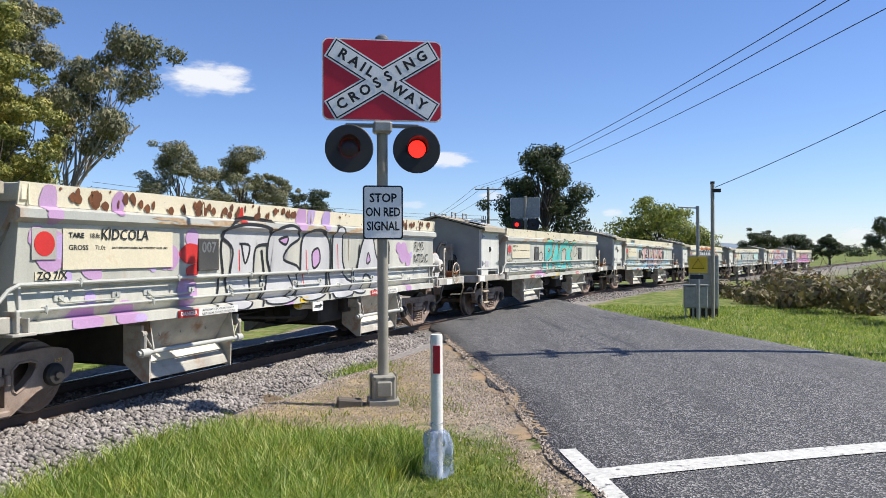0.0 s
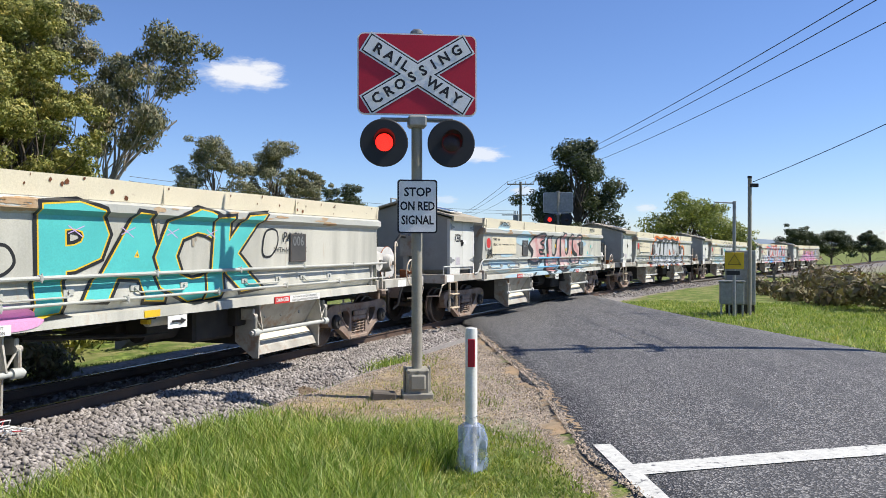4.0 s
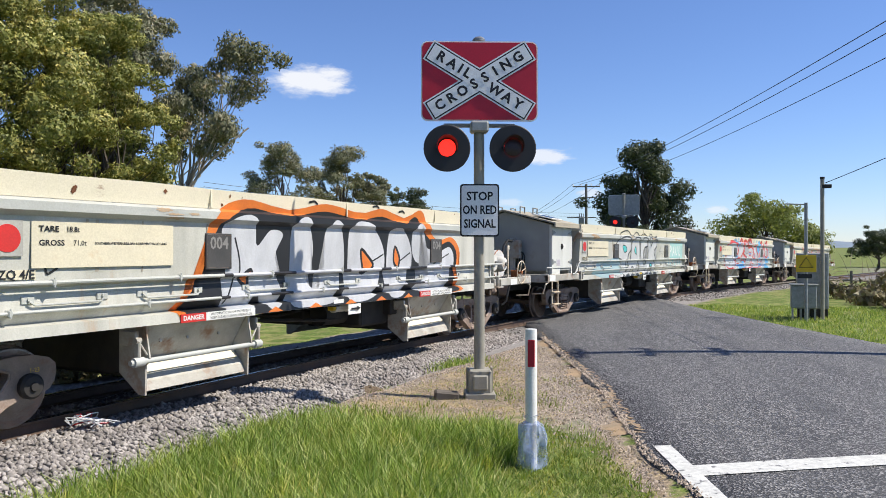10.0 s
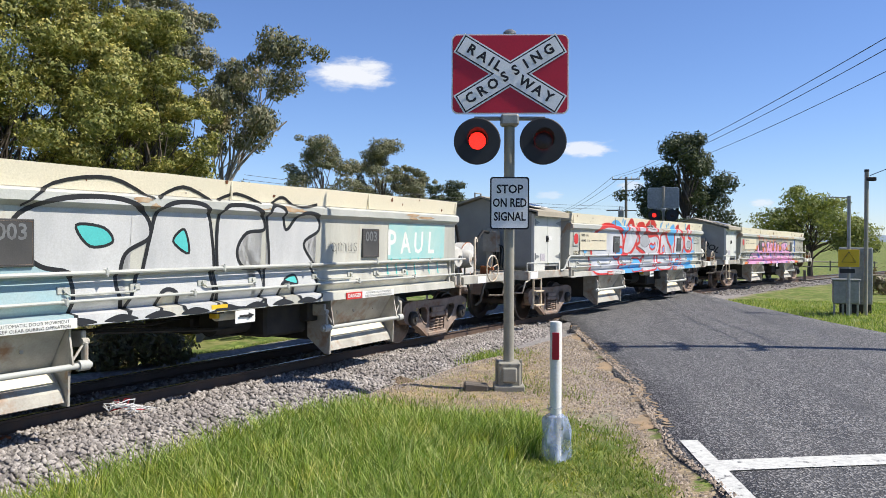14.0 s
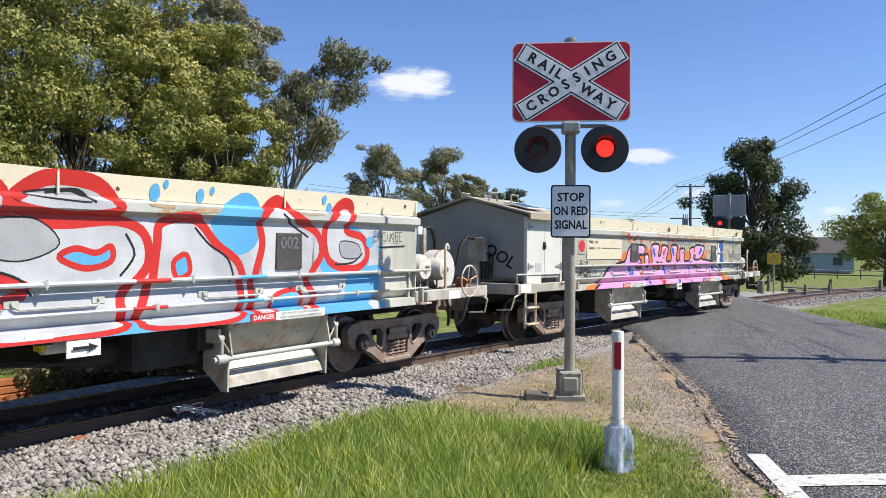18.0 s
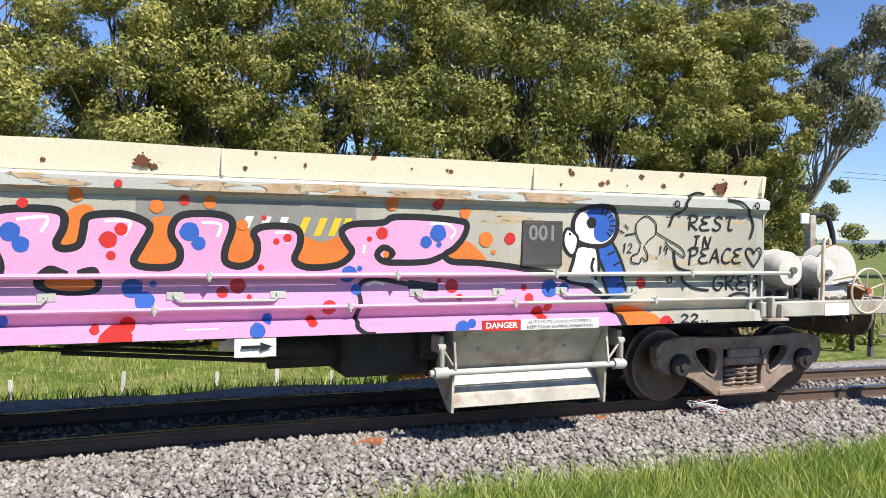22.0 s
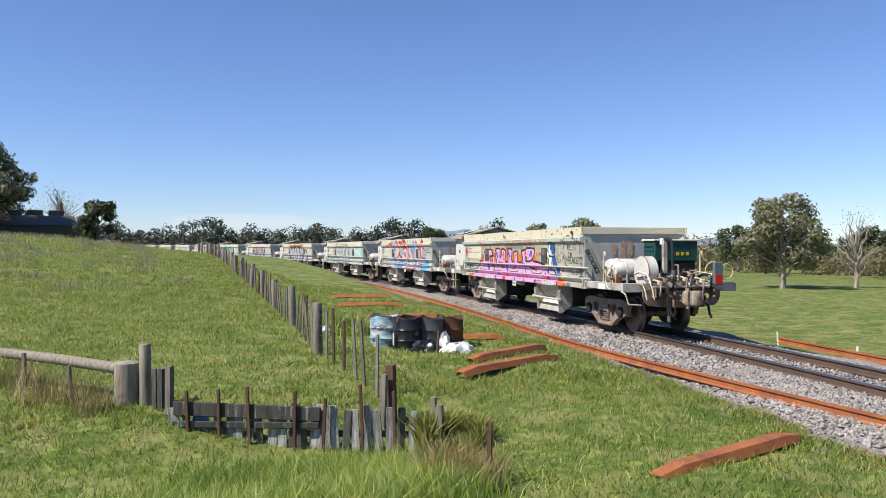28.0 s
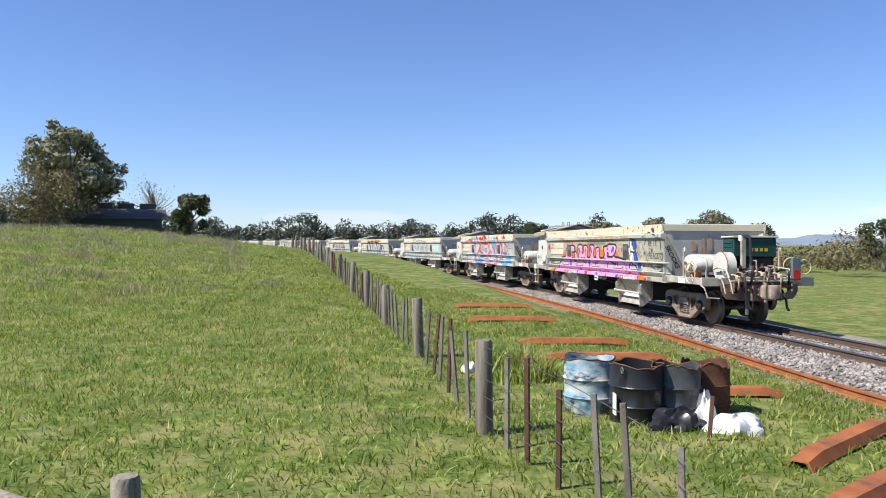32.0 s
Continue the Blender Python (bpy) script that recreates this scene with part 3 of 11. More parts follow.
def ground_sheet():
    fx = np.r_[-2600, -1500, -900, -550, -350, -230, -160, -115, -85, -65, -50, -40, np.arange(-34, -14, 1.0), np.arange(-14, 10, 0.22), np.arange(10, 34, 1.2), 40, 50, 65, 85, 120, 180, 280, 450, 800, 1500, 2600]
    fy = np.r_[-2600, -1500, -900, -550, -350, -250, -180, -140, -110, -90, -76, -66, -58, np.arange(-52, -22, 0.8), np.arange(-22, 24, 0.22), np.arange(24, 60, 1.2), 66, 75, 90, 110, 140, 190, 280, 450, 800, 1500, 2600]
    X, Y = np.meshgrid(fx, fy)
    Z = ground_z(X, Y)
    nx, ny = len(fx), len(fy)
    i = np.arange(nx * ny).reshape(ny, nx)
    faces = np.stack([i[:-1, :-1], i[:-1, 1:], i[1:, 1:], i[1:, :-1]], -1).reshape(-1, 4)
    me = raw_mesh("ground", np.stack([X, Y, Z], -1).reshape(-1, 3), faces, M_ground)
    worn, loose = dirt_at(X, Y)
    att = me.color_attributes.new("wear", "FLOAT_COLOR", "POINT")
    att.data.foreach_set("color", np.stack([worn, loose, 0 * worn, 0 * worn + 1], -1).astype(np.float32).ravel())
    me.polygons.foreach_set("use_smooth", [True] * len(me.polygons))
    tagged(new("ground", me), "spring-green rural pasture with worn gravelly verge", "ground", kind="structure")


ground_sheet()


def road_z(x, y):
    """The road's cambered surface."""
    l, r = road_edges(y)
    t = min(max((x - l) / (r - l), 0), 1)
    return float(-0.033 + 0.06 * (1 - (2 * t - 1) ** 2) * (1 if abs(y - 23) > 5 else 0.5))


def road_sheet():
    ys = np.r_[np.arange(-60, 0, 6.0), np.arange(0, 40, 0.35), np.arange(40, 130, 5.0), np.arange(130, 900, 40.0)]
    vs, fs = [], []
    rng = np.random.default_rng(4)
    n = 13
    for y in ys:
        l, r = road_edges(y)
        jag = 0.10 * math.sin(y * 2.3) * math.sin(y * 0.9 + 1) + rng.normal(0, 0.035)
        l2 = l + (jag if 9.2 < y < 60 else 0)
        vs.append((l2 - 0.05, y, -0.13))
        for k in range(n):
            t = k / (n - 1)
            vs.append((l2 + (r - l2) * t, y, road_z(l2 + (r - l2) * t, y)))
        vs.append((r + 0.05, y, -0.13))
    n += 2
    for i in range(len(ys) - 1):
        for k in range(n - 1):
            fs.append((i * n + k, i * n + k + 1, (i + 1) * n + k + 1, (i + 1) * n + k))
    me = raw_mesh("road", vs, fs, M_asphalt)
    me.polygons.foreach_set("use_smooth", [True] * len(me.polygons))
    tagged(new("road", me), "worn dark grey chip-seal asphalt road over the level crossing", "road", kind="structure")
    # broken sandy edge of the seal
    vs, fs = [], []
    ey = np.arange(8.4, 18, 0.06)
    for y in ey:
        l, _ = road_edges(y)
        w = 0.10 + 0.10 * math.sin(y * 1.7) + 0.06 * math.sin(y * 5.1 + 1) + 0.05 * math.sin(y * 13) + rng.normal(0, 0.045)
        x0 = l - max(w, 0.0)
        vs += [(x0, y, gz(x0, y) + 0.006), (l + 0.10 + rng.normal(0, 0.03), y, -0.024)]
    for i in range(len(ey) - 1):
        fs.append((2 * i, 2 * i + 1, 2 * i + 3, 2 * i + 2))
    tagged(new("road_edge", raw_mesh("road_edge", vs, fs, M_edge)), "crumbling sandy edge of the asphalt", "road edge", kind="structure")


road_sheet()


def painted_line(label, a, b, w):
    a, b = Vector((*a, 0)), Vector((*b, 0))
    n = max(2, int((b - a).length / 0.3))
    side = (b - a).cross(Vector((0, 0, 1))).normalized() * w / 2
    vs, fs = [], []
    for i in range(n + 1):
        p = a.lerp(b, i / n)
        for q in (p - side, p + side):
            vs.append((q.x, q.y, road_z(q.x, q.y) + 0.009))
    for i in range(n):
        fs.append((2 * i, 2 * i + 1, 2 * i + 3, 2 * i + 2))
    tagged(new("road_marking", raw_mesh("road_marking", vs, fs, M_line)), label, "road marking", kind="structure")


painted_line("worn white painted stop line across the lane", (1.30, 7.02), (5.2, 7.95), 0.30)
painted_line("worn white painted edge line beside the stop line", (1.15, 7.85), (1.33, 6.20), 0.17)
painted_line("short worn white painted edge line", (1.33, 6.20), (1.97, 4.0), 0.17)
for k in range(9):
    painted_line("white painted centre line dash on the far road", (0.6 - 0.62 * k, 46 + 7.8 * k), (0.42 - 0.62 * k, 49 + 7.8 * k), 0.12)


# ---- railway track ----
def rail_track():
    tr = thing("railway_track", "single narrow-gauge railway track with worn steel rails on grey ballast", "railway track", kind="structure")
    ss = np.r_[np.arange(-240, -60, 3.0), np.arange(-60, 80, 1.0), np.arange(80, 330, 4.0)]
    prof = [(-0.068, -0.150), (0.068, -0.150), (0.068, -0.138), (0.012, -0.122), (0.010, -0.042), (0.034, -0.030), (0.034, -0.006), (0.026, 0.0), (-0.026, 0.0), (-0.034, -0.006), (-0.034, -0.030), (-0.010, -0.042), (-0.012, -0.122), (-0.068, -0.138)]
    for side in (0.5685, -0.5685):
        g, t = Geo(), Geo()
        vs = [on_track(s, side + a, b) for s in ss for a, b in prof]
        n = len(prof)
        g.add(vs, [(i * n + k, i * n + (k + 1) % n, (i + 1) * n + (k + 1) % n, (i + 1) * n + k) for i in range(len(ss) - 1) for k in range(n) if k not in (6, 7, 8)])
        me = g.mesh("rail", M_rail, 0)
        rail = part("rail", me, M_rail, tr, "brown rusted steel rail with a worn bright head")
        t.add(vs, [(i * n + k, i * n + k + 1, (i + 1) * n + k + 1, (i + 1) * n + k) for i in range(len(ss) - 1) for k in (6, 7, 8)])
        part("rail_head", t.mesh("rail_head", M_railtop, 0), M_railtop, rail, "bright worn running surface")
    # ballast bed under the stones
    prof = [(-2.45, -0.52), (-1.55, -0.20), (-0.9, -0.16), (-0.66, -0.155), (-0.4, -0.17), (0.4, -0.17), (0.66, -0.155), (0.9, -0.16), (1.55, -0.20), (2.45, -0.52)]
    n = len(prof)
    g = Geo().add([on_track(s, a, b) for s in ss for a, b in prof], [(i * n + k, i * n + k + 1, (i + 1) * n + k + 1, (i + 1) * n + k) for i in range(len(ss) - 1) for k in range(n - 1)])
    bed = part("ballast_bed", g.mesh("ballast_bed", mat("ballast_bed_grey", (0.25, 0.235, 0.22), (0.13, 0.12, 0.115), scale=14, fine=45, rough=0.95, bump=0.8, dist=0.04, position=True), 60), None, tr, "bed of grey crushed stone")
    # loose stones, thick near the camera
    rng = np.random.default_rng(11)
    base = np.array([(1, 0, 0), (-1, 0, 0), (0, 1, 0), (0, -1, 0), (0, 0, 1), (0, 0, -1)], float)
    tri = np.array([(0, 2, 4), (2, 1, 4), (1, 3, 4), (3, 0, 4), (2, 0, 5), (1, 2, 5), (3, 1, 5), (0, 3, 5)])
    V, F = [], []
    for s0, s1, side0, side1, count, size in ((-24, -8, 0.64, 2.55, 24000, 0.036), (-8, 8, 0.64, 2.65, 30000, 0.034), (8, 40, 0.64, 2.5, 18000, 0.045), (-24, 25, -0.5, 0.5, 10000, 0.036), (-24, 25, -2.4, -0.64, 9000, 0.038), (-60, -24, -2.4, 2.4, 5000, 0.05)):
        s = rng.uniform(s0, s1, count)
        d = rng.uniform(side0, side1, count)
        h = np.interp(s, _s, _h)
        x, y = np.interp(s, _s, _x) - d * np.cos(h), np.interp(s, _s, _y) + d * np.sin(h)
        z = np.interp(s, [a for a, _ in RISE], [b for _, b in RISE]) + np.interp(abs(d), [0, 0.4, 0.66, 0.9, 1.55, 2.45], [-0.17, -0.17, -0.152, -0.157, -0.197, -0.50])
        l, r = road_edges(y)
        keep = (x < l - 0.25) | (x > r + 0.25)
        x, y, z = x[keep], y[keep], z[keep]
        m = len(x)
        sz = size * rng.uniform(0.55, 1.35, (m, 1, 1))
        p = base[None] * rng.uniform(0.6, 1.2, (m, 6, 1)) + rng.normal(0, 0.22, (m, 6, 3))
        a = rng.uniform(0, 6.28, m)
        ca, sa = np.cos(a)[:, None], np.sin(a)[:, None]
        p = np.stack([p[..., 0] * ca - p[..., 1] * sa, p[..., 0] * sa + p[..., 1] * ca, p[..., 2] * 0.75], -1) * sz
        p += np.stack([x, y, z + 0.008], -1)[:, None]
        k = sum(len(q) for q in V)
        V.append(p.reshape(-1, 3))
        F.append((tri[None] + (np.arange(m) * 6)[:, None, None]).reshape(-1, 3) + k)
    tagged(part("ballast_stones", raw_mesh("ballast_stones", np.concatenate(V), np.concatenate(F), M_stone), M_stone, tr, "loose grey crushed ballast stones"), kind="stuff")
    return tr


TRACK = rail_track()


def sleepers():
    g = Geo().box((-1.0, -0.11, -0.10), (1.0, 0.11, 0.03), 0.012)
    me = g.mesh("sleeper", M_sleeper, 0)
    clip = Geo().box((-0.075, -0.07, 0), (0.075, 0.07, 0.016), 0.004)
    clip.cyl((-0.05, 0.03, 0.01), (-0.05, 0.03, 0.045), 0.018, 6).cyl((0.05, -0.03, 0.01), (0.05, -0.03, 0.045), 0.018, 6)
    cm = clip.mesh("rail_plate", M_rail, 0)
    for k in range(150):
        s = -36 + 0.66 * k
        x, y, z = on_track(s, 0, -0.20)
        l, r = road_edges(y)
        if l - 0.3 < x < r + 0.3:
            continue
        h = float(np.interp(s, _s, _h))
        sl = new("sleeper", me)
        sl.parent = TRACK
        sl.matrix_basis = pose(x, y, z, 0, 0, -math.degrees(h))
        if -24 < s < 24:
            for side in (0.5685 + 0.10, -0.5685 - 0.10):
                c = new("rail_plate", cm)
                c.parent = sl
                c.matrix_basis = pose(-side, 0, 0.03)


sleepers()

# ---- the train ----
LENGTH = 16.307  # from wagon to wagon
# seconds and how far along the line the last wagon's hopper ends
TAIL = ((0, -122.16), (2, -111.91), (6, -91.37), (9, -76.2), (13, -56.85), (17, -37.67), (19.6, -25.06), (20.5, -20.72), (21, -18.12), (22, -13.20),
        (22.5, -10.83), (23, -8.40), (23.5, -5.97), (24, -3.52), (24.5, -0.99), (25, 1.58), (25.5, 4.22), (26, 6.88), (26.5, 9.4), (27.5, 12.7), (28.5, 15.3), (29, 16.5), (30, 18.6), (31, 20.4), (32, 22.0))


def tail_at(t):
    """Smooth run of the train: straight pieces blended over 0.6 s."""
    ts, ss = [a for a, _ in TAIL], [b for _, b in TAIL]
    out = 0.0
    for k in range(-3, 4):
        q = t + 0.1 * k
        if q < 0:
            v = ss[0] + (ss[1] - ss[0]) / (ts[1] - ts[0]) * q
        elif q > 32:
            v = ss[-1] + (ss[-1] - ss[-2]) * (q - 32)
        else:
            v = float(np.interp(q, ts, ss))
        out += v / 7
    return out


PIV_R, PIV_F, AXLE, RAD = -0.22, 10.97, 0.865, 0.395


def wagon_pose(s):
    """A wagon whose hopper's rear end is at s: both bogie pivots on the line. x forward, y to the camera's side."""
    a, b = Vector(on_track(s + PIV_R)), Vector(on_track(s + PIV_F))
    d = (b - a).normalized()
    o = a - d * PIV_R - Vector((0, 0, 0.012))
    m = Matrix.Translation(o) @ pose(0, 0, 0, 0, -math.degrees(math.asin(d.z)), math.degrees(math.atan2(d.y, d.x)))
    return m


Y0 = 1.40  # half width of the hopper's side


def bolt_row(g, pts, y, r=0.018, h=0.012):
    for x, z in pts:
        g.cyl((x, y, z), (x, y + h, z), r, 6)
    return g


def chaikin(pts, rounds):
    """The closed outline with its corners cut."""
    for _ in range(rounds):
        pts = [q for (a, b), (c, d) in zip(pts, pts[1:] + pts[:1]) for q in ((0.75 * a + 0.25 * c, 0.75 * b + 0.25 * d), (0.25 * a + 0.75 * c, 0.25 * b + 0.75 * d))]
    return pts


def pierced(outline, holes, y, depth):
    """A plate in the x-z plane with openings through it."""
    bm = bmesh.new()
    for loop in [outline] + holes:
        vs = [bm.verts.new((a, y, b)) for a, b in loop]
        for u, v in zip(vs, vs[1:] + vs[:1]):
            bm.edges.new((u, v))
    bmesh.ops.triangle_fill(bm, use_beauty=True, use_dissolve=False, edges=bm.edges[:])
    res = bmesh.ops.extrude_face_region(bm, geom=bm.faces[:])
    bmesh.ops.translate(bm, verts=[v for v in res["geom"] if isinstance(v, bmesh.types.BMVert)], vec=(0, depth, 0))
    bmesh.ops.recalc_face_normals(bm, faces=bm.faces[:])
    bm.verts.index_update()
    g = Geo().add([tuple(v.co) for v in bm.verts], [tuple(v.index for v in f.verts) for f in bm.faces])
    bm.free()
    return g


def make_bogie(root, x):
    b = new("bogie")
    b.parent = root
    b.matrix_basis = pose(x, 0, 0)
    tagged(b, "brown cast-steel three-piece bogie with coil springs")
    A = AXLE
    for side in (1, -1):
        y0 = 0.86 * side
        outline = [(-A - 0.30, 0.50), (-A - 0.28, 0.68), (-A, 0.75), (-0.45, 0.72), (0.45, 0.72), (A, 0.75), (A + 0.28, 0.68), (A + 0.30, 0.50), (A + 0.20, 0.35), (A - 0.12, 0.33), (0.42, 0.13), (0.33, 0.07), (-0.33, 0.07), (-0.42, 0.13), (-A + 0.12, 0.33), (-A - 0.20, 0.35)]
        window = [(-0.27, 0.59), (0.27, 0.59), (0.27, 0.18), (-0.27, 0.18)]
        web = [(0.36, 0.62), (0.66, 0.63), (0.66, 0.50), (0.42, 0.29), (0.35, 0.34)]
        g = pierced(chaikin(outline, 1), [window, chaikin(web, 2), chaikin([(-q, v) for q, v in web], 2)], y0 - 0.06, 0.12)
        # raised flanges round the openings
        for loop in (web, [(-q, v) for q, v in web]):
            g.tube([(q, y0 + 0.06 * side, v) for q, v in chaikin(loop, 1)], 0.018, 5, closed=True)
        g.box((-0.33, y0 + 0.05 * side - 0.02, 0.08), (0.33, y0 + 0.05 * side + 0.03, 0.15), 0.015)
        sf = part("side_frame", g, M_bogie, b, smooth=0)
        for k in (-0.15, 0.0, 0.15):
            path = []
            for i in range(31):
                a = i / 30 * 4 * 6.283
                path.append((k + 0.062 * math.cos(a), y0 + 0.02 * side + 0.062 * math.sin(a), 0.20 + 0.20 * i / 30))
            part("coil_spring", Geo().tube(path, 0.018, 4), M_bogie, sf)
        bo = Geo().box((-0.26, y0 - 0.09, 0.41), (0.26, y0 + 0.09, 0.50), 0.02)
        bo.box((-0.22, y0 + 0.05 * side, 0.50), (0.22, y0 + 0.10 * side, 0.60), 0.015)
        bo.box((-0.30, y0 + 0.04 * side, 0.40), (-0.25, y0 + 0.12 * side, 0.52), 0.01)
        part("bolster_end", bo, M_bogie, sf)
        for q in (1, -1):
            ax = Geo().lathe([(0.02, 0), (0.115, 0.005), (0.125, 0.03), (0.125, 0.09), (0.10, 0.115), (0.045, 0.12), (0.04, 0.14), (0.0, 0.14)], 18, pose(q * A, y0 + 0.02 * side, 0.44, -90 * side))
            box = part("axle_box", ax, M_black, sf, "dark bearing cap")
            t = words("1-23", 0.06, M_yellow)
            tx = part("stencil", t, M_yellow, box, "yellow stencilled date")
            tx.matrix_basis = pose(q * A, y0 + 0.145 * side, 0.60, 90, 0, 180 if side > 0 else 0)
    g = Geo().box((-0.16, -0.80, 0.46), (0.16, 0.80, 0.66), 0.03)
    g.lathe([(0.22, 0.64), (0.22, 0.90)], 16)
    part("bolster", g, M_black, b)
    for q in (1, -1):
        g = Geo()
        for side in (1, -1):
            rings = [(0.06, 0.60), (0.10, 0.60), (0.10, 0.645), (0.16, 0.635), (0.305, 0.605), (0.32, 0.640), (0.376, 0.640)]
            g.lathe(rings, 32, pose(0, 0, 0, -90 * side))
            g.lathe([(0.395, 0.535), (0.424, 0.525), (0.424, 0.50), (0.315, 0.50), (0.305, 0.555), (0.16, 0.575), (0.10, 0.545), (0.06, 0.545)], 32, pose(0, 0, 0, -90 * side))
            for k in range(4):
                a = k * 1.5708 + 0.4
                g.box((-0.025, 0.60, -0.02), (0.025, 0.625, 0.02), 0, pose(0, 0, 0, 0, math.degrees(a)) @ pose(0.25, 0, 0) if side > 0 else pose(0, 0, 0, 0, math.degrees(a)) @ pose(0.25, -1.225, 0))
        g.cyl((0, -0.86, 0), (0, 0.86, 0), 0.065, 10)
        rusty = len(g.f)
        for side in (1, -1):
            g.lathe([(0.376, 0.640), (0.390, 0.638), (0.395, 0.632), (0.395, 0.535)], 32, pose(0, 0, 0, -90 * side))
        me = g.mesh("wheelset", M_wheel, 40)
        me.materials.append(M_tyre)
        for f in me.polygons[rusty:]:
            f.material_index = 1
        ws = new("wheelset", me)
        ws.parent = b
        ws.matrix_basis = pose(q * A, 0, RAD)
    return b


def make_wagon():
    root = thing("hopper_wagon", "off-white ballast hopper wagon", "wagon", "train of hopper wagons")
    T, HF = 2.46, 10.97
    # underframe and platforms
    for a, b in ((-2.13, -0.02), (10.96, 13.06)):
        g = Geo().box((a, 1.30, 0.985), (b, 1.40, 1.15), 0.012).box((a, -1.40, 0.985), (b, -1.30, 1.15), 0.012)
        x = a if a < 0 else b - 0.07
        g.box((x, -1.398, 0.96), (x + 0.07, 1.398, 1.16), 0.012)
        part("platform_frame", g, M_sill, root, "weathered off-white end sill")
    part("platform_deck", Geo().box((-2.1, -1.30, 1.04), (0.1, 1.30, 1.10), 0.01), M_black, root, smooth=0)
    part("platform_deck", Geo().box((10.9, -1.30, 1.04), (13.0, 1.30, 1.10), 0.01), M_black, root, smooth=0)
    g = Geo().box((-2.0, -0.22, 0.72), (0.6, 0.22, 1.00), 0.02).box((10.4, -0.22, 0.72), (13.0, 0.22, 1.00), 0.02).box((0.6, -0.2, 0.90), (10.4, 0.2, 1.00), 0.02)
    for x in (0.3, 5.4, 10.4):
        part("crossmember", Geo().box((x, -1.28, 0.92), (x + 0.14, 1.28, 1.0), 0.01), M_black, root, smooth=0)
    part("centre_sill", g, M_black, root, "black steel centre sill", smooth=0)
    # hopper sides
    for sd in (1, -1):
        s = new("hopper_side")
        prof = [(Y0, 2.10), (Y0 - 0.02, 1.47), (Y0 - 0.10, 1.41), (Y0 - 0.07, 1.19), (Y0 - 0.14, 1.08), (Y0 - 0.02, 1.06), (Y0 - 0.01, 0.955), (Y0 - 0.06, 0.955), (Y0 - 0.20, 1.06), (Y0 - 0.22, 1.41), (Y0 - 0.10, 2.10)]
        ends = lambda y, z: (0.02 - 0.13 * (2.18 - z) / 1.2, HF - 0.03 + 0.08 * (2.18 - z) / 1.2)
        xs = [0.0, 1.8, 3.6, 5.48, 7.3, 9.1, 1.0]
        n = len(prof)
        vs = []
        for i in range(7):
            for y, z in prof:
                a, b = ends(y, z)
                vs.append((a + (b - a) * i / 6, y * sd, z))
        fs = [(i * n + k, i * n + (k + 1) % n, (i + 1) * n + (k + 1) % n, (i + 1) * n + k) for i in range(6) for k in range(n)]
        fs += [tuple(range(n)), tuple(range(6 * n, 7 * n))]
        bpy.data.objects.remove(s)
        side = part("hopper_side", Geo().add(vs, fs), M_body, root, "grimy off-white steel hopper side", smooth=30)
        g = Geo().add([(x, sd * y, z) for x in (-0.02, HF + 0.02) for y, z in ((Y0, 2.065), (Y0 + 0.075, 2.115), (Y0 + 0.075, 2.20), (Y0, 2.235), (Y0 - 0.08, 2.235), (Y0 - 0.08, 2.065))], [(0, 1, 7, 6), (1, 2, 8, 7), (2, 3, 9, 8), (3, 4, 10, 9), (4, 5, 11, 10), (5, 0, 6, 11), (0, 1, 2, 3, 4, 5), (6, 7, 8, 9, 10, 11)])
        part("ledge", g, M_ledge, side, "pale grey folded ledge", smooth=0)
        # cream boards with slightly wavy top
        rng = random.Random(3)
        vs, nb = [], 13
        for i in range(nb):
            x = 0.0 + HF * i / (nb - 1)
            zt = T + rng.uniform(-0.008, 0.008)
            vs += [(x, sd * (Y0 + 0.012), 2.237), (x, sd * (Y0 + 0.045), zt), (x, sd * (Y0 + 0.02), zt), (x, sd * (Y0 - 0.012), 2.237)]
        fs = [(i * 4 + k, i * 4 + (k + 1) % 4, (i + 1) * 4 + (k + 1) % 4, (i + 1) * 4 + k) for i in range(nb - 1) for k in range(4)] + [(0, 1, 2, 3), (nb * 4 - 4, nb * 4 - 3, nb * 4 - 2, nb * 4 - 1)]
        part("top_board", Geo().add(vs, fs), M_cream, side, "chipped cream top board", smooth=0)
        for x in (0.04, 2.7, 5.45, 8.2, HF - 0.12):
            part("board_strap", Geo().box((x, sd * (Y0 + 0.03), 2.24), (x + 0.022, sd * (Y0 + 0.049), T - 0.010), 0.004), M_cream, side, smooth=0)
        # rods along the side
        for z, yr, x0, x1, r in ((1.455, Y0 + 0.008, 0.0, 10.95, 0.021), (1.19, Y0 - 0.035, 0.0, 10.95, 0.017)):
            path = [(x0 - 0.38, sd * yr, z), (x0, sd * yr, z), (x1, sd * yr, z)]
            if z > 1.3:
                path += [(x1 + 0.12, sd * yr, z - 0.05), (x1 + 0.36, sd * yr, z - 0.30), (x1 + 0.55, sd * yr, z - 0.32)]
            rod = part("door_rod", Geo().tube(path, r, 8), M_ledge, side, "pale grey operating rod")
            for k in range(7):
                x = 0.9 + k * 1.55 + (0.4 if z < 1.3 else 0)
                if x < 10.9:
                    g = Geo().box((x - 0.022, sd * (yr - 0.06), z - 0.032), (x + 0.022, sd * (yr + 0.028), z + 0.032), 0.010)
                    g.cyl((x, sd * (yr + 0.02), z - 0.045), (x, sd * (yr + 0.02), z + 0.045), 0.009, 6)
                    part("rod_bracket", g, M_ledge, rod, smooth=0)
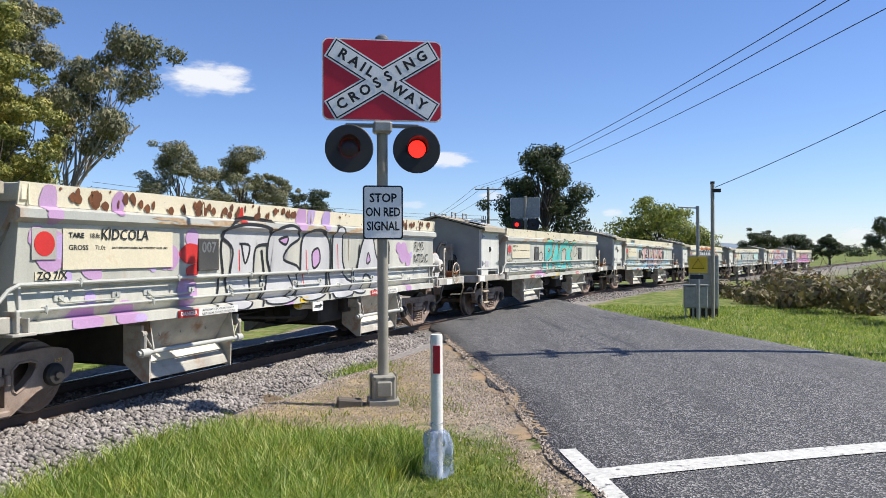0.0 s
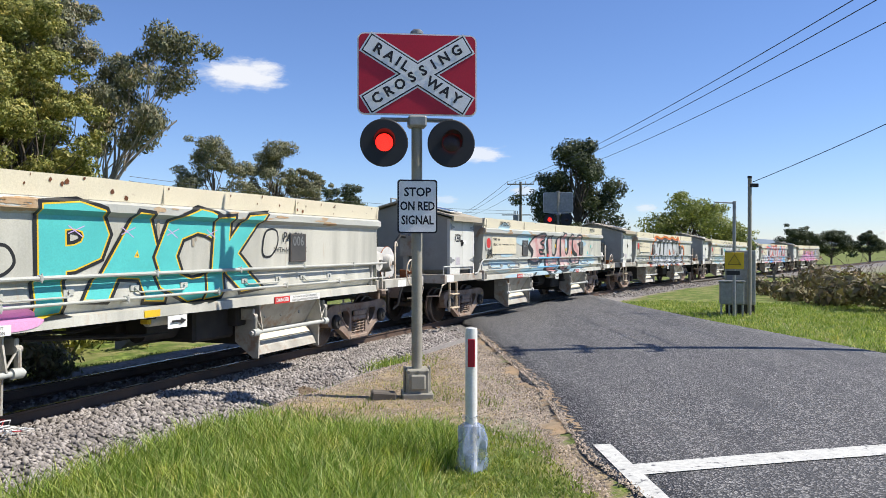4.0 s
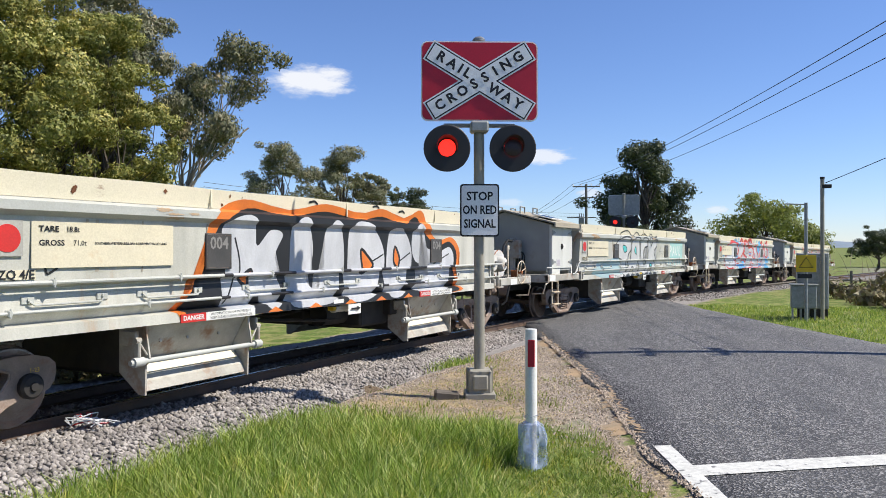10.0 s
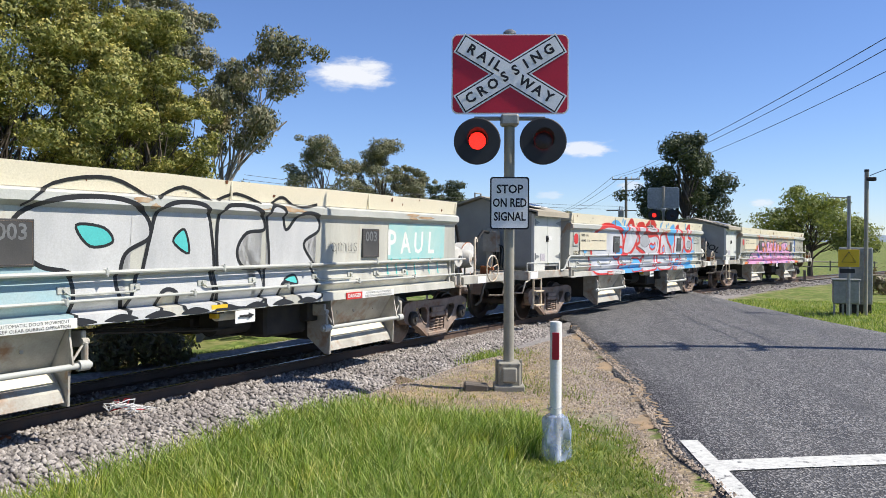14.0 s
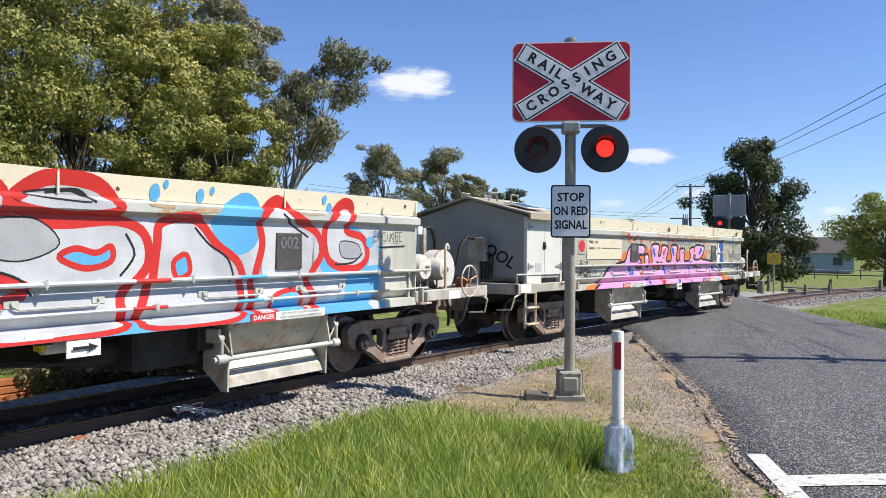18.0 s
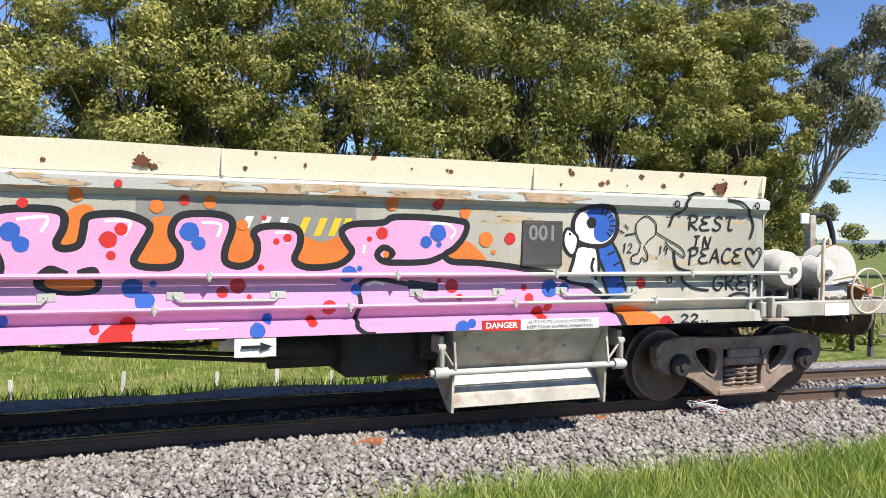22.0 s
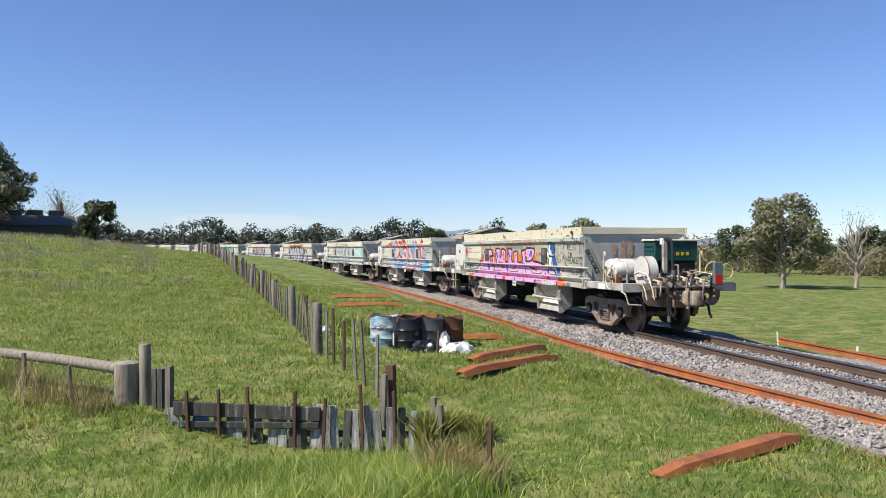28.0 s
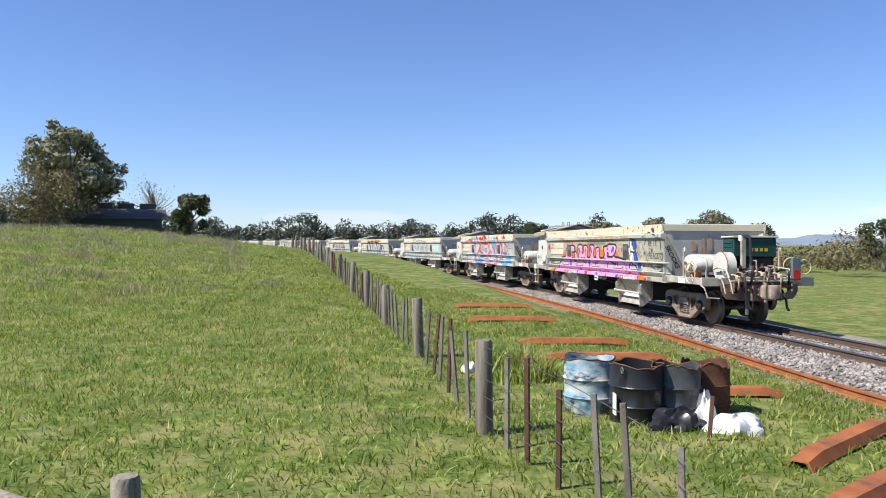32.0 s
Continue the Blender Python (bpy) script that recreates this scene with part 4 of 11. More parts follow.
        for x in (1.55, 3.0, 5.0, 6.7, 8.3, 9.6):
            ya, yb = Y0 - 0.10, Y0 - 0.045
            g = Geo().tube([(x, sd * ya, 1.285), (x, sd * yb, 1.285), (x + 0.03, sd * yb, 1.25), (x + 0.75, sd * yb, 1.25), (x + 0.80, sd * yb, 1.285), (x + 0.80, sd * ya, 1.285)], 0.011, 6)
            g.box((x - 0.065, sd * (Y0 - 0.10), 1.26), (x + 0.065, sd * (Y0 - 0.065), 1.33), 0.006)
            g.box((x + 0.735, sd * (Y0 - 0.10), 1.26), (x + 0.865, sd * (Y0 - 0.065), 1.33), 0.006)
            g.cyl((x, sd * (Y0 - 0.065), 1.305), (x, sd * (Y0 - 0.05), 1.305), 0.016, 6).cyl((x + 0.8, sd * (Y0 - 0.065), 1.305), (x + 0.8, sd * (Y0 - 0.05), 1.305), 0.016, 6)
            part("catch_handle", g, M_ledge, side, smooth=30)
        # brackets where the hopper meets the platform
        for x in (-0.12, 11.0):
            g = Geo().box((x - 0.02, sd * 1.28, 0.99), (x + 0.02, sd * 1.46, 1.20), 0.005)
            g.box((x - 0.14, sd * 1.28, 0.97), (x - 0.11, sd * 1.46, 1.13), 0.005)
            g.box((x - 0.20, sd * 1.28, 0.955), (x + 0.08, sd * 1.48, 0.985), 0.005)
            part("bracket", g, M_sill, side, smooth=0)
        # plates with cut-out figures
        for x in (2.60, 8.05):
            p = part("number_plate", Geo().box((x - 0.21, sd * (Y0 - 0.015), 1.53), (x + 0.21, sd * (Y0 + 0.016), 1.95), 0.006), M_plate, side, "dark bolted steel plate")
            part("plate_rim", Geo().tube([(x - 0.19, sd * (Y0 + 0.017), 1.55), (x + 0.19, sd * (Y0 + 0.017), 1.55), (x + 0.19, sd * (Y0 + 0.017), 1.93), (x - 0.19, sd * (Y0 + 0.017), 1.93)], 0.003, 4, closed=True), M_bogie, p)
        # discharge doors
        for x in (2.62, 8.22):
            g = Geo().add([(x + a, sd * y, z) for a in (-0.78, 0.78) for y, z in ((1.10, 0.96), (1.28, 0.94), (1.04, 0.55), (1.22, 0.34), (1.26, 0.24), (1.20, 0.22), (0.9, 0.45), (0.9, 0.96))], [(i, (i + 1) % 8, (i + 1) % 8 + 8, i + 8) for i in range(8)] + [tuple(range(8)), tuple(range(8, 16))])
            ch = part("discharge_door", g, M_sill, side, "off-white ballast discharge chute", smooth=0)
            for a in (-0.80, 0.80):
                g = pierced([(0.90, 0.97), (1.31, 0.97), (1.31, 0.80), (1.29, 0.20), (1.20, 0.20), (0.90, 0.42)], [], 0.0, 0.024)
                g.v = [(x + a - 0.012 + v[1], sd * v[0], v[2]) for v in g.v]
                g.add([(x + a + q, sd * y, z) for q in (-0.010, 0.010) for y, z in ((1.30, 0.92), (1.36, 0.60), (1.30, 0.52))], [(0, 1, 2), (5, 4, 3), (0, 3, 4, 1), (1, 4, 5, 2), (2, 5, 3, 0)])
                part("chute_cheek", g, M_sill, ch, smooth=0)
            g = Geo().cyl((x - 0.92, sd * 1.33, 0.575), (x + 0.92, sd * 1.33, 0.575), 0.030, 12)
            g.cyl((x - 0.98, sd * 1.33, 0.575), (x - 0.87, sd * 1.33, 0.575), 0.052, 12).cyl((x + 0.87, sd * 1.33, 0.575), (x + 1.0, sd * 1.33, 0.575), 0.052, 12)
            g.cyl((x - 1.01, sd * 1.33, 0.575), (x - 0.98, sd * 1.33, 0.575), 0.030, 8).cyl((x + 1.0, sd * 1.33, 0.575), (x + 1.04, sd * 1.33, 0.575), 0.030, 8)
            part("torque_shaft", g, M_ledge, ch, "pale grey torque shaft")
            for q in (-0.96, 0.92):
                g = Geo().box((x + q - 0.015, sd * 1.27, 0.55), (x + q + 0.025, sd * 1.35, 0.80), 0.012).cyl((x + q - 0.03, sd * 1.31, 0.80), (x + q + 0.04, sd * 1.31, 0.80), 0.032, 10)
                g.box((x + q - 0.025, sd * 1.05, 0.74), (x + q + 0.025, sd * 1.30, 0.90), 0.01)
                g.tube([(x + q, sd * 1.31, 0.80), (x + q + (0.14 if q < 0 else -0.10), sd * 1.33, 0.64)], 0.012, 6)
                part("crank_arm", g, M_sill, ch, smooth=30)
            lip = Geo().add([(x + a, sd * y, z) for a in (-0.74, 0.74) for y, z in ((1.075, 0.54), (1.175, 0.43), (1.165, 0.42), (1.065, 0.53))], [(0, 1, 5, 4), (1, 2, 6, 5), (2, 3, 7, 6), (3, 0, 4, 7), (0, 1, 2, 3), (4, 5, 6, 7)])
            part("cream_lip", lip, M_cream, ch, smooth=0)
            for a in (-0.4, 0.1, 0.5):
                part("bolt", Geo().cyl((x + a, sd * 1.18, 0.75), (x + a, sd * 1.19, 0.752), 0.02, 6), M_sill, ch, smooth=0)
        g = Geo().cyl((5.1, sd * 1.18, 0.90), (5.45, sd * 1.18, 0.90), 0.075, 14).cyl((5.0, sd * 1.18, 0.90), (5.1, sd * 1.18, 0.90), 0.085, 14)
        cylr = part("brake_cylinder", g, M_tank, side, "white brake cylinder")
        part("yellow_tag", Geo().box((5.44, sd * 1.12, 0.86), (5.50, sd * 1.24, 0.97), 0.01), M_yellow, cylr)
    # hidden trough, ends and load
    for k, xx in enumerate((3.44, 7.32)):
        q = 1 if k == 0 else -1
        part("brake_gear", Geo().box((xx, q * 0.75, 0.66), (xx + 0.22, q * 1.1, 0.96), 0.02), M_black, root, "black brake gear under the hopper")
    # black boxes added out of sight to deepen the shade under the hopper
    for xx in (2.62, 8.22):
        part("hopper_trough", Geo().box((xx - 0.72, -0.92, 0.36), (xx + 0.72, 0.92, 0.96), 0.04), M_black, root, "black block in the hopper trough, added to darken the underside", smooth=0)
    g = Geo().box((3.5, -0.85, 0.50), (4.35, 0.95, 0.95), 0.04).cyl((4.35, 0.55, 0.72), (4.95, 0.55, 0.72), 0.17, 16).box((4.4, -0.7, 0.55), (4.9, 0.2, 0.92), 0.03)
    part("brake_equipment", g, M_black, root, "black brake reservoir and valve boxes", smooth=30)
    for q, xx in ((0.62, 3.45), (0.30, 3.45)):
        part("brake_rod", Geo().tube([(xx, q, 0.62), (xx + 1.6, q + 0.1, 0.66), (xx + 3.2, q, 0.78)], 0.022, 6), M_black, root)
    for xx in (4.6, 5.7, 6.6):
        part("brake_rod", Geo().tube([(xx - 0.6, 0.3, 0.80), (xx, 0.34, 0.76), (xx + 0.6, 0.3, 0.80)], 0.02, 6), M_black, root)
    for q, x0, dx in ((0, 0.05, 1.0), (1, HF - 0.05, -1.0)):
        g = Geo().add([(x0, -Y0 + 0.05, 2.26), (x0, Y0 - 0.05, 2.30), (x0 + dx * 0.02, Y0 - 0.05, 1.06), (x0 + dx * 0.02, -Y0 + 0.05, 1.06), (x0 + dx * 0.03, -Y0 + 0.05, 2.30), (x0 + dx * 0.03, Y0 - 0.05, 2.30), (x0 + dx * 0.05, Y0 - 0.05, 1.06), (x0 + dx * 0.05, -Y0 + 0.05, 1.06)], [(0, 1, 2, 3), (4, 5, 6, 7), (0, 1, 5, 4), (1, 2, 6, 5), (2, 3, 7, 6), (3, 0, 4, 7)])
        es = part("end_sheet", g, mat("end_sheet_grey", (0.58, 0.57, 0.54), (0.47, 0.46, 0.43), scale=1.2, stain=(0.50, 0.24, 0.08), stain_scale=1.6, stain_at=(0.60, 0.72), stretch=(1, 1, 0.35)), root, "grey sloping end sheet with rust", smooth=0)
        part("end_board", Geo().box((x0 - 0.04, -Y0 - 0.04, 2.28), (x0 + 0.03, Y0 + 0.04, T), 0.01), M_cream, es, "cream end board", smooth=0)
        for sd in (1, -1):
            if q == 0:
                inner = [(sd * (Y0 - 0.03), 2.08), (sd * (Y0 - 0.03), 1.12), (sd * (Y0 - 0.62), 1.12), (sd * (Y0 - 0.10), 2.08)]
                gu = Geo().add([(x, y, z) for x in (-0.055, -0.035) for y, z in inner], [(0, 1, 2, 3), (7, 6, 5, 4), (0, 4, 5, 1), (1, 5, 6, 2), (2, 6, 7, 3), (3, 7, 4, 0)])
                part("end_gusset", gu, M_body, es, "grey triangular end plate", smooth=0)
                fl = Geo().add([(x, sd * (Y0 - y), z) for x in (-0.17, 0.05) for y, z in ((0.06, 2.20), (0.66, 1.10), (0.74, 1.10), (0.14, 2.20))], [(0, 1, 2, 3), (7, 6, 5, 4), (0, 4, 5, 1), (1, 5, 6, 2), (2, 6, 7, 3), (3, 7, 4, 0)])
                if sd > 0:
                    tag = part("sprayed_word", words("SKOOKS", 0.17, M_ink, 0.004, "CENTER", 0.2), M_ink, es, "black sprayed tag")
                    tag.matrix_basis = pose(-0.06, Y0 - 0.22, 1.62, 90, 0, -90) @ pose(0, 0, 0, 0, 0, -62)
                    for y, z, h in ((0.10, 1.95, 0.26), (0.30, 1.80, 0.34), (-0.35, 1.98, 0.22), (0.55, 1.90, 0.16), (-0.75, 1.85, 0.3)):
                        rs = random.Random(int(z * 100 + y * 10))
                        loop = [(y + 0.10 * math.cos(k * 0.3491) * rs.uniform(0.5, 1.1), z + h * math.sin(k * 0.3491) * rs.uniform(0.7, 1.1)) for k in range(18)]
                        part("rust_streak", Geo().add([(0.044, u, v) for u, v in loop], [tuple(range(18))]), M_streak, es, "orange rust run", smooth=0)
                part("gusset_flange", fl, M_ledge, es, "rust-stained sloping flange", smooth=0)
                continue
            gg = Geo().add([(x0 - dx * 0.02, sd * (Y0 - 0.03), 2.22), (x0 + dx * 0.10, sd * (Y0 - 0.03), 2.22), (x0 - dx * 0.02 + dx * 0.05, sd * (Y0 - 0.75), 1.08), (x0 - dx * 0.05, sd * (Y0 - 0.75), 1.08), (x0 - dx * 0.02, sd * (Y0 - 0.10), 2.22), (x0 + dx * 0.10, sd * (Y0 - 0.10), 2.22), (x0 + dx * 0.05, sd * (Y0 - 0.82), 1.08), (x0 - dx * 0.05, sd * (Y0 - 0.82), 1.08)], [(0, 1, 2, 3), (4, 5, 6, 7), (0, 1, 5, 4), (2, 3, 7, 6), (1, 2, 6, 5), (3, 0, 4, 7)])
            part("end_brace", gg, M_ledge, es, "grey diagonal end brace", smooth=0)
        part("load_edge", Geo().box((0.5, -1.3, 2.1), (HF - 0.5, 1.3, 2.2)), M_black, es) if q == 0 else None
    make_bogie(root, PIV_R)
    make_bogie(root, PIV_F)
    # rear platform: reservoirs, drum, hand wheel, posts
    for x, z, r, y0, y1 in ((-0.72, 1.47, 0.215, 0.25, 1.06), (-1.20, 1.44, 0.175, 0.30, 1.10)):
        g = Geo().lathe([(0.05, -0.05), (r * 0.8, -0.035), (r * 0.97, 0.03), (r, 0.08), (r, (y1 - y0) - 0.08), (r * 0.97, (y1 - y0) - 0.03), (r * 0.8, (y1 - y0) + 0.035), (0.05, (y1 - y0) + 0.05)], 24, pose(x, y0, z, -90))
        tk = part("air_reservoir", g, M_tank, root, "rust-streaked white air reservoir")
        part("strap", Geo().tube([(x + (r + 0.006) * math.cos(a * 0.2618), y0 + 0.6, z + (r + 0.006) * math.sin(a * 0.2618)) for a in range(24)], 0.012, 5, closed=True), M_ledge, tk)
        part("plug", Geo().cyl((x, y1 + 0.03, z), (x, y1 + 0.09, z), 0.04, 8), M_steel, tk)
        for y in (y0 + 0.2, y1 - 0.2):
            for q in (1, -1):
                part("cradle_leg", Geo().box((x + q * r * 0.82 - 0.016, y - 0.02, 1.10), (x + q * r * 0.82 + 0.016, y + 0.02, z - r * 0.5), 0.004), M_sill, tk, smooth=0)
    disc = [(-1.76 + 0.345 * math.cos(radians(k)), 1.405 + 0.345 * math.sin(radians(k))) for k in range(-62, 243, 8)]
    g = pierced(disc, [], 0.74, 0.02)
    gd = part("wheel_guard", g, M_guard, root, "round off-white guard plate with a rusty edge", smooth=0)
    part("guard_rim", Geo().tube([(q, 0.75, v) for q, v in disc], 0.011, 5), M_spare, gd, "rusty rim")
    band = Geo()
    for (q, v), (q2, v2) in zip(disc, disc[1:]):
        band.add([(q, 0.74, v), (q2, 0.74, v2), (q2, 0.52, v2), (q, 0.52, v)], [(0, 1, 2, 3)])
    part("guard_band", band, M_tank, gd, "rust-stained curved side of the guard")
    part("chalk_mark", words("1941", 0.11, M_cpanel, 0.003, shear=0.3), M_cpanel, gd, "faint yellow chalked marks").matrix_basis = pose(-1.76, 0.763, 1.55, 90, 0, 180)
    hw = Geo().tube([(-1.54 + 0.25 * math.cos(k * 0.2618), 1.40, 1.25 + 0.25 * math.sin(k * 0.2618)) for k in range(24)], 0.014, 6, closed=True)
    hand = part("hand_brake_wheel", hw, M_cast, root, "cream spoked hand-brake wheel")
    for k in range(5):
        a = k * 1.2566 + 0.3
        part("spoke", Geo().tube([(-1.54, 1.37, 1.25), (-1.54 + 0.25 * math.cos(a), 1.40, 1.25 + 0.25 * math.sin(a))], 0.011, 5), M_cast, hand)
    part("hub", Geo().cyl((-1.54, 1.30, 1.25), (-1.54, 1.42, 1.25), 0.035, 10).box((-1.58, 1.15, 1.1), (-1.50, 1.31, 1.3), 0.01), M_spare, hand)
    for x, y in ((-0.97, 1.30), (-0.90, -1.25)):
        g = Geo().tube([(x, y, 1.08), (x, y, 1.78), (x - 0.015, y, 1.82), (x - 0.05, y, 1.84), (x - 0.08, y, 1.81), (x - 0.085, y, 1.76)], 0.022, 8)
        part("grab_post", g, M_cast, root, "cream hooked grab post")
    g = Geo().box((-1.93, 0.20, 1.06), (-1.84, 0.30, 2.12), 0.008)
    jp = part("jumper_post", g, M_sill, root, "grey jumper-cable post")
    part("junction_box", Geo().box((-1.85, 0.24, 2.01), (-1.71, 0.275, 2.15), 0.008), M_white, jp, "white junction box")
    part("jumper_hose", Geo().tube([(-1.86, 0.25, 2.12), (-2.1, 0.25, 2.13), (-2.19, 0.25, 2.08), (-2.25, 0.26, 1.9), (-2.27, 0.27, 1.65), (-2.30, 0.27, 1.42)], 0.035, 8), M_hose, jp, "black jumper hose")
    part("hose_coupling", Geo().cyl((-2.30, 0.27, 1.34), (-2.30, 0.27, 1.44), 0.05, 10), M_steel, jp)
    rng = random.Random(8)
    g = Geo()
    for k in range(90):
        x, y = rng.uniform(-1.9, -0.1), rng.uniform(-1.2, 1.25)
        s = rng.uniform(0.03, 0.07)
        g.box((-s, -s, -s * 0.5), (s, s, s * 0.5), s * 0.3, pose(x, y, 1.11, rng.uniform(-40, 40), rng.uniform(-40, 40), rng.uniform(0, 90)))
    tagged(part("spilt_ballast", g, M_coal, root, "dark spilt stones on the platform", smooth=0), kind="stuff")
    # couplers and hoses
    for x, d in ((-2.13, -1), (13.06, 1)):
        g = Geo().box((x, -0.11, 0.72), (x + d * 0.34, 0.11, 0.92), 0.02).box((x + d * 0.30, -0.17, 0.68), (x + d * 0.50, 0.17, 0.96), 0.05)
        g.box((x + d * 0.05, -0.35, 0.62), (x + d * 0.12, 0.35, 1.0), 0.02)
        part("coupler", g, M_bogie, root, "brown knuckle coupler", smooth=0)
        y = 0.45
        part("brake_hose", Geo().tube([(x, y, 1.0), (x + d * 0.15, y, 0.95), (x + d * 0.28, y, 0.75), (x + d * 0.33, y - 0.03, 0.50), (x + d * 0.42, y - 0.1, 0.40)], 0.028, 8), M_hose, root, "black air-brake hose")
        part("shunter_rail", Geo().tube([(x + d * -0.1, 1.38, 0.98), (x + d * 0.06, 1.36, 0.92), (x + d * 0.08, 1.30, 0.70), (x + d * 0.08, 1.0, 0.68)], 0.018, 6), M_cast, root)
    # cabin on the front platform
    x0, x1 = 11.32, 12.62
    g = Geo().add([(x, y, z) for x in (x0, x1) for y, z in ((-1.28, 1.24), (1.28, 1.24), (1.28, 2.40), (0, 2.74), (-1.28, 2.40))], [(0, 1, 2, 3, 4), (5, 6, 7, 8, 9), (0, 1, 6, 5), (1, 2, 7, 6), (2, 3, 8, 7), (3, 4, 9, 8), (4, 0, 5, 9)])
    for y in (-1.26, 1.20):
        for x in (x0 + 0.02, x1 - 0.1):
            g.box((x, y, 1.10), (x + 0.08, y + 0.06, 1.26), 0.004)
    cb = part("cabin", g, M_cabin, root, "grey steel generator cabin with a gabled roof", smooth=0)
    g = Geo()
    for sd in (1, -1):
        g.add([(x, sd * y, z) for x in (x0 - 0.16, x1 + 0.13) for y, z in ((0, 2.80), (1.46, 2.44), (1.46, 2.33), (1.42, 2.33), (1.42, 2.41), (0, 2.76))], [(0, 1, 7, 6), (1, 2, 8, 7), (2, 3, 9, 8), (3, 4, 10, 9), (4, 5, 11, 10), (0, 1, 2, 3, 4, 5), (6, 7, 8, 9, 10, 11)])
    roof = part("cabin_roof", g, M_roof, cb, "fawn folded roof sheet", smooth=0)
    for x in (x0 + 0.22, x1 - 0.3):
        for y in (-0.3, 0.35):
            z = 2.80 - abs(y) * 0.246
            part("lifting_eye", Geo().tube([(x - 0.13, y, z - 0.02), (x - 0.13, y, z + 0.16), (x + 0.13, y, z + 0.16), (x + 0.13, y, z - 0.02)], 0.02, 6), M_cabin, roof, "bent lifting bar")
    sp = Geo().box((-0.30, -0.26, 0.01), (0.30, 0.26, 0.04), 0.005, pose(x1 - 0.42, 0.98, 2.58, -13.8))
    part("solar_panel", sp, mat("solar_panel_blue_black", (0.012, 0.014, 0.025), rough=0.2, bump=0), roof, "dark solar panel")
    g = Geo().tube([tuple(pose(x1 - 0.42, 0.98, 2.58, -13.8) @ Vector(p)) for p in ((-0.31, -0.27, 0.03), (0.31, -0.27, 0.03), (0.31, 0.27, 0.03), (-0.31, 0.27, 0.03))], 0.014, 4, closed=True)
    part("panel_frame", g, M_white, roof)
    for sd in (1, -1):
        for k, (a, b) in enumerate(((x0 + 0.03, (x0 + x1) / 2 - 0.004), ((x0 + x1) / 2 + 0.004, x1 - 0.03))):
            d = part("cabin_door", Geo().box((a, sd * 1.28, 1.30), (b, sd * 1.305, 2.36), 0.006), M_door, cb, "off-white hinged cabin door", smooth=0)
            for z in (1.46, 2.20):
                xx = a if k == 0 else b
                dx = 0.20 if k == 0 else -0.20
                g = Geo().add([(xx, sd * 1.308, z - 0.05), (xx, sd * 1.308, z + 0.05), (xx + dx, sd * 1.308, z + 0.012), (xx + dx, sd * 1.308, z - 0.012), (xx, sd * 1.316, z - 0.05), (xx, sd * 1.316, z + 0.05), (xx + dx, sd * 1.316, z + 0.012), (xx + dx, sd * 1.316, z - 0.012)], [(0, 1, 2, 3), (4, 5, 6, 7), (0, 1, 5, 4), (2, 3, 7, 6), (1, 2, 6, 5), (3, 0, 4, 7)])
                g.cyl((xx, sd * 1.316, z - 0.07), (xx, sd * 1.316, z + 0.07), 0.016, 8)
                part("hinge", g, M_galv, d, "galvanised strap hinge", smooth=30)
        g = Geo().box(((x0 + x1) / 2 - 0.02, sd * 1.305, 1.78), ((x0 + x1) / 2 + 0.08, sd * 1.325, 1.92), 0.008).cyl(((x0 + x1) / 2 + 0.03, sd * 1.325, 1.85), ((x0 + x1) / 2 + 0.03, sd * 1.345, 1.85), 0.03, 10)
        part("latch", g, M_black, cb, "black door latch")
        part("notice", Geo().box((x1 - 0.52, sd * 1.305, 1.36), (x1 - 0.30, sd * 1.309, 1.52)), mat("grey_notice", (0.52, 0.50, 0.52), (0.4, 0.36, 0.4), scale=40, bump=0), cb, "small grey printed notice")
        part("notice", Geo().box((x0 + 0.42, sd * 1.305, 1.82), (x0 + 0.64, sd * 1.309, 1.91)), M_white, cb, "small white notice")
        part("step_box", Geo().box((x1 - 0.56, sd * 1.20, 1.10), (x1 - 0.03, sd * 1.29, 1.29), 0.008), M_door, cb, "off-white lower flap")
        part("corner_post", Geo().box((x0 - 0.012, sd * 1.24, 1.10), (x0 + 0.055, sd * 1.312, 2.38), 0.006), M_door, cb, smooth=0)
        part("corner_post", Geo().box((x1 - 0.04, sd * 1.24, 1.10), (x1 + 0.012, sd * 1.312, 2.38), 0.006), M_door, cb, smooth=0)
        part("handrail", Geo().tube([(x1 + 0.40, sd * 1.34, 1.12), (x1 + 0.40, sd * 1.34, 1.32), (x1 + 0.06, sd * 1.34, 1.32)], 0.016, 6), M_ledge, root, "grey low handrail")
        # steps at the front corner
        g = Geo()
        for x in (12.42, 12.78):
            g.box((x, sd * 1.36, 0.34), (x + 0.03, sd * 1.40, 1.0), 0.005)
        g.box((12.42, sd * 1.365, 0.97), (12.81, sd * 1.395, 1.0), 0.004)
        st = part("ladder", g, M_cast, root, "cream access step", smooth=0)
        for z in (0.40, 0.70):
            part("tread", Geo().box((12.42, sd * 1.34, z), (12.81, sd * 1.46, z + 0.03), 0.006), M_cast, st)
        part("white_panel", Geo().box((12.62, sd * 1.40, 0.99), (12.98, sd * 1.405, 1.14)), M_white, root, "white reflective panel")
        part("white_panel", Geo().box((-1.25, sd * 1.40, 0.99), (-0.9, sd * 1.405, 1.12)), M_white, root, "white reflective panel")
    # control post with bundled hoses ahead of the cabin
    g = Geo().box((12.86, 0.30, 1.08), (12.95, 0.42, 2.06), 0.008).box((12.80, 0.22, 1.55), (12.97, 0.56, 2.0), 0.01)
    cp = part("control_post", g, M_sill, root, "grey control post")
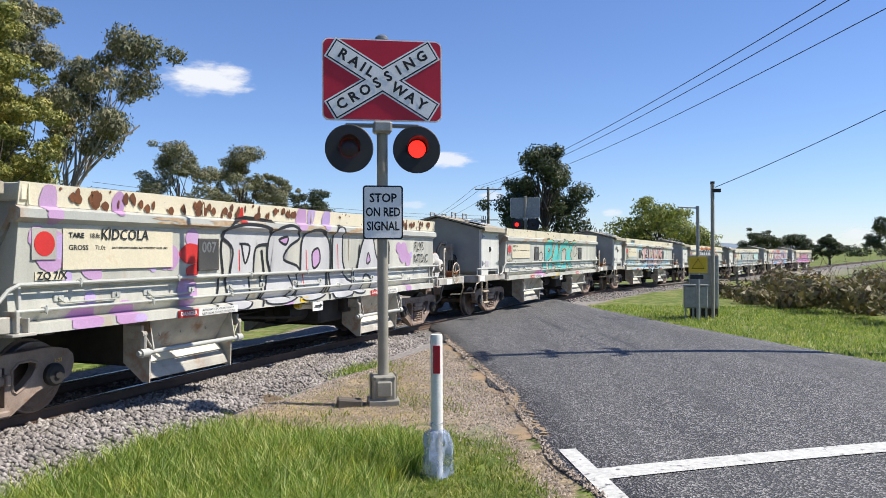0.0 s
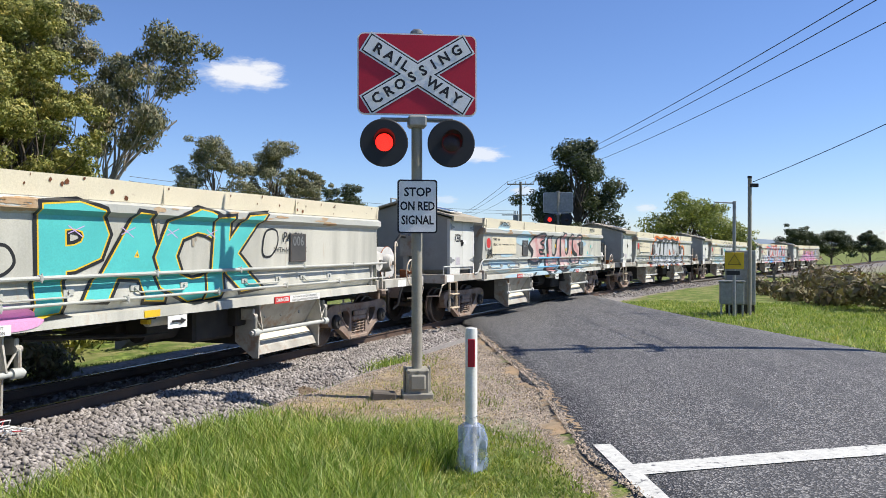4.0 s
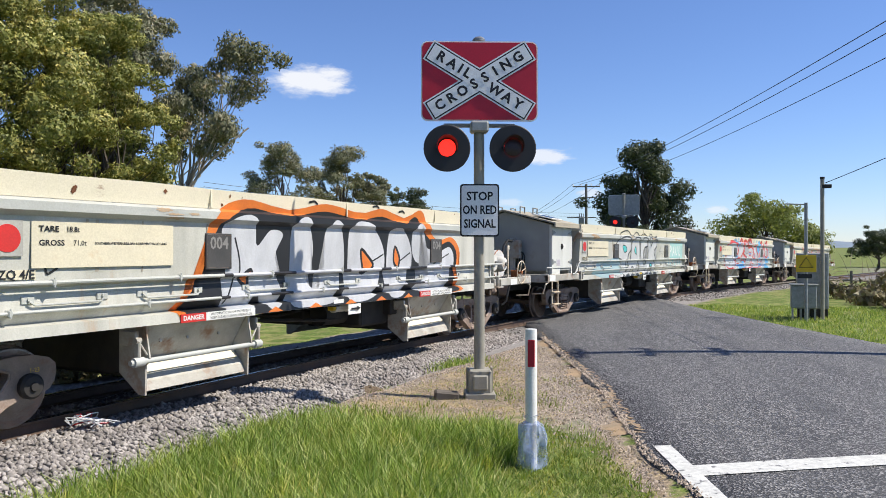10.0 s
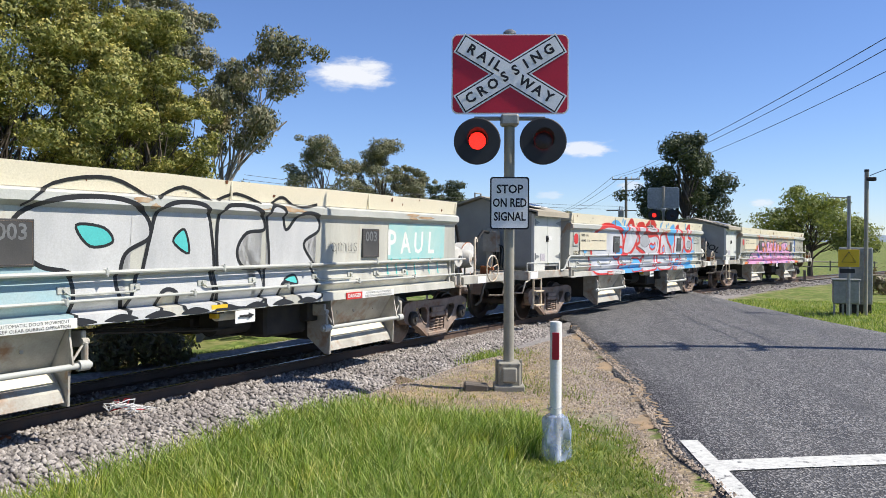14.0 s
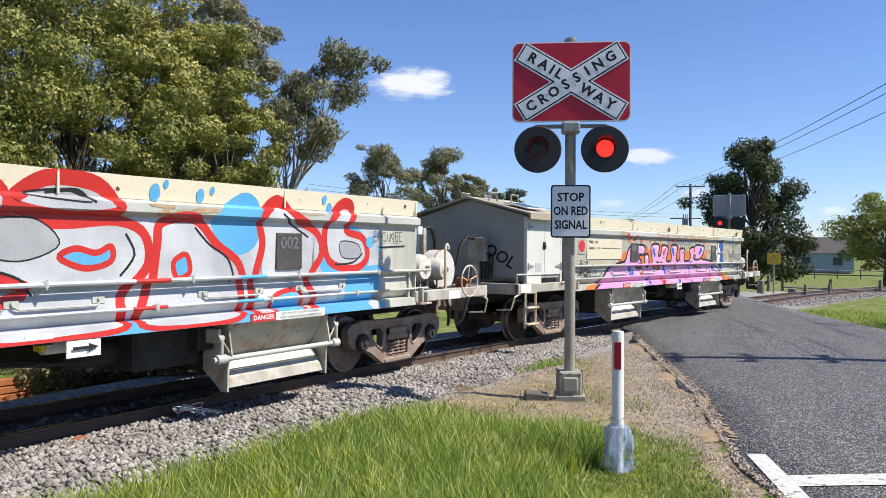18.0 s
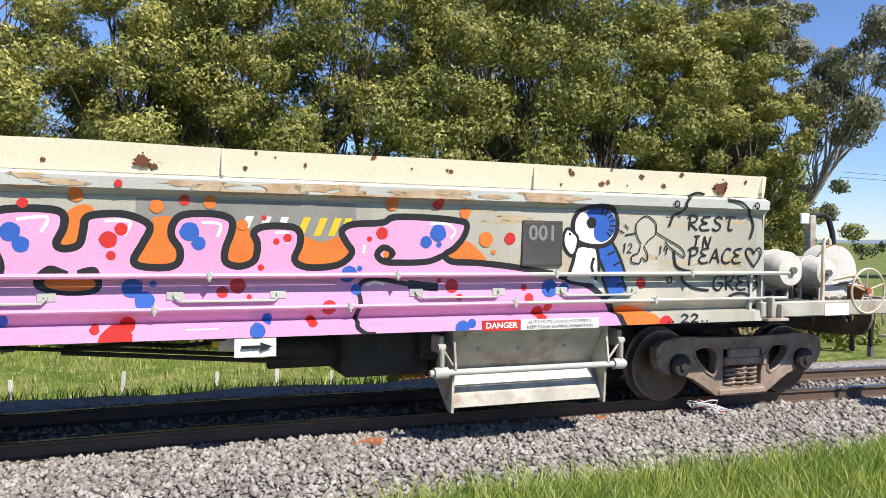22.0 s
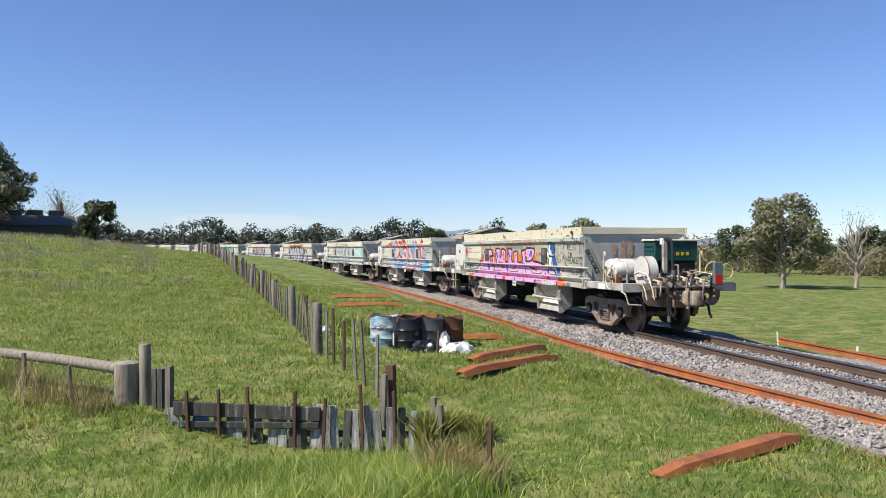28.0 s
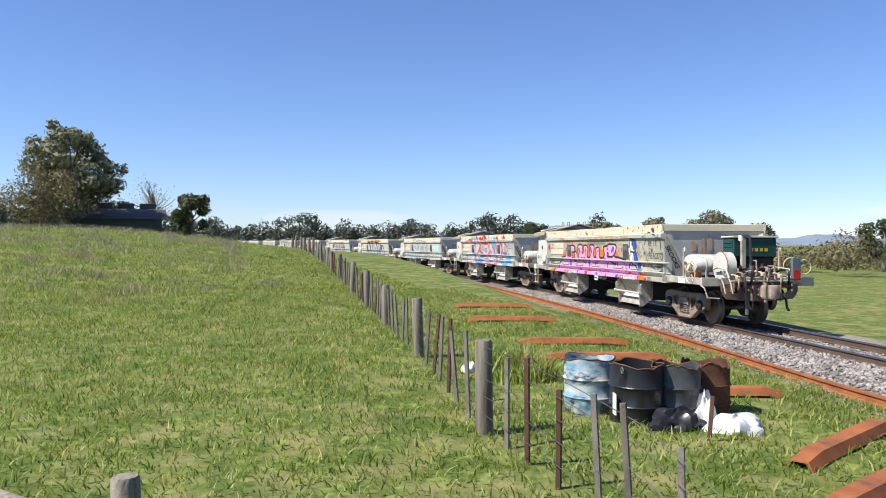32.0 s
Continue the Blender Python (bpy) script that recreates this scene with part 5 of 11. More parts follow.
    for k in range(5):
        y = 0.24 + 0.07 * k
        part("hose", Geo().tube([(12.86, y + 0.04, 1.95 - 0.06 * k), (12.72, y + 0.05, 1.92 - 0.06 * k), (12.66, y + 0.06, 1.6), (12.68, y + 0.04, 1.2)], 0.016, 6), M_hose, cp, "black bundled hose")
    part("front_hose", Geo().tube([(12.95, 0.36, 1.98), (13.2, 0.36, 2.0), (13.38, 0.35, 1.85), (13.48, 0.34, 1.5), (13.6, 0.3, 1.35)], 0.035, 8), M_hose, cp, "black jumper hose")
    return root


WAGON = make_wagon()
COUNT = 10
LABELS = [
    "khaki-grey hopper wagon with pink bubble-letter graffiti, last of the train",
    "off-white hopper wagon with red, white and blue graffiti",
    "off-white hopper wagon with pale grey block-letter graffiti",
    "off-white hopper wagon with black-outlined silver graffiti",
    "off-white hopper wagon with light blue and pink graffiti",
    "off-white hopper wagon with a turquoise graffiti tag",
    "off-white hopper wagon with lilac bubbles and grey graffiti",
    "plain off-white hopper wagon at the head of the rake",
]
WAGONS = [WAGON] + [copy_thing(WAGON, wagon_pose(tail_at(0) + LENGTH * k)) for k in range(1, COUNT)]
WAGON.matrix_basis = wagon_pose(tail_at(0))
for _k, _w in enumerate(WAGONS):
    tagged(_w, LABELS[min(_k, 7)])

# ---- lettering and graffiti on the wagons ----
HF = 10.97
SIDE = ((0.955, Y0 - 0.008), (1.06, Y0 - 0.018), (1.08, Y0 - 0.138), (1.19, Y0 - 0.07), (1.41, Y0 - 0.098), (1.47, Y0 - 0.018), (2.06, Y0 + 0.002), (2.065, Y0 + 0.004), (2.115, Y0 + 0.077), (2.20, Y0 + 0.077), (2.235, Y0 + 0.012), (2.46, Y0 + 0.047))


def settle(z):
    """Lettering heights, drawn for an even side, moved to where the side's folds lie."""
    return float(np.interp(z, (0.965, 1.16, 1.28, 1.56, 2.155, 2.31, 2.46), (0.955, 1.06, 1.19, 1.47, 2.06, 2.235, 2.46)))


def smooth_line(pts, closed=False, n=5):
    """A soft curve through the points."""
    m, out = len(pts), []
    for i in range(m if closed else m - 1):
        p = [Vector(pts[(i + k) % m] if closed else pts[min(max(i + k, 0), m - 1)]) for k in (-1, 0, 1, 2)]
        for j in range(n):
            t = j / n
            q = 0.5 * ((2 * p[1]) + (p[2] - p[0]) * t + (2 * p[0] - 5 * p[1] + 4 * p[2] - p[3]) * t * t + (3 * p[1] - p[0] - 3 * p[2] + p[3]) * t ** 3)
            out.append((q.x, q.y))
    if not closed:
        out.append(tuple(pts[-1]))
    return out


def stroke_shape(pts, w):
    """The outline of a brush stroke along a soft curve, with round ends."""
    c = [Vector(p) for p in smooth_line(pts, n=4)] if len(pts) > 2 else [Vector(p) for p in pts]
    left, right = [], []
    for i, p in enumerate(c):
        d = (c[min(i + 1, len(c) - 1)] - c[max(i - 1, 0)]).normalized()
        nrm = Vector((-d.y, d.x)) * w / 2
        left.append(p + nrm)
        right.append(p - nrm)
    return left, right, c


STROKES = {
    "R": (((0.2, 0), (0.15, 0.5), (0.18, 1.0)), ((-0.1, 0.85), (0.3, 1.05), (0.85, 0.95), (0.7, 0.62), (0.2, 0.5), (0.5, 0.3), (1.0, 0.0))),
    "E": (((0.95, 1.0), (0.35, 0.95), (0.1, 0.75), (0.5, 0.55), (0.7, 0.52), (0.2, 0.45), (0.0, 0.2), (0.35, 0.0), (1.0, 0.06)),),
    "S": (((0.95, 0.85), (0.6, 1.0), (0.2, 0.85), (0.35, 0.6), (0.75, 0.45), (0.8, 0.15), (0.4, 0.0), (0.05, 0.15)),),
    "T": (((0.0, 0.95), (0.5, 1.0), (1.15, 0.98)), ((0.5, 1.0), (0.45, 0.4), (0.55, 0.05), (0.9, 0.1))),
    "I": (((0.1, 1.0), (0.8, 1.0)), ((0.45, 1.0), (0.4, 0.0)), ((0.0, 0.0), (0.8, 0.02))),
    "N": (((0.1, 0.0), (0.15, 1.0)), ((0.15, 1.0), (0.75, 0.05)), ((0.75, 0.05), (0.95, 1.0))),
    "P": (((0.25, -0.15), (0.2, 0.5), (0.2, 1.0)), ((-0.1, 0.85), (0.4, 1.05), (0.95, 0.85), (0.7, 0.55), (0.2, 0.48))),
    "A": (((0.0, 0.0), (0.25, 0.6), (0.5, 1.0)), ((0.5, 1.0), (0.7, 0.5), (1.0, 0.0)), ((0.15, 0.38), (0.85, 0.38))),
    "C": (((0.95, 0.9), (0.5, 1.0), (0.1, 0.6), (0.15, 0.15), (0.6, 0.0), (1.0, 0.1)),),
    "G": (((0.95, 0.85), (0.5, 1.0), (0.1, 0.6), (0.15, 0.15), (0.6, 0.0), (0.95, 0.25), (0.9, 0.5), (0.5, 0.48)),),
    "1": (((0.3, 0.75), (0.5, 1.0), (0.45, 0.0)),),
    "2": (((0.05, 0.75), (0.4, 1.0), (0.85, 0.75), (0.5, 0.35), (0.05, 0.02), (0.5, 0.08), (1.0, 0.0)),),
    "9": (((0.8, 0.8), (0.4, 1.0), (0.15, 0.7), (0.45, 0.5), (0.8, 0.75), (0.75, 0.3), (0.6, 0.0)),),
}


class Paint:
    """Flat shapes in (w, z): w metres back from the hopper's front, laid on to a wagon's side."""

    def __init__(self, wagon):
        self.host = next(o for o in wagon.children if o.name.startswith("hopper_side"))
        self.layer = 0
        self.exact = False

    def height(self, z):
        return z if self.exact else settle(z)

    def lay(self, name, shapes, label=""):
        """shapes: (verts, faces, material). Cut along the side's folds and pressed against it."""
        bm, slots = bmesh.new(), []
        for verts, faces, material in shapes:
            self.layer += 1
            lift = 0.0015 + 0.00005 * self.layer
            if material not in slots:
                slots.append(material)
            b2 = bmesh.new()
            vs = [b2.verts.new((HF - w, 0, self.height(z))) for w, z in verts]
            for f in faces:
                try:
                    b2.faces.new([vs[i] for i in f])
                except ValueError:
                    pass
            if len(faces) == 1 and len(faces[0]) > 4:
                bmesh.ops.triangulate(b2, faces=b2.faces[:])
            zs = [v.co.z for v in b2.verts]
            for cut, _ in SIDE:
                if min(zs) < cut < max(zs):
                    bmesh.ops.bisect_plane(b2, geom=b2.verts[:] + b2.edges[:] + b2.faces[:], plane_co=(0, 0, cut), plane_no=(0, 0, 1))
            for v in b2.verts:
                v.co.z = min(max(v.co.z, 0.958), 2.455)
                v.co.y = float(np.interp(v.co.z, [a for a, _ in SIDE], [b for _, b in SIDE])) + lift
            for f in b2.faces:
                f.material_index = slots.index(material)
                if f.normal.y < 0:
                    f.normal_flip()
            tmp = bpy.data.meshes.new("tmp")
            b2.to_mesh(tmp)
            b2.free()
            bm.from_mesh(tmp)
            bpy.data.meshes.remove(tmp)
        me = bpy.data.meshes.new(name)
        bm.to_mesh(me)
        bm.free()
        for m in slots:
            me.materials.append(m)
        ob = new(name, me)
        ob.parent = self.host
        return tagged(ob, label) if label else ob

    def blob(self, pts, material, name="paint_patch", label=""):
        out = smooth_line(pts, True)
        return self.lay(name, [(out, [tuple(range(len(out)))], material)], label)

    def poly(self, pts, material, name="paint_patch", label=""):
        return self.lay(name, [(pts, [tuple(range(len(pts)))], material)], label)

    def filled(self, pts, material, name, label="", step=0.02):
        """The inside of a winding outline, column by column."""
        ring = list(zip(pts, pts[1:] + pts[:1]))
        w = min(a for a, _ in pts) + step / 2
        vs, fs = [], []
        while w < max(a for a, _ in pts):
            zs = sorted(b + (d - b) * (w - a) / (c - a) for (a, b), (c, d) in ring if (a - w) * (c - w) < 0)
            for lo, hi in zip(zs[::2], zs[1::2]):
                n = len(vs)
                vs += [(w - step / 2, lo), (w + step / 2, lo), (w + step / 2, hi), (w - step / 2, hi)]
                fs.append((n, n + 1, n + 2, n + 3))
            w += step
        return self.lay(name, [(vs, fs, material)], label)

    def line(self, pts, w, material, name="paint_stroke"):
        l, r, c = stroke_shape(pts, w)
        n = len(l)
        vs = [tuple(p) for p in l] + [tuple(p) for p in r]
        return self.lay(name, [(vs, [(i, i + 1, n + i + 1, n + i) for i in range(n - 1)], material)])

    def ring(self, pts, w, material, fill=None, name="paint_outline"):
        out = smooth_line(pts, True)
        c = [Vector(p) for p in out]
        n = len(c)
        a, b = [], []
        for i, p in enumerate(c):
            d = (c[(i + 1) % n] - c[i - 1]).normalized()
            nr = Vector((-d.y, d.x)) * w / 2
            a.append(tuple(p + nr))
            b.append(tuple(p - nr))
        shapes = [(out, [tuple(range(n))], fill)] if fill else []
        shapes.append((a + b, [(i, (i + 1) % n, n + (i + 1) % n, n + i) for i in range(n)], material))
        return self.lay(name, shapes)

    def dot(self, w, z, r, material, name="paint_dot"):
        pts = [(w + r * math.cos(k * 0.4488) * (1 + 0.06 * math.sin(k * 2.3 + w * 9)), z + r * math.sin(k * 0.4488)) for k in range(14)]
        return self.lay(name, [(pts, [tuple(range(14))], material)])

    def ragged(self, w, z, sx, sz, material, seed, name="rust_patch"):
        """A torn-edged patch where paint has flaked or rust has run."""
        rng = random.Random(seed)
        pts = []
        for k in range(30):
            a, f = k * 0.20944, rng.uniform(0.55, 1.1)
            pts.append((w + sx * f * math.cos(a), z + sz * f * math.sin(a)))
        return self.poly(pts, material, name)

    def written(self, body, w, z, wide, tall, thick, material=None):
        """Words in single brush strokes."""
        for i, ch in enumerate(body):
            x = w + i * wide * 1.22
            for st in STROKES[ch]:
                self.line([(x + wide * a + 0.12 * tall * b, z + tall * b) for a, b in st], thick, material or M_ink, "sprayed_stroke")

    def letters(self, word, w0, z0, size, step, layers, seed=0, tilt=10, wide=1.0, name="graffiti_letter"):
        """Fat letters, each in several layers from the outermost in."""
        rng = random.Random(seed)
        for i, ch in enumerate(word):
            a, k = radians(rng.uniform(-tilt, tilt)), rng.uniform(0.92, 1.1)
            sk = rng.uniform(-0.12, 0.2)
            shapes = []
            for m, off, (dx, dz) in layers:
                me = words(ch, size * k, m, off)
                vs = []
                for v in me.vertices:
                    x, y = v.co.x * wide + sk * v.co.y, v.co.y
                    vs.append((w0 + i * step + dx + x * math.cos(a) - y * math.sin(a), z0 + dz + x * math.sin(a) + y * math.cos(a)))
                fs = [tuple(p.vertices) for p in me.polygons]
                bpy.data.meshes.remove(me)
                shapes.append((vs, fs, m))
            self.lay(name, shapes)

    def text(self, body, size, material, w, z, bold=0.0, shear=0.0, align="LEFT", name="lettering", wide=1.0, lift=0.007, turn=0.0):
        lift += 0.008 if lift < 0.02 else 0.0
        ob = part(name, words(body, size, material, bold, align, shear, wide), material, self.host)
        z = self.height(z)
        y = float(np.interp(z, [a for a, _ in SIDE], [b for _, b in SIDE]))
        ob.matrix_basis = pose(HF - w, y + lift, z, 90, 0, 180) @ pose(0, 0, 0, 0, 0, turn)
        return ob

    def card(self, w0, w1, z0, z1, material, name, label="", lift=0.0):
        z0, z1 = self.height(z0), self.height(z1)
        y = max(float(np.interp(z, [a for a, _ in SIDE], [b for _, b in SIDE])) for z in (z0, z1))
        return part(name, Geo().box((HF - w1, y + 0.0006, z0), (HF - w0, y + (0.011 if name in ("danger_notice", "notice_panel") else 0.008 if name in ("data_panel", "badge_square", "class_panel") and self.layer < 150 else 0.0012) + lift, z1)), material, self.host, label, smooth=0)


def stencils(p, n, tail_letter, faded=False):
    """What every wagon carries: weights, class, danger notices, arrow."""
    p.exact = True
    p.card(0.55, 2.22, 1.59, 2.02, M_cpanel, "data_panel", "cream painted panel")
    p.card(0.17, 0.47, 1.70, 2.02, mat("grey_square_paint", (0.42, 0.41, 0.37), (0.36, 0.35, 0.31)), "badge_square", "grey square with a red disc")
    part("red_disc", Geo().cyl((HF - 0.32, Y0 + 0.0, 1.86), (HF - 0.32, Y0 + 0.0125, 1.86), 0.125, 22), M_red, p.host, smooth=0)
    p.card(0.22, 0.60, 1.49, 1.575, M_cpanel, "class_panel", "cream class panel")
    p.text("ZQ %d/%s" % (n, tail_letter), 0.115, M_ink, 0.24, 1.532, 0.002, lift=0.009)
    for body, z in (("TARE", 1.95), ("GROSS", 1.82), ("GROSS", 1.68)):
        p.text(body, 0.075, M_ink, 0.62, z, 0.002, lift=0.009, wide=1.15)
    for body, w, z, sz in (("18.8t", 0.90, 1.95, 0.07), ("71.0t", 0.98, 1.82, 0.07), ("63.0t", 0.98, 1.68, 0.07), ("SOUTHERN,WESTERN,BELL BAY & DERWENT VALLEY LINES", 1.22, 1.82, 0.034), ("MELBA LINE", 1.22, 1.68, 0.06)):
        p.text(body, sz, M_ink, w, z, 0.001, lift=0.009)
    for w, letter in ((HF - 8.05, "C"), (HF - 2.60, "D")):
        p.text("%03d" % n, 0.20, M_gpanel if n in (1, 4) else M_steel, w, 1.83, 0.004, align="CENTER", lift=0.024)
        p.text(letter, 0.20, M_gpanel if n in (1, 4) else M_steel, w + 0.03, 1.65, 0.004, align="CENTER", lift=0.024)
    for w in (2.34, 7.78):
        p.card(w, w + 0.38, 0.945, 1.04, M_red, "danger_notice", "red and white danger notice")
        p.text("DANGER", 0.075, M_white, w + 0.19, 0.992, 0.002, align="CENTER", wide=1.05, lift=0.010)
        p.card(w + 0.385, w + 1.22, 0.945, 1.04, M_white, "notice_panel", "white printed notice")
        p.text("AUTOMATIC DOOR MOVEMENT", 0.042, M_ink, w + 0.80, 1.014, 0.0, align="CENTER", wide=1.1, lift=0.010)
        p.text("KEEP CLEAR DURING OPERATION", 0.042, M_ink, w + 0.80, 0.970, 0.0, align="CENTER", wide=1.1, lift=0.010)
    s = p.card(5.62, 5.95, 0.80, 0.95, M_white, "arrow_plate", "white plate with a black arrow")
    ob = part("arrow", Geo().add([(HF - w, Y0 + 0.012, z) for w, z in ((5.67, 0.87), (5.82, 0.87), (5.82, 0.845), (5.92, 0.883), (5.82, 0.92), (5.82, 0.896), (5.67, 0.896))], [tuple(range(7))]), M_ink, s, smooth=0)
    p.card(5.25, 5.5, 0.962, 1.04, M_white if n not in (3, 6, 7) else M_yellow, "patch", "small painted patch")
    p.exact = False


def paint_all():
    P = {k + 1: Paint(w) for k, w in enumerate(WAGONS)}
    for k, letter in zip(range(2, 11), "SJENWXBDF"):
        stencils(P[k], k, letter)
    rng = random.Random(5)
    # rust on ledges and boards
    for k, p in P.items():
        r2 = random.Random(40 + k)
        wash = mat("rust_wash", (0.40, 0.25, 0.13), (0.50, 0.40, 0.28), scale=7, rough=0.8)
        flake = mat("rust_spot", RUST, (0.13, 0.05, 0.025), rough=0.8)
        for i in range(9 if k in (1, 6, 7) else 4):
            w, l = r2.uniform(0.8, 10), r2.uniform(0.15, 0.5)
            for j in range(4):
                p.ragged(w + r2.uniform(-l, l), 2.262 - 0.02 * j + r2.uniform(-0.01, 0.01), l * r2.uniform(0.3, 0.8), r2.uniform(0.012, 0.03), wash, k * 100 + i * 5 + j, "rust_stain")
        for i in range(34 if k in (1, 6, 7) else 9):
            w, z, s = r2.uniform(0.2, 10.7), r2.uniform(2.335, 2.452), r2.uniform(0.006, 0.022)
            p.ragged(w, z, s * r2.uniform(0.8, 1.8), s, flake, k * 300 + i, "rust_spot")
        for _ in range(6):
            w = r2.uniform(0.4, 10.5)
            p.line([(w, 2.15), (w + 0.01, 2.15 - r2.uniform(0.2, 0.55))], r2.uniform(0.012, 0.05), mat("grime_streak", (0.40, 0.36, 0.28), (0.34, 0.29, 0.22), scale=5), "grime_streak")

    # 1: pink bubble letters
    p = P[1]
    p.poly([(0.02, 0.97), (10.9, 0.97), (10.9, 2.15), (0.02, 2.15)], M_tail, "khaki_coat", "khaki-grey paint with rust")
    stencils(p, 1, "A")
    p.exact = True
    soft = mat("orange_rust_wash", (0.46, 0.36, 0.22), (0.52, 0.44, 0.32), scale=4, rough=0.7)
    for i in range(26):
        w = rng.choice((rng.uniform(6.7, 8.3), rng.uniform(9.2, 10.7), rng.uniform(0.8, 2.4)))
        p.ragged(w, rng.choice((1.98, 1.60, 1.55)) + rng.uniform(-0.05, 0.05), rng.uniform(0.08, 0.28), rng.uniform(0.012, 0.035), soft, 900 + i, "rust_wash")
    p.poly([(4.88, 1.62), (6.60, 1.62), (6.60, 2.055), (4.88, 2.055)], M_gpanel, "grey_patch", "dark grey painted-over panel")
    for w, m in ((5.64, M_white), (5.78, M_white), (5.92, M_white), (6.10, M_yellow), (6.24, M_yellow), (6.36, M_yellow), (6.45, M_yellow)):
        p.poly([(w, 1.78), (w + 0.06, 1.78), (w + 0.12, 1.93), (w + 0.06, 1.93)], m, "faded_letter_bar")
    # gaps between the letters, sprayed orange
    for h in ([(2.3, 1.71), (2.4, 1.75), (2.48, 1.75), (2.5, 1.69), (2.45, 1.61), (2.3, 1.55), (2.12, 1.54), (2.14, 1.66)],
              [(3.21, 1.68), (3.4, 1.67), (3.54, 1.73), (3.7, 1.78), (3.85, 1.82), (3.91, 1.76), (3.95, 1.57), (3.94, 1.43), (3.84, 1.4), (3.48, 1.38), (3.16, 1.39), (3.14, 1.45), (3.35, 1.48), (3.34, 1.54), (3.19, 1.6)],
              [(4.37, 1.88), (4.36, 1.72), (4.42, 1.67), (4.49, 1.71), (4.52, 1.84), (4.59, 1.92), (4.57, 1.98), (4.48, 1.98)], [(5.0, 1.9), (5.01, 1.83), (4.93, 1.68), (4.88, 1.57), (4.99, 1.53), (5.16, 1.55), (5.17, 1.69), (5.14, 1.83), (5.14, 1.91)],
              [(5.61, 1.87), (5.55, 1.69), (5.55, 1.57), (5.68, 1.53), (5.77, 1.58), (5.76, 1.75), (5.71, 1.84)], [(6.15, 1.77), (6.12, 1.59), (6.29, 1.53), (6.45, 1.55), (6.55, 1.65), (6.47, 1.78), (6.31, 1.73)], [(7.44, 1.63), (7.59, 1.75), (7.7, 1.7), (7.81, 1.58), (7.65, 1.55), (7.48, 1.57)]):
        p.blob(h, M_orange)
    p.blob([(0.55, 0.96), (0.7, 1.04), (1.0, 1.06), (1.2, 1.0), (1.1, 0.96)], M_orange)
    p.blob([(9.28, 0.96), (9.20, 1.08), (9.35, 1.14), (9.60, 1.08), (9.72, 0.96)], M_orange)
    # the letters run together: one top edge from the first to the last
    first = [(0.95, 0.958), (1.3, 1.12), (1.65, 1.33), (1.95, 1.46), (2.15, 1.51)] + [(2.31, 1.52), (2.4, 1.53), (2.47, 1.59), (2.53, 1.7), (2.61, 1.82), (2.72, 1.88), (2.84, 1.92), (3.06, 1.9), (3.29, 1.92), (3.46, 1.9), (3.53, 1.83), (3.51, 1.73), (3.4, 1.68), (3.22, 1.69), (3.21, 1.61), (3.34, 1.54), (3.34, 1.49), (3.15, 1.45), (3.25, 1.38), (3.48, 1.38), (3.56, 1.46), (3.51, 1.59), (3.53, 1.67), (3.64, 1.71), (3.75, 1.67), (3.79, 1.54), (3.77, 1.45), (3.84, 1.4), (3.94, 1.43), (3.98, 1.53), (3.93, 1.67), (3.88, 1.79), (3.9, 1.89), (4.01, 1.94), (4.26, 1.95), (4.38, 1.92), (4.39, 1.82), (4.34, 1.7), (4.39, 1.66), (4.49, 1.69), (4.52, 1.8), (4.54, 1.89), (4.64, 1.92), (4.82, 1.92)]
    middle = [(4.98, 1.84), (4.93, 1.7), (4.87, 1.58), (4.92, 1.53), (5.1, 1.52), (5.19, 1.56), (5.2, 1.66), (5.14, 1.76), (5.15, 1.86), (5.23, 1.93), (5.46, 1.94), (5.58, 1.9), (5.59, 1.81), (5.54, 1.66), (5.55, 1.56), (5.66, 1.53), (5.77, 1.58), (5.79, 1.71), (5.76, 1.8), (5.85, 1.85), (6.06, 1.85), (6.13, 1.8), (6.13, 1.7), (6.09, 1.58), (6.2, 1.52), (6.45, 1.54), (6.57, 1.64), (6.52, 1.73), (6.48, 1.82), (6.57, 1.88), (6.83, 1.9)]
    last = [(6.94, 1.95), (7.28, 1.95), (7.53, 1.93), (7.61, 1.9), (7.59, 1.8), (7.5, 1.69), (7.41, 1.63), (7.48, 1.57), (7.71, 1.56), (7.93, 1.54), (8.17, 1.51), (8.58, 1.44), (8.9, 1.35), (9.16, 1.16), (9.3, 0.94)]
    top = smooth_line(first + middle + last)
    p.filled(top + [(9.28, 0.956), (0.94, 0.956)], M_pink, "graffiti_letters", "pink bubble letters running together")
    p.line(first + middle + last, 0.058, M_ink)
    p.ring([(4.2, 1.43), (4.29, 1.52), (4.39, 1.49), (4.45, 1.47), (4.52, 1.5), (4.61, 1.5), (4.62, 1.35), (4.43, 1.32), (4.23, 1.36)], 0.03, M_ink, M_ink)
    p.blob([(4.27, 1.43), (4.44, 1.45), (4.59, 1.42), (4.58, 1.36), (4.43, 1.34), (4.28, 1.37)], M_orange)
    p.dot(4.45, 1.49, 0.03, M_pink)
    p.line([(7.41, 1.63), (7.25, 1.57), (7.0, 1.56), (6.85, 1.57), (6.79, 1.63), (6.85, 1.69), (6.93, 1.64), (6.86, 1.59)], 0.055, M_ink)
    p.dot(6.87, 1.63, 0.028, M_orange)
    p.line([(7.36, 1.34), (7.23, 1.35), (7.04, 1.38), (6.82, 1.42), (6.7, 1.4), (6.65, 1.33), (6.67, 1.22), (6.64, 1.1), (6.63, 1.02), (6.7, 0.96), (6.79, 0.95)], 0.04, M_ink)
    p.line([(7.38, 1.34), (7.25, 1.35), (7.10, 1.37)], 0.075, M_ink)
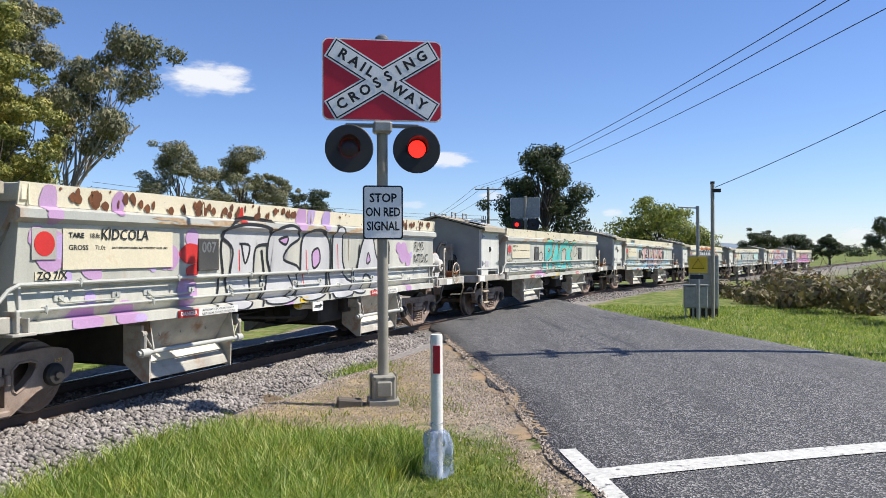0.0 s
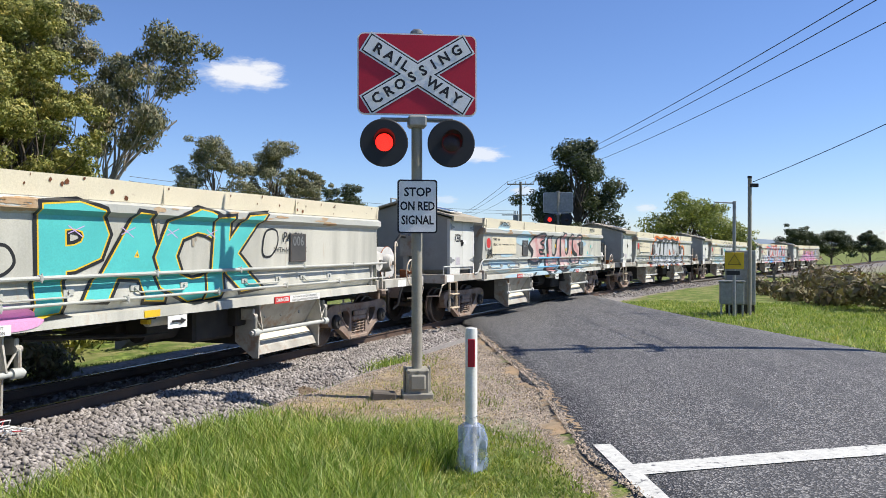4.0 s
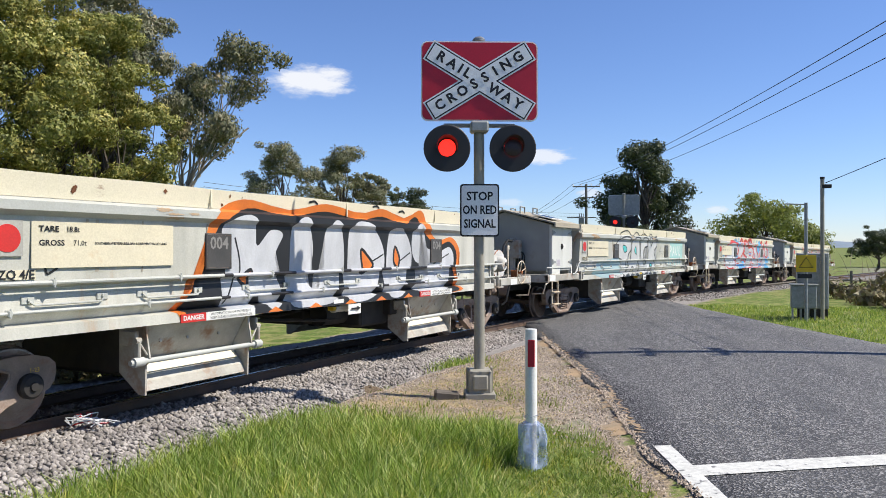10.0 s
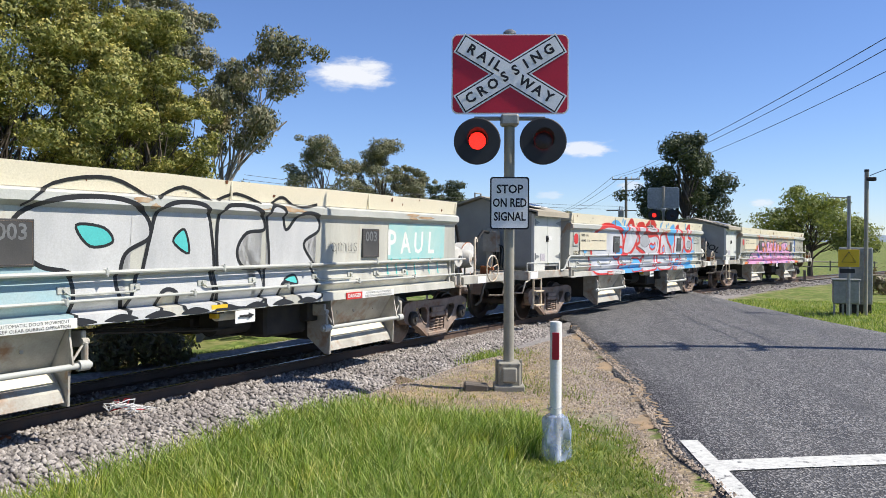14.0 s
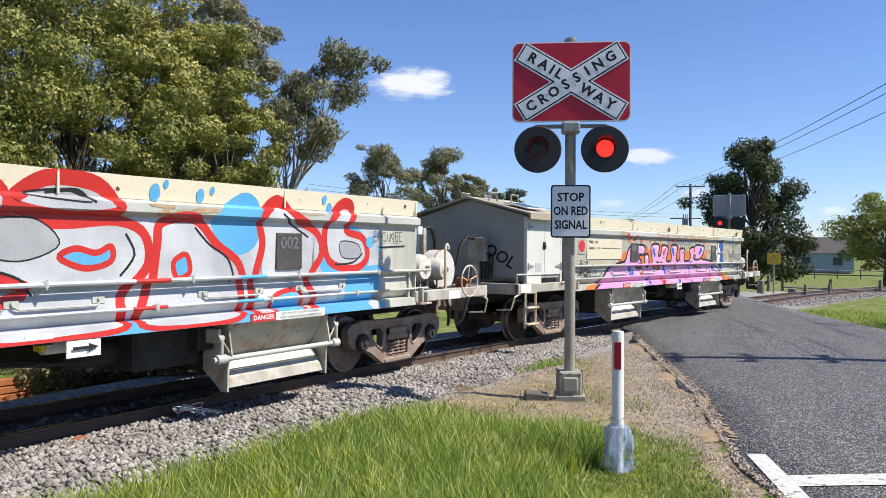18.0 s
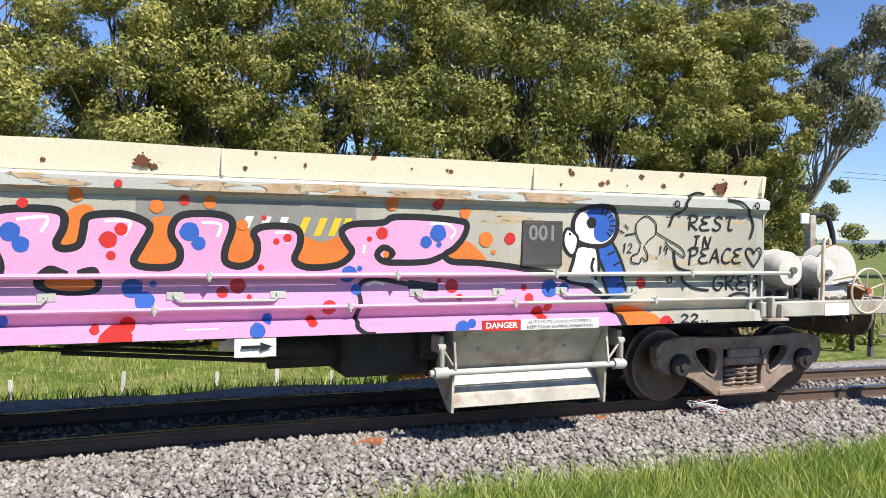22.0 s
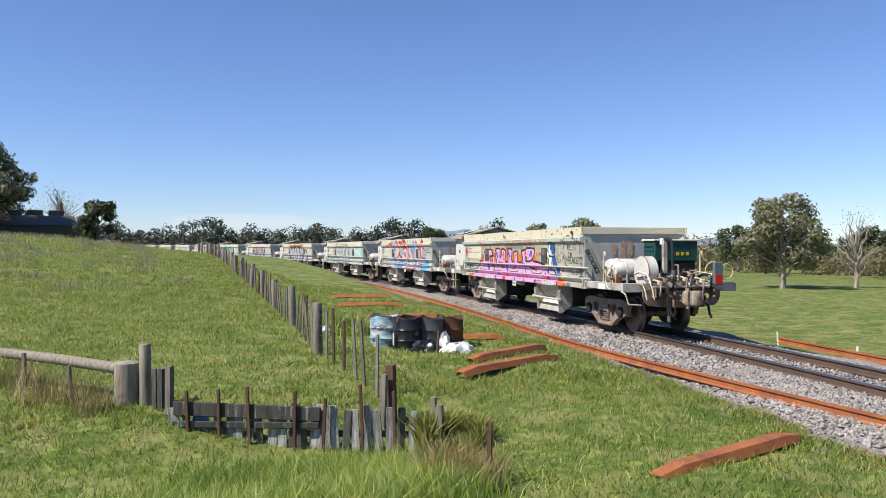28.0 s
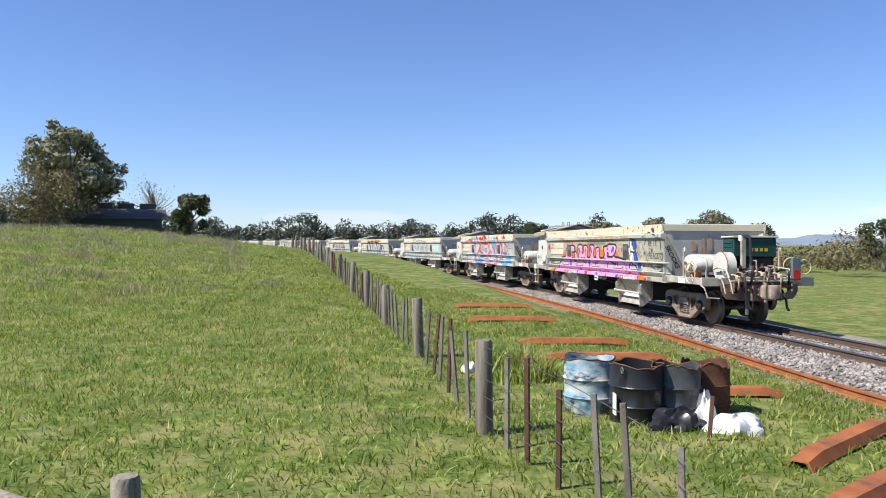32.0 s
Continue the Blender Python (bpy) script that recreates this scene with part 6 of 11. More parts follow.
    for st in ([(2.98, 1.80), (3.12, 1.87), (3.36, 1.87), (3.44, 1.82)], [(3.60, 1.63), (3.68, 1.65), (3.71, 1.58)], [(4.08, 1.87), (4.28, 1.89), (4.24, 1.78)], [(4.66, 1.87), (4.84, 1.87), (4.80, 1.76)], [(5.36, 1.87), (5.50, 1.86), (5.48, 1.76)], [(5.93, 1.80), (6.03, 1.80), (6.03, 1.71)], [(6.68, 1.71), (6.67, 1.64)], [(7.26, 1.90), (7.42, 1.90), (7.50, 1.84), (7.46, 1.77)], [(6.72, 1.36), (6.80, 1.39), (6.88, 1.37)]):
        p.line(st, 0.024, M_white, "highlight")
    for w, z, r in [(2.72, 1.78, 0.048), (2.85, 1.77, 0.086), (2.76, 1.69, 0.022), (2.89, 1.67, 0.019), (2.93, 2.07, 0.07), (2.44, 2.12, 0.058), (4.12, 1.99, 0.038), (4.69, 1.73, 0.064), (4.78, 1.81, 0.048), (4.71, 1.61, 0.035), (3.54, 1.29, 0.07), (3.43, 1.24, 0.045), (4.75, 0.96, 0.122), (4.83, 1.08, 0.058), (4.6, 1.05, 0.035), (3.56, 1.89, 0.035), (4.76, 2.15, 0.029), (5.23, 2.04, 0.041), (5.84, 1.92, 0.021), (5.94, 1.73, 0.026)]:
        p.dot(w, z, r, M_red)
    for w, z, r in [(6.03, 1.76, 0.035), (5.65, 1.37, 0.064), (5.53, 1.32, 0.047), (5.82, 1.52, 0.026), (5.74, 1.28, 0.021), (6.4, 1.18, 0.064), (6.25, 1.07, 0.044), (6.83, 1.81, 0.053), (6.72, 1.76, 0.023), (8.04, 1.78, 0.056), (7.33, 2.07, 0.05), (7.51, 1.35, 0.063), (7.39, 1.4, 0.022), (7.58, 1.25, 0.031), (8.23, 1.33, 0.031), (8.28, 1.23, 0.047), (8.39, 1.09, 0.063), (8.49, 1.14, 0.044), (9.53, 1.36, 0.056), (9.78, 0.96, 0.081)]:
        p.dot(w, z, r, M_red)
    for w, z, r in [(4.04, 1.78, 0.07), (4.11, 1.69, 0.058), (2.83, 1.37, 0.096), (2.98, 1.27, 0.064), (2.85, 1.24, 0.045), (3.87, 1.05, 0.077), (3.97, 1.13, 0.051), (4.86, 1.36, 0.077), (4.95, 1.26, 0.074), (5.01, 1.39, 0.026), (5.27, 1.8, 0.073), (5.34, 1.71, 0.053), (5.8, 1.01, 0.062), (5.89, 1.1, 0.041), (6.55, 1.46, 0.073), (6.64, 1.51, 0.023), (6.63, 1.33, 0.047), (7.34, 1.82, 0.075), (7.23, 1.74, 0.053), (7.35, 1.72, 0.025), (8.5, 1.32, 0.085), (8.66, 1.32, 0.05), (7.59, 0.98, 0.069), (7.68, 1.02, 0.041)]:
        p.dot(w, z, r, M_blue)
    for w, z, r in [(2.64, 2.03, 0.08), (3.31, 2.02, 0.07), (3.64, 1.83, 0.064), (3.82, 2.0, 0.048), (4.47, 2.06, 0.053), (5.03, 1.99, 0.053), (5.42, 2.03, 0.05), (5.67, 1.86, 0.044), (7.8, 1.77, 0.069), (7.88, 1.66, 0.022), (7.59, 2.0, 0.05), (6.91, 2.06, 0.056)]:
        p.dot(w, z, r, M_orange)
    # the bird
    p.line([(9.02, 1.73), (9.12, 1.58), (9.2, 1.4), (9.25, 1.25)], 0.24, M_ink)
    p.line([(9.02, 1.73), (9.12, 1.58), (9.2, 1.4), (9.25, 1.25)], 0.18, M_blue)
    for w, z in ((9.06, 1.62), (9.13, 1.52), (9.18, 1.42), (9.22, 1.32)):
        p.line([(w + 0.02, z + 0.015), (w + 0.10, z + 0.05)], 0.02, M_ink)
    p.ring([(8.74, 1.71), (8.71, 1.59), (8.67, 1.41), (8.8, 1.36), (8.99, 1.36), (8.99, 1.5), (8.98, 1.62), (8.93, 1.72)], 0.035, M_ink, M_white)
    p.line([(8.86, 1.40), (8.98, 1.38), (9.08, 1.30)], 0.05, M_white)
    p.ring([(8.72, 2.01), (8.8, 2.07), (8.97, 2.1), (9.13, 2.06), (9.18, 1.94), (9.15, 1.81), (9.05, 1.73), (8.9, 1.72), (8.77, 1.75), (8.71, 1.81), (8.69, 1.92)], 0.045, M_ink, M_white)
    p.blob([(8.83, 2.04), (8.97, 2.08), (9.11, 2.04), (9.16, 1.93), (9.12, 1.82), (9.02, 1.76), (8.93, 1.8), (8.91, 1.92)], M_blue)
    for k in range(7):
        a = -0.75 + k * 0.36
        p.line([(8.98 + 0.11 * math.cos(a), 1.92 + 0.10 * math.sin(a)), (8.98 + 0.18 * math.cos(a), 1.92 + 0.16 * math.sin(a))], 0.018, M_ink)
    p.ring([(8.71, 1.84), (8.63, 1.88), (8.59, 1.8), (8.61, 1.7), (8.68, 1.63), (8.73, 1.67), (8.75, 1.78)], 0.028, M_ink, M_white)
    p.dot(8.89, 1.94, 0.055, M_ink)
    p.dot(8.66, 1.83, 0.014, M_ink)
    p.line([(8.85, 1.73), (8.79, 1.74), (8.73, 1.7)], 0.025, M_ink)
    p.line([(8.93, 1.61), (8.91, 1.51), (8.97, 1.42)], 0.03, M_ink)
    p.line([(9.13, 1.18), (9.29, 1.18)], 0.03, M_white)
    # words and doodles in black
    p.written("REST", 10.0, 1.89, 0.125, 0.14, 0.019)
    p.written("IN", 10.07, 1.71, 0.10, 0.12, 0.019)
    p.written("PEACE", 10.02, 1.56, 0.115, 0.15, 0.019)
    p.written("GREG", 10.40, 1.28, 0.125, 0.15, 0.021)
    p.written("22", 9.95, 0.962, 0.10, 0.085, 0.017)
    p.written("12", 9.24, 1.66, 0.05, 0.09, 0.011)
    p.written("19", 9.66, 1.64, 0.05, 0.09, 0.011)
    for w in (9.81, 9.86, 10.22, 10.28):
        p.dot(w, 0.975, 0.010, M_ink)
    p.dot(10.90, 1.215, 0.014, M_ink)
    for st in ([(9.78, 1.92), (9.83, 2.03), (9.92, 2.07), (9.93, 2.16), (9.99, 2.22), (10.09, 2.26), (10.19, 2.25)], [(10.45, 2.21), (10.61, 2.18), (10.71, 2.11), (10.78, 2.06), (10.84, 1.95), (10.8, 1.81)], [(9.85, 1.69), (9.88, 1.54), (9.98, 1.49), (10.08, 1.48)], [(10.0, 1.45), (10.05, 1.36), (10.18, 1.3), (10.35, 1.28)], [(10.6, 1.21), (10.69, 1.24), (10.82, 1.24), (10.87, 1.21)]):
        p.line(st, 0.026, M_ink)
    for w, z in ((9.81, 2.14), (10.81, 2.15), (9.87, 1.39)):
        p.ring([(w + 0.028 * math.cos(k * 1.0472), z + 0.03 * math.sin(k * 1.0472)) for k in range(6)], 0.016, M_ink)
    p.line([(10.87, 1.52), (10.77, 1.64), (10.77, 1.71), (10.84, 1.7), (10.86, 1.66), (10.9, 1.71), (10.95, 1.71), (10.95, 1.63), (10.87, 1.52)], 0.018, M_ink)
    for st in ([(9.46, 1.74), (9.41, 1.82), (9.39, 1.89), (9.41, 1.96), (9.51, 2.02), (9.62, 1.95), (9.62, 1.84), (9.55, 1.79), (9.51, 1.74)], [(9.63, 1.86), (9.75, 1.8), (9.94, 1.71), (9.98, 1.62), (9.81, 1.71), (9.74, 1.77)], [(9.45, 1.73), (9.43, 1.66), (9.36, 1.63), (9.36, 1.57), (9.45, 1.56), (9.47, 1.61), (9.53, 1.58), (9.54, 1.64), (9.49, 1.73)], [(9.27, 1.83), (9.39, 1.85)], [(9.19, 1.88), (9.26, 1.85)], [(9.26, 1.93), (9.31, 1.89)]):
        p.line(st, 0.013, M_ink)
    p.ragged(10.38, 2.32, 0.10, 0.075, mat("rust_spot", RUST), 71, "bare_rust_patch")
    p.ragged(4.92, 2.32, 0.07, 0.055, mat("rust_spot", RUST), 72, "bare_rust_patch")
    p.exact = False
    p.text("PCK", 0.21, M_ink, 0.28, 1.40, 0.004, shear=0.2, lift=0.06, name="sprayed_word", wide=1.3)
    p.text("3..", 0.16, M_ink, 0.95, 1.42, 0.004, lift=0.06, name="sprayed_word")

    # 2: silver shapes in thick red outline over light blue
    p = P[2]
    p.poly([(1.3, 0.97), (10.1, 0.97), (10.1, 2.17), (1.3, 2.17)], M_silver, "silver_ground", "silver sprayed ground")
    p.poly([(2.4, 0.97), (10.0, 0.97), (9.8, 1.20), (7.0, 1.16), (4.2, 1.26), (2.6, 1.10)], M_sky, "blue_ground", "light blue sprayed band")
    for h in ([(2.3, 2.20), (2.7, 2.40), (3.2, 2.34), (3.5, 2.14), (3.0, 2.10)], [(3.4, 2.14), (3.75, 2.38), (4.0, 2.2), (3.8, 2.0)], [(7.2, 2.15), (7.6, 2.40), (7.9, 2.3), (7.85, 1.9), (7.5, 1.8)], [(8.9, 1.9), (9.2, 2.15), (9.7, 2.1), (9.9, 1.7), (9.6, 1.5), (9.0, 1.55)], [(9.6, 1.55), (10.2, 1.62), (10.1, 1.2), (9.5, 1.2)]):
        p.blob(h, M_sky, "blue_patch")
    shell = [
        [(1.35, 2.0), (2.0, 2.28), (2.9, 2.25), (3.35, 2.08), (3.42, 1.7), (3.25, 1.42), (3.35, 1.08), (2.5, 1.0), (1.6, 1.05), (1.3, 1.5)],
        [(3.55, 2.0), (3.75, 2.32), (4.0, 2.40), (4.35, 2.2), (4.55, 2.05), (4.4, 1.85), (4.15, 1.65), (3.8, 1.55), (3.45, 1.62)],
        [(4.45, 2.28), (4.8, 2.36), (5.05, 2.3), (5.1, 2.1), (5.6, 2.08), (6.1, 2.12), (6.4, 2.0), (6.45, 1.7), (6.2, 1.4), (6.2, 1.08), (5.6, 1.0), (5.0, 1.0), (4.85, 1.3), (5.3, 1.5), (4.7, 1.68), (4.45, 1.78), (4.75, 1.95)],
        [(5.1, 2.22), (5.4, 2.40), (5.9, 2.38), (6.1, 2.2), (5.6, 2.14)],
        [(6.55, 1.9), (6.6, 2.12), (7.0, 2.16), (7.3, 1.9), (7.6, 1.7), (7.7, 1.35), (7.6, 1.05), (6.9, 0.99), (6.4, 1.1), (6.5, 1.5)],
        [(7.95, 1.9), (7.9, 2.2), (8.15, 2.36), (8.5, 2.2), (8.85, 2.05), (8.95, 1.8), (8.75, 1.5), (8.9, 1.2), (8.5, 1.0), (7.95, 1.05), (7.85, 1.5)],
        [(9.0, 2.1), (9.25, 2.36), (9.5, 2.34), (9.4, 2.1), (9.75, 2.0), (9.85, 1.75), (9.6, 1.6), (9.1, 1.7)],
    ]
    for h in shell:
        p.ring(h, 0.10, M_red, M_silver, "graffiti_shape")
    for h in ([(2.95, 1.75), (3.4, 1.72), (3.35, 1.48), (2.98, 1.46)], [(4.3, 1.42), (4.9, 1.4), (4.95, 1.08), (4.2, 1.02)], [(5.55, 1.78), (5.7, 1.86), (5.9, 1.82), (6.05, 1.88), (6.05, 1.74), (5.8, 1.68)], [(6.75, 1.72), (6.9, 1.8), (6.95, 1.62), (6.8, 1.56)], [(8.2, 1.3), (8.6, 1.36), (8.65, 1.1), (8.25, 1.05)]):
        p.ring(h, 0.06, M_red, M_sky, "graffiti_shape")
    for h in ([(4.8, 2.05), (5.3, 2.12), (5.55, 1.9), (5.2, 1.75), (4.8, 1.85)], [(9.3, 1.95), (9.65, 1.92), (9.7, 1.75), (9.35, 1.75)], [(5.2, 2.3), (5.6, 2.34), (5.8, 2.26)]):
        p.ring(h, 0.015, M_ink, mat("mid_grey_spray", (0.40, 0.41, 0.43), (0.33, 0.34, 0.36), rough=0.5, bump=0.03), "grey_shade")
    for a in ([(3.85, 2.26), (4.0, 2.2), (4.1, 2.05)], [(5.4, 2.32), (5.7, 2.34), (5.85, 2.26)], [(4.55, 1.78), (4.9, 1.7), (5.2, 1.6), (5.35, 1.45)], [(6.2, 2.0), (6.3, 1.8), (6.15, 1.6)], [(7.0, 2.08), (7.2, 1.9), (7.45, 1.75), (7.55, 1.5)], [(8.2, 2.25), (8.45, 2.12), (8.7, 2.0)], [(9.2, 1.66), (9.55, 1.68), (9.75, 1.8)]):
        p.line(a, 0.025, M_ink)
    for w, z, r in ((0.9, 1.72, 0.12), (3.3, 2.40, 0.04), (3.45, 2.36, 0.06), (6.5, 2.36, 0.06), (6.62, 2.42, 0.03), (7.05, 2.36, 0.05), (7.2, 2.40, 0.03), (8.95, 2.40, 0.04), (9.05, 2.33, 0.05), (9.9, 1.95, 0.08), (10.05, 2.05, 0.035), (10.1, 1.88, 0.04), (10.2, 1.06, 0.08)):
        p.dot(w, z, r, M_sky)
    p.text("EPOXEE", 0.21, M_ink, 9.95, 2.02, -0.004, name="sprayed_word", wide=0.9, lift=0.010)
    p.line([(10.1, 1.88), (10.7, 1.90)], 0.02, M_ink)

    # 3: white outlined bubble letters
    p = P[3]
    p.blob([(1.6, 1.5), (2.9, 1.62), (3.6, 1.55), (4.0, 1.2), (3.0, 1.0), (1.8, 1.0), (1.2, 1.2)], mat("pale_teal_spray", (0.30, 0.46, 0.50), (0.38, 0.46, 0.46), scale=2, rough=0.5, bump=0.03), "pale_blue_patch")
    p.poly([(8.85, 1.58), (10.6, 1.58), (10.6, 2.14), (8.85, 2.14)], mat("pale_turquoise_spray", (0.32, 0.58, 0.56), (0.42, 0.60, 0.56), scale=3, rough=0.5, bump=0.03), "turquoise_patch", "pale turquoise sprayed patch")
    p.letters("PAUL", 8.95, 1.82, 0.5, 0.40, [(M_white, 0.01, (0, 0))], 8, 4, 0.9)
    for w in (8.95, 9.2, 9.5, 9.75, 10.2, 10.5):
        p.line([(w, 1.6), (w + 0.01, 1.32)], 0.03, M_teal)
    bubble = [
        [(2.95, 2.05), (3.3, 2.22), (3.9, 2.26), (4.3, 2.15), (4.4, 1.9), (4.1, 1.72), (4.05, 1.4), (4.15, 1.02), (3.6, 0.99), (3.55, 1.5), (3.2, 1.62), (3.0, 1.8)],
        [(4.5, 2.18), (4.8, 2.26), (5.15, 2.2), (5.25, 1.9), (5.3, 1.5), (5.35, 1.02), (4.95, 1.0), (4.8, 1.3), (4.6, 1.3), (4.5, 1.0), (4.15, 1.0), (4.3, 1.5), (4.4, 1.9)],
        [(5.35, 2.15), (5.6, 2.26), (6.0, 2.2), (6.1, 2.0), (5.8, 1.95), (5.65, 1.75), (5.75, 1.55), (6.1, 1.5), (6.15, 1.2), (5.9, 1.02), (5.5, 1.1), (5.35, 1.5)],
        [(6.15, 2.22), (6.4, 2.24), (6.5, 2.0), (6.75, 2.2), (7.1, 2.18), (7.15, 2.0), (6.85, 1.82), (7.1, 1.5), (7.25, 1.1), (6.9, 1.0), (6.7, 1.3), (6.5, 1.3), (6.45, 1.0), (6.15, 1.0), (6.2, 1.6)],
    ]
    for h in bubble:
        p.ring(h, 0.045, M_ink, mat("dull_white_spray", (0.58, 0.58, 0.57), (0.46, 0.465, 0.465), scale=2.2, rough=0.5, bump=0.03, stretch=(1, 1, 0.3)), "graffiti_letter")
    for h in ([(3.55, 2.0), (3.85, 1.98), (3.95, 1.84), (3.7, 1.8)], [(4.7, 1.85), (4.85, 1.98), (4.92, 1.72)], [(6.55, 1.36), (6.75, 1.42), (6.8, 1.3)]):
        p.ring(h, 0.03, M_ink, M_teal, "letter_hole")
    for k in range(9):
        p.blob([(2.9 + 0.48 * k, 1.0), (3.1 + 0.48 * k, 1.12), (3.3 + 0.48 * k, 1.0)], M_ink, "black_shadow")
    for a in ([(3.0, 2.16), (3.3, 2.34), (3.9, 2.40), (4.4, 2.28)], [(4.45, 2.28), (4.8, 2.38), (5.2, 2.30)], [(5.3, 2.3), (5.6, 2.36), (6.0, 2.3)], [(6.2, 2.3), (6.4, 2.36), (6.7, 2.28), (7.1, 2.32)]):
        p.line(a, 0.025, M_ink)
    p.text("emus", 0.30, M_ink, 7.4, 1.80, -0.008, name="sprayed_word", lift=0.010)

    # 4: silver bubble letters, black shadow, orange rim
    p = P[4]
    rim = [(2.75, 0.98), (2.7, 1.6), (2.8, 2.2), (3.3, 2.40), (4.2, 2.34), (5.0, 2.42), (5.9, 2.36), (6.5, 2.42), (7.2, 2.34), (7.75, 2.44), (8.1, 2.2), (8.45, 2.02), (9.0, 2.08), (9.35, 1.8), (9.2, 1.3), (9.0, 0.98)]
    p.blob(rim, M_orange, "orange_rim", "orange sprayed rim")
    p.blob([(2.85, 0.98), (2.8, 1.6), (2.92, 2.12), (3.4, 2.33), (4.2, 2.28), (5.0, 2.35), (5.9, 2.29), (6.5, 2.34), (7.2, 2.27), (7.6, 2.36), (7.95, 2.14), (8.4, 1.92), (8.9, 2.0), (9.22, 1.76), (9.1, 1.3), (8.85, 0.98)], M_ink, "black_shadow", "black sprayed shadow")
    chrome = mat("chrome_spray_paint", (0.60, 0.61, 0.63), (0.44, 0.45, 0.47), scale=2.5, rough=0.42, bump=0.04, stretch=(1, 1, 0.4))
    for h in ([(2.98, 2.1), (3.3, 2.26), (3.55, 2.2), (3.6, 1.9), (3.85, 2.1), (4.1, 2.05), (3.95, 1.75), (4.15, 1.3), (3.95, 1.02), (3.65, 1.3), (3.5, 1.05), (3.1, 1.05), (3.05, 1.6)],
              [(4.3, 2.18), (4.6, 2.26), (4.75, 1.9), (4.72, 1.4), (5.0, 1.35), (5.0, 2.0), (5.2, 2.26), (5.45, 2.1), (5.5, 1.5), (5.3, 1.08), (4.7, 1.0), (4.3, 1.1), (4.25, 1.7)],
              [(5.65, 2.18), (6.0, 2.26), (6.35, 2.15), (6.6, 1.85), (6.62, 1.5), (6.4, 1.15), (6.0, 1.0), (5.65, 1.1), (5.6, 1.6)],
              [(6.75, 2.1), (7.0, 2.2), (7.3, 2.12), (7.5, 1.8), (7.45, 1.4), (7.2, 1.05), (6.85, 1.05), (6.7, 1.5)],
              [(7.55, 2.2), (7.75, 2.28), (7.95, 2.1), (8.0, 1.9), (8.5, 1.82), (8.9, 1.9), (9.1, 1.7), (9.0, 1.3), (8.7, 1.06), (8.1, 1.05), (7.7, 1.2), (8.2, 1.4), (8.1, 1.55), (7.65, 1.65), (7.5, 1.9)]):
        p.blob(h, chrome, "graffiti_letter", "silver sprayed bubble letter")
    for h in ([(5.95, 1.85), (6.15, 1.75), (6.3, 1.6), (6.05, 1.5)], [(6.95, 1.9), (7.1, 1.72), (7.05, 1.56), (6.92, 1.66)], [(3.35, 1.5), (3.5, 1.6), (3.5, 1.4)]):
        p.ring(h, 0.05, M_ink, M_orange, "letter_hole")
    for a in ([(6.25, 1.66), (6.6, 1.78)], [(7.1, 1.66), (7.45, 1.8)], [(8.3, 1.6), (8.9, 1.78)], [(3.1, 1.2), (3.3, 1.6), (3.2, 2.0)]):
        p.line(a, 0.025, M_ink)
    for k in range(7):
        w = 2.95 + k * 0.86
        p.poly([(w, 0.975), (w + 0.16, 1.10), (w + 0.30, 0.975)], M_orange, "orange_spike")
    p.line([(0.72, 1.62), (0.66, 1.85), (0.8, 1.95), (0.95, 1.85), (0.85, 1.7), (0.72, 1.62)], 0.022, M_ink)
    p.letters("BSNK", 0.95, 1.86, 0.30, 0.21, [(M_ink, 0.02, (0, 0)), (M_body, 0.004, (0, 0))], 2, 16, 1.0)
    for w, z in ((4.6, 2.42), (6.2, 2.43), (7.0, 2.40)):
        p.line([(w, z), (w + 0.12, z + 0.015), (w + 0.2, z - 0.01)], 0.02, M_ink)

    # 5: light blue clouds, pinkish letters
    p = P[5]
    for h in ([(1.2, 1.62), (1.3, 1.85), (1.7, 1.95), (2.1, 1.8), (1.9, 1.62)], [(2.2, 2.02), (2.6, 2.28), (3.2, 2.2), (3.3, 1.95), (2.7, 1.9)], [(1.5, 1.0), (1.8, 1.12), (2.6, 1.13), (3.0, 1.0)], [(3.0, 1.3), (4.5, 1.4), (6.0, 1.3), (8.8, 1.42), (9.2, 1.2), (6, 1.08), (3.2, 1.1)], [(7.8, 2.0), (8.3, 2.12), (9.0, 2.0), (8.5, 1.88)], [(0.9, 2.3), (1.3, 2.42), (1.7, 2.34), (1.4, 2.25)], [(4.0, 2.1), (4.8, 2.15), (5.3, 2.0), (4.6, 1.8), (3.9, 1.75)], [(5.8, 2.14), (6.6, 2.13), (7.0, 1.9), (6.2, 1.8)], [(0.6, 1.5), (1.6, 1.56), (2.4, 1.4), (1.8, 1.2), (0.8, 1.28)], [(9.0, 1.55), (9.8, 1.6), (10.4, 1.4), (9.4, 1.2)], [(3.6, 1.02), (5.0, 1.14), (6.6, 1.05), (5.2, 0.98)], [(6.8, 1.1), (8.0, 1.15), (9.2, 1.05), (8.0, 0.98)]):
        p.blob(h, mat("pale_blue_spray", (0.36, 0.52, 0.60), (0.44, 0.56, 0.60), scale=3, rough=0.5), "pale_blue_cloud")
    mottle = mat("mottled_pink_spray", (0.62, 0.50, 0.46), (0.52, 0.22, 0.22), scale=4, rough=0.5, bump=0.03)
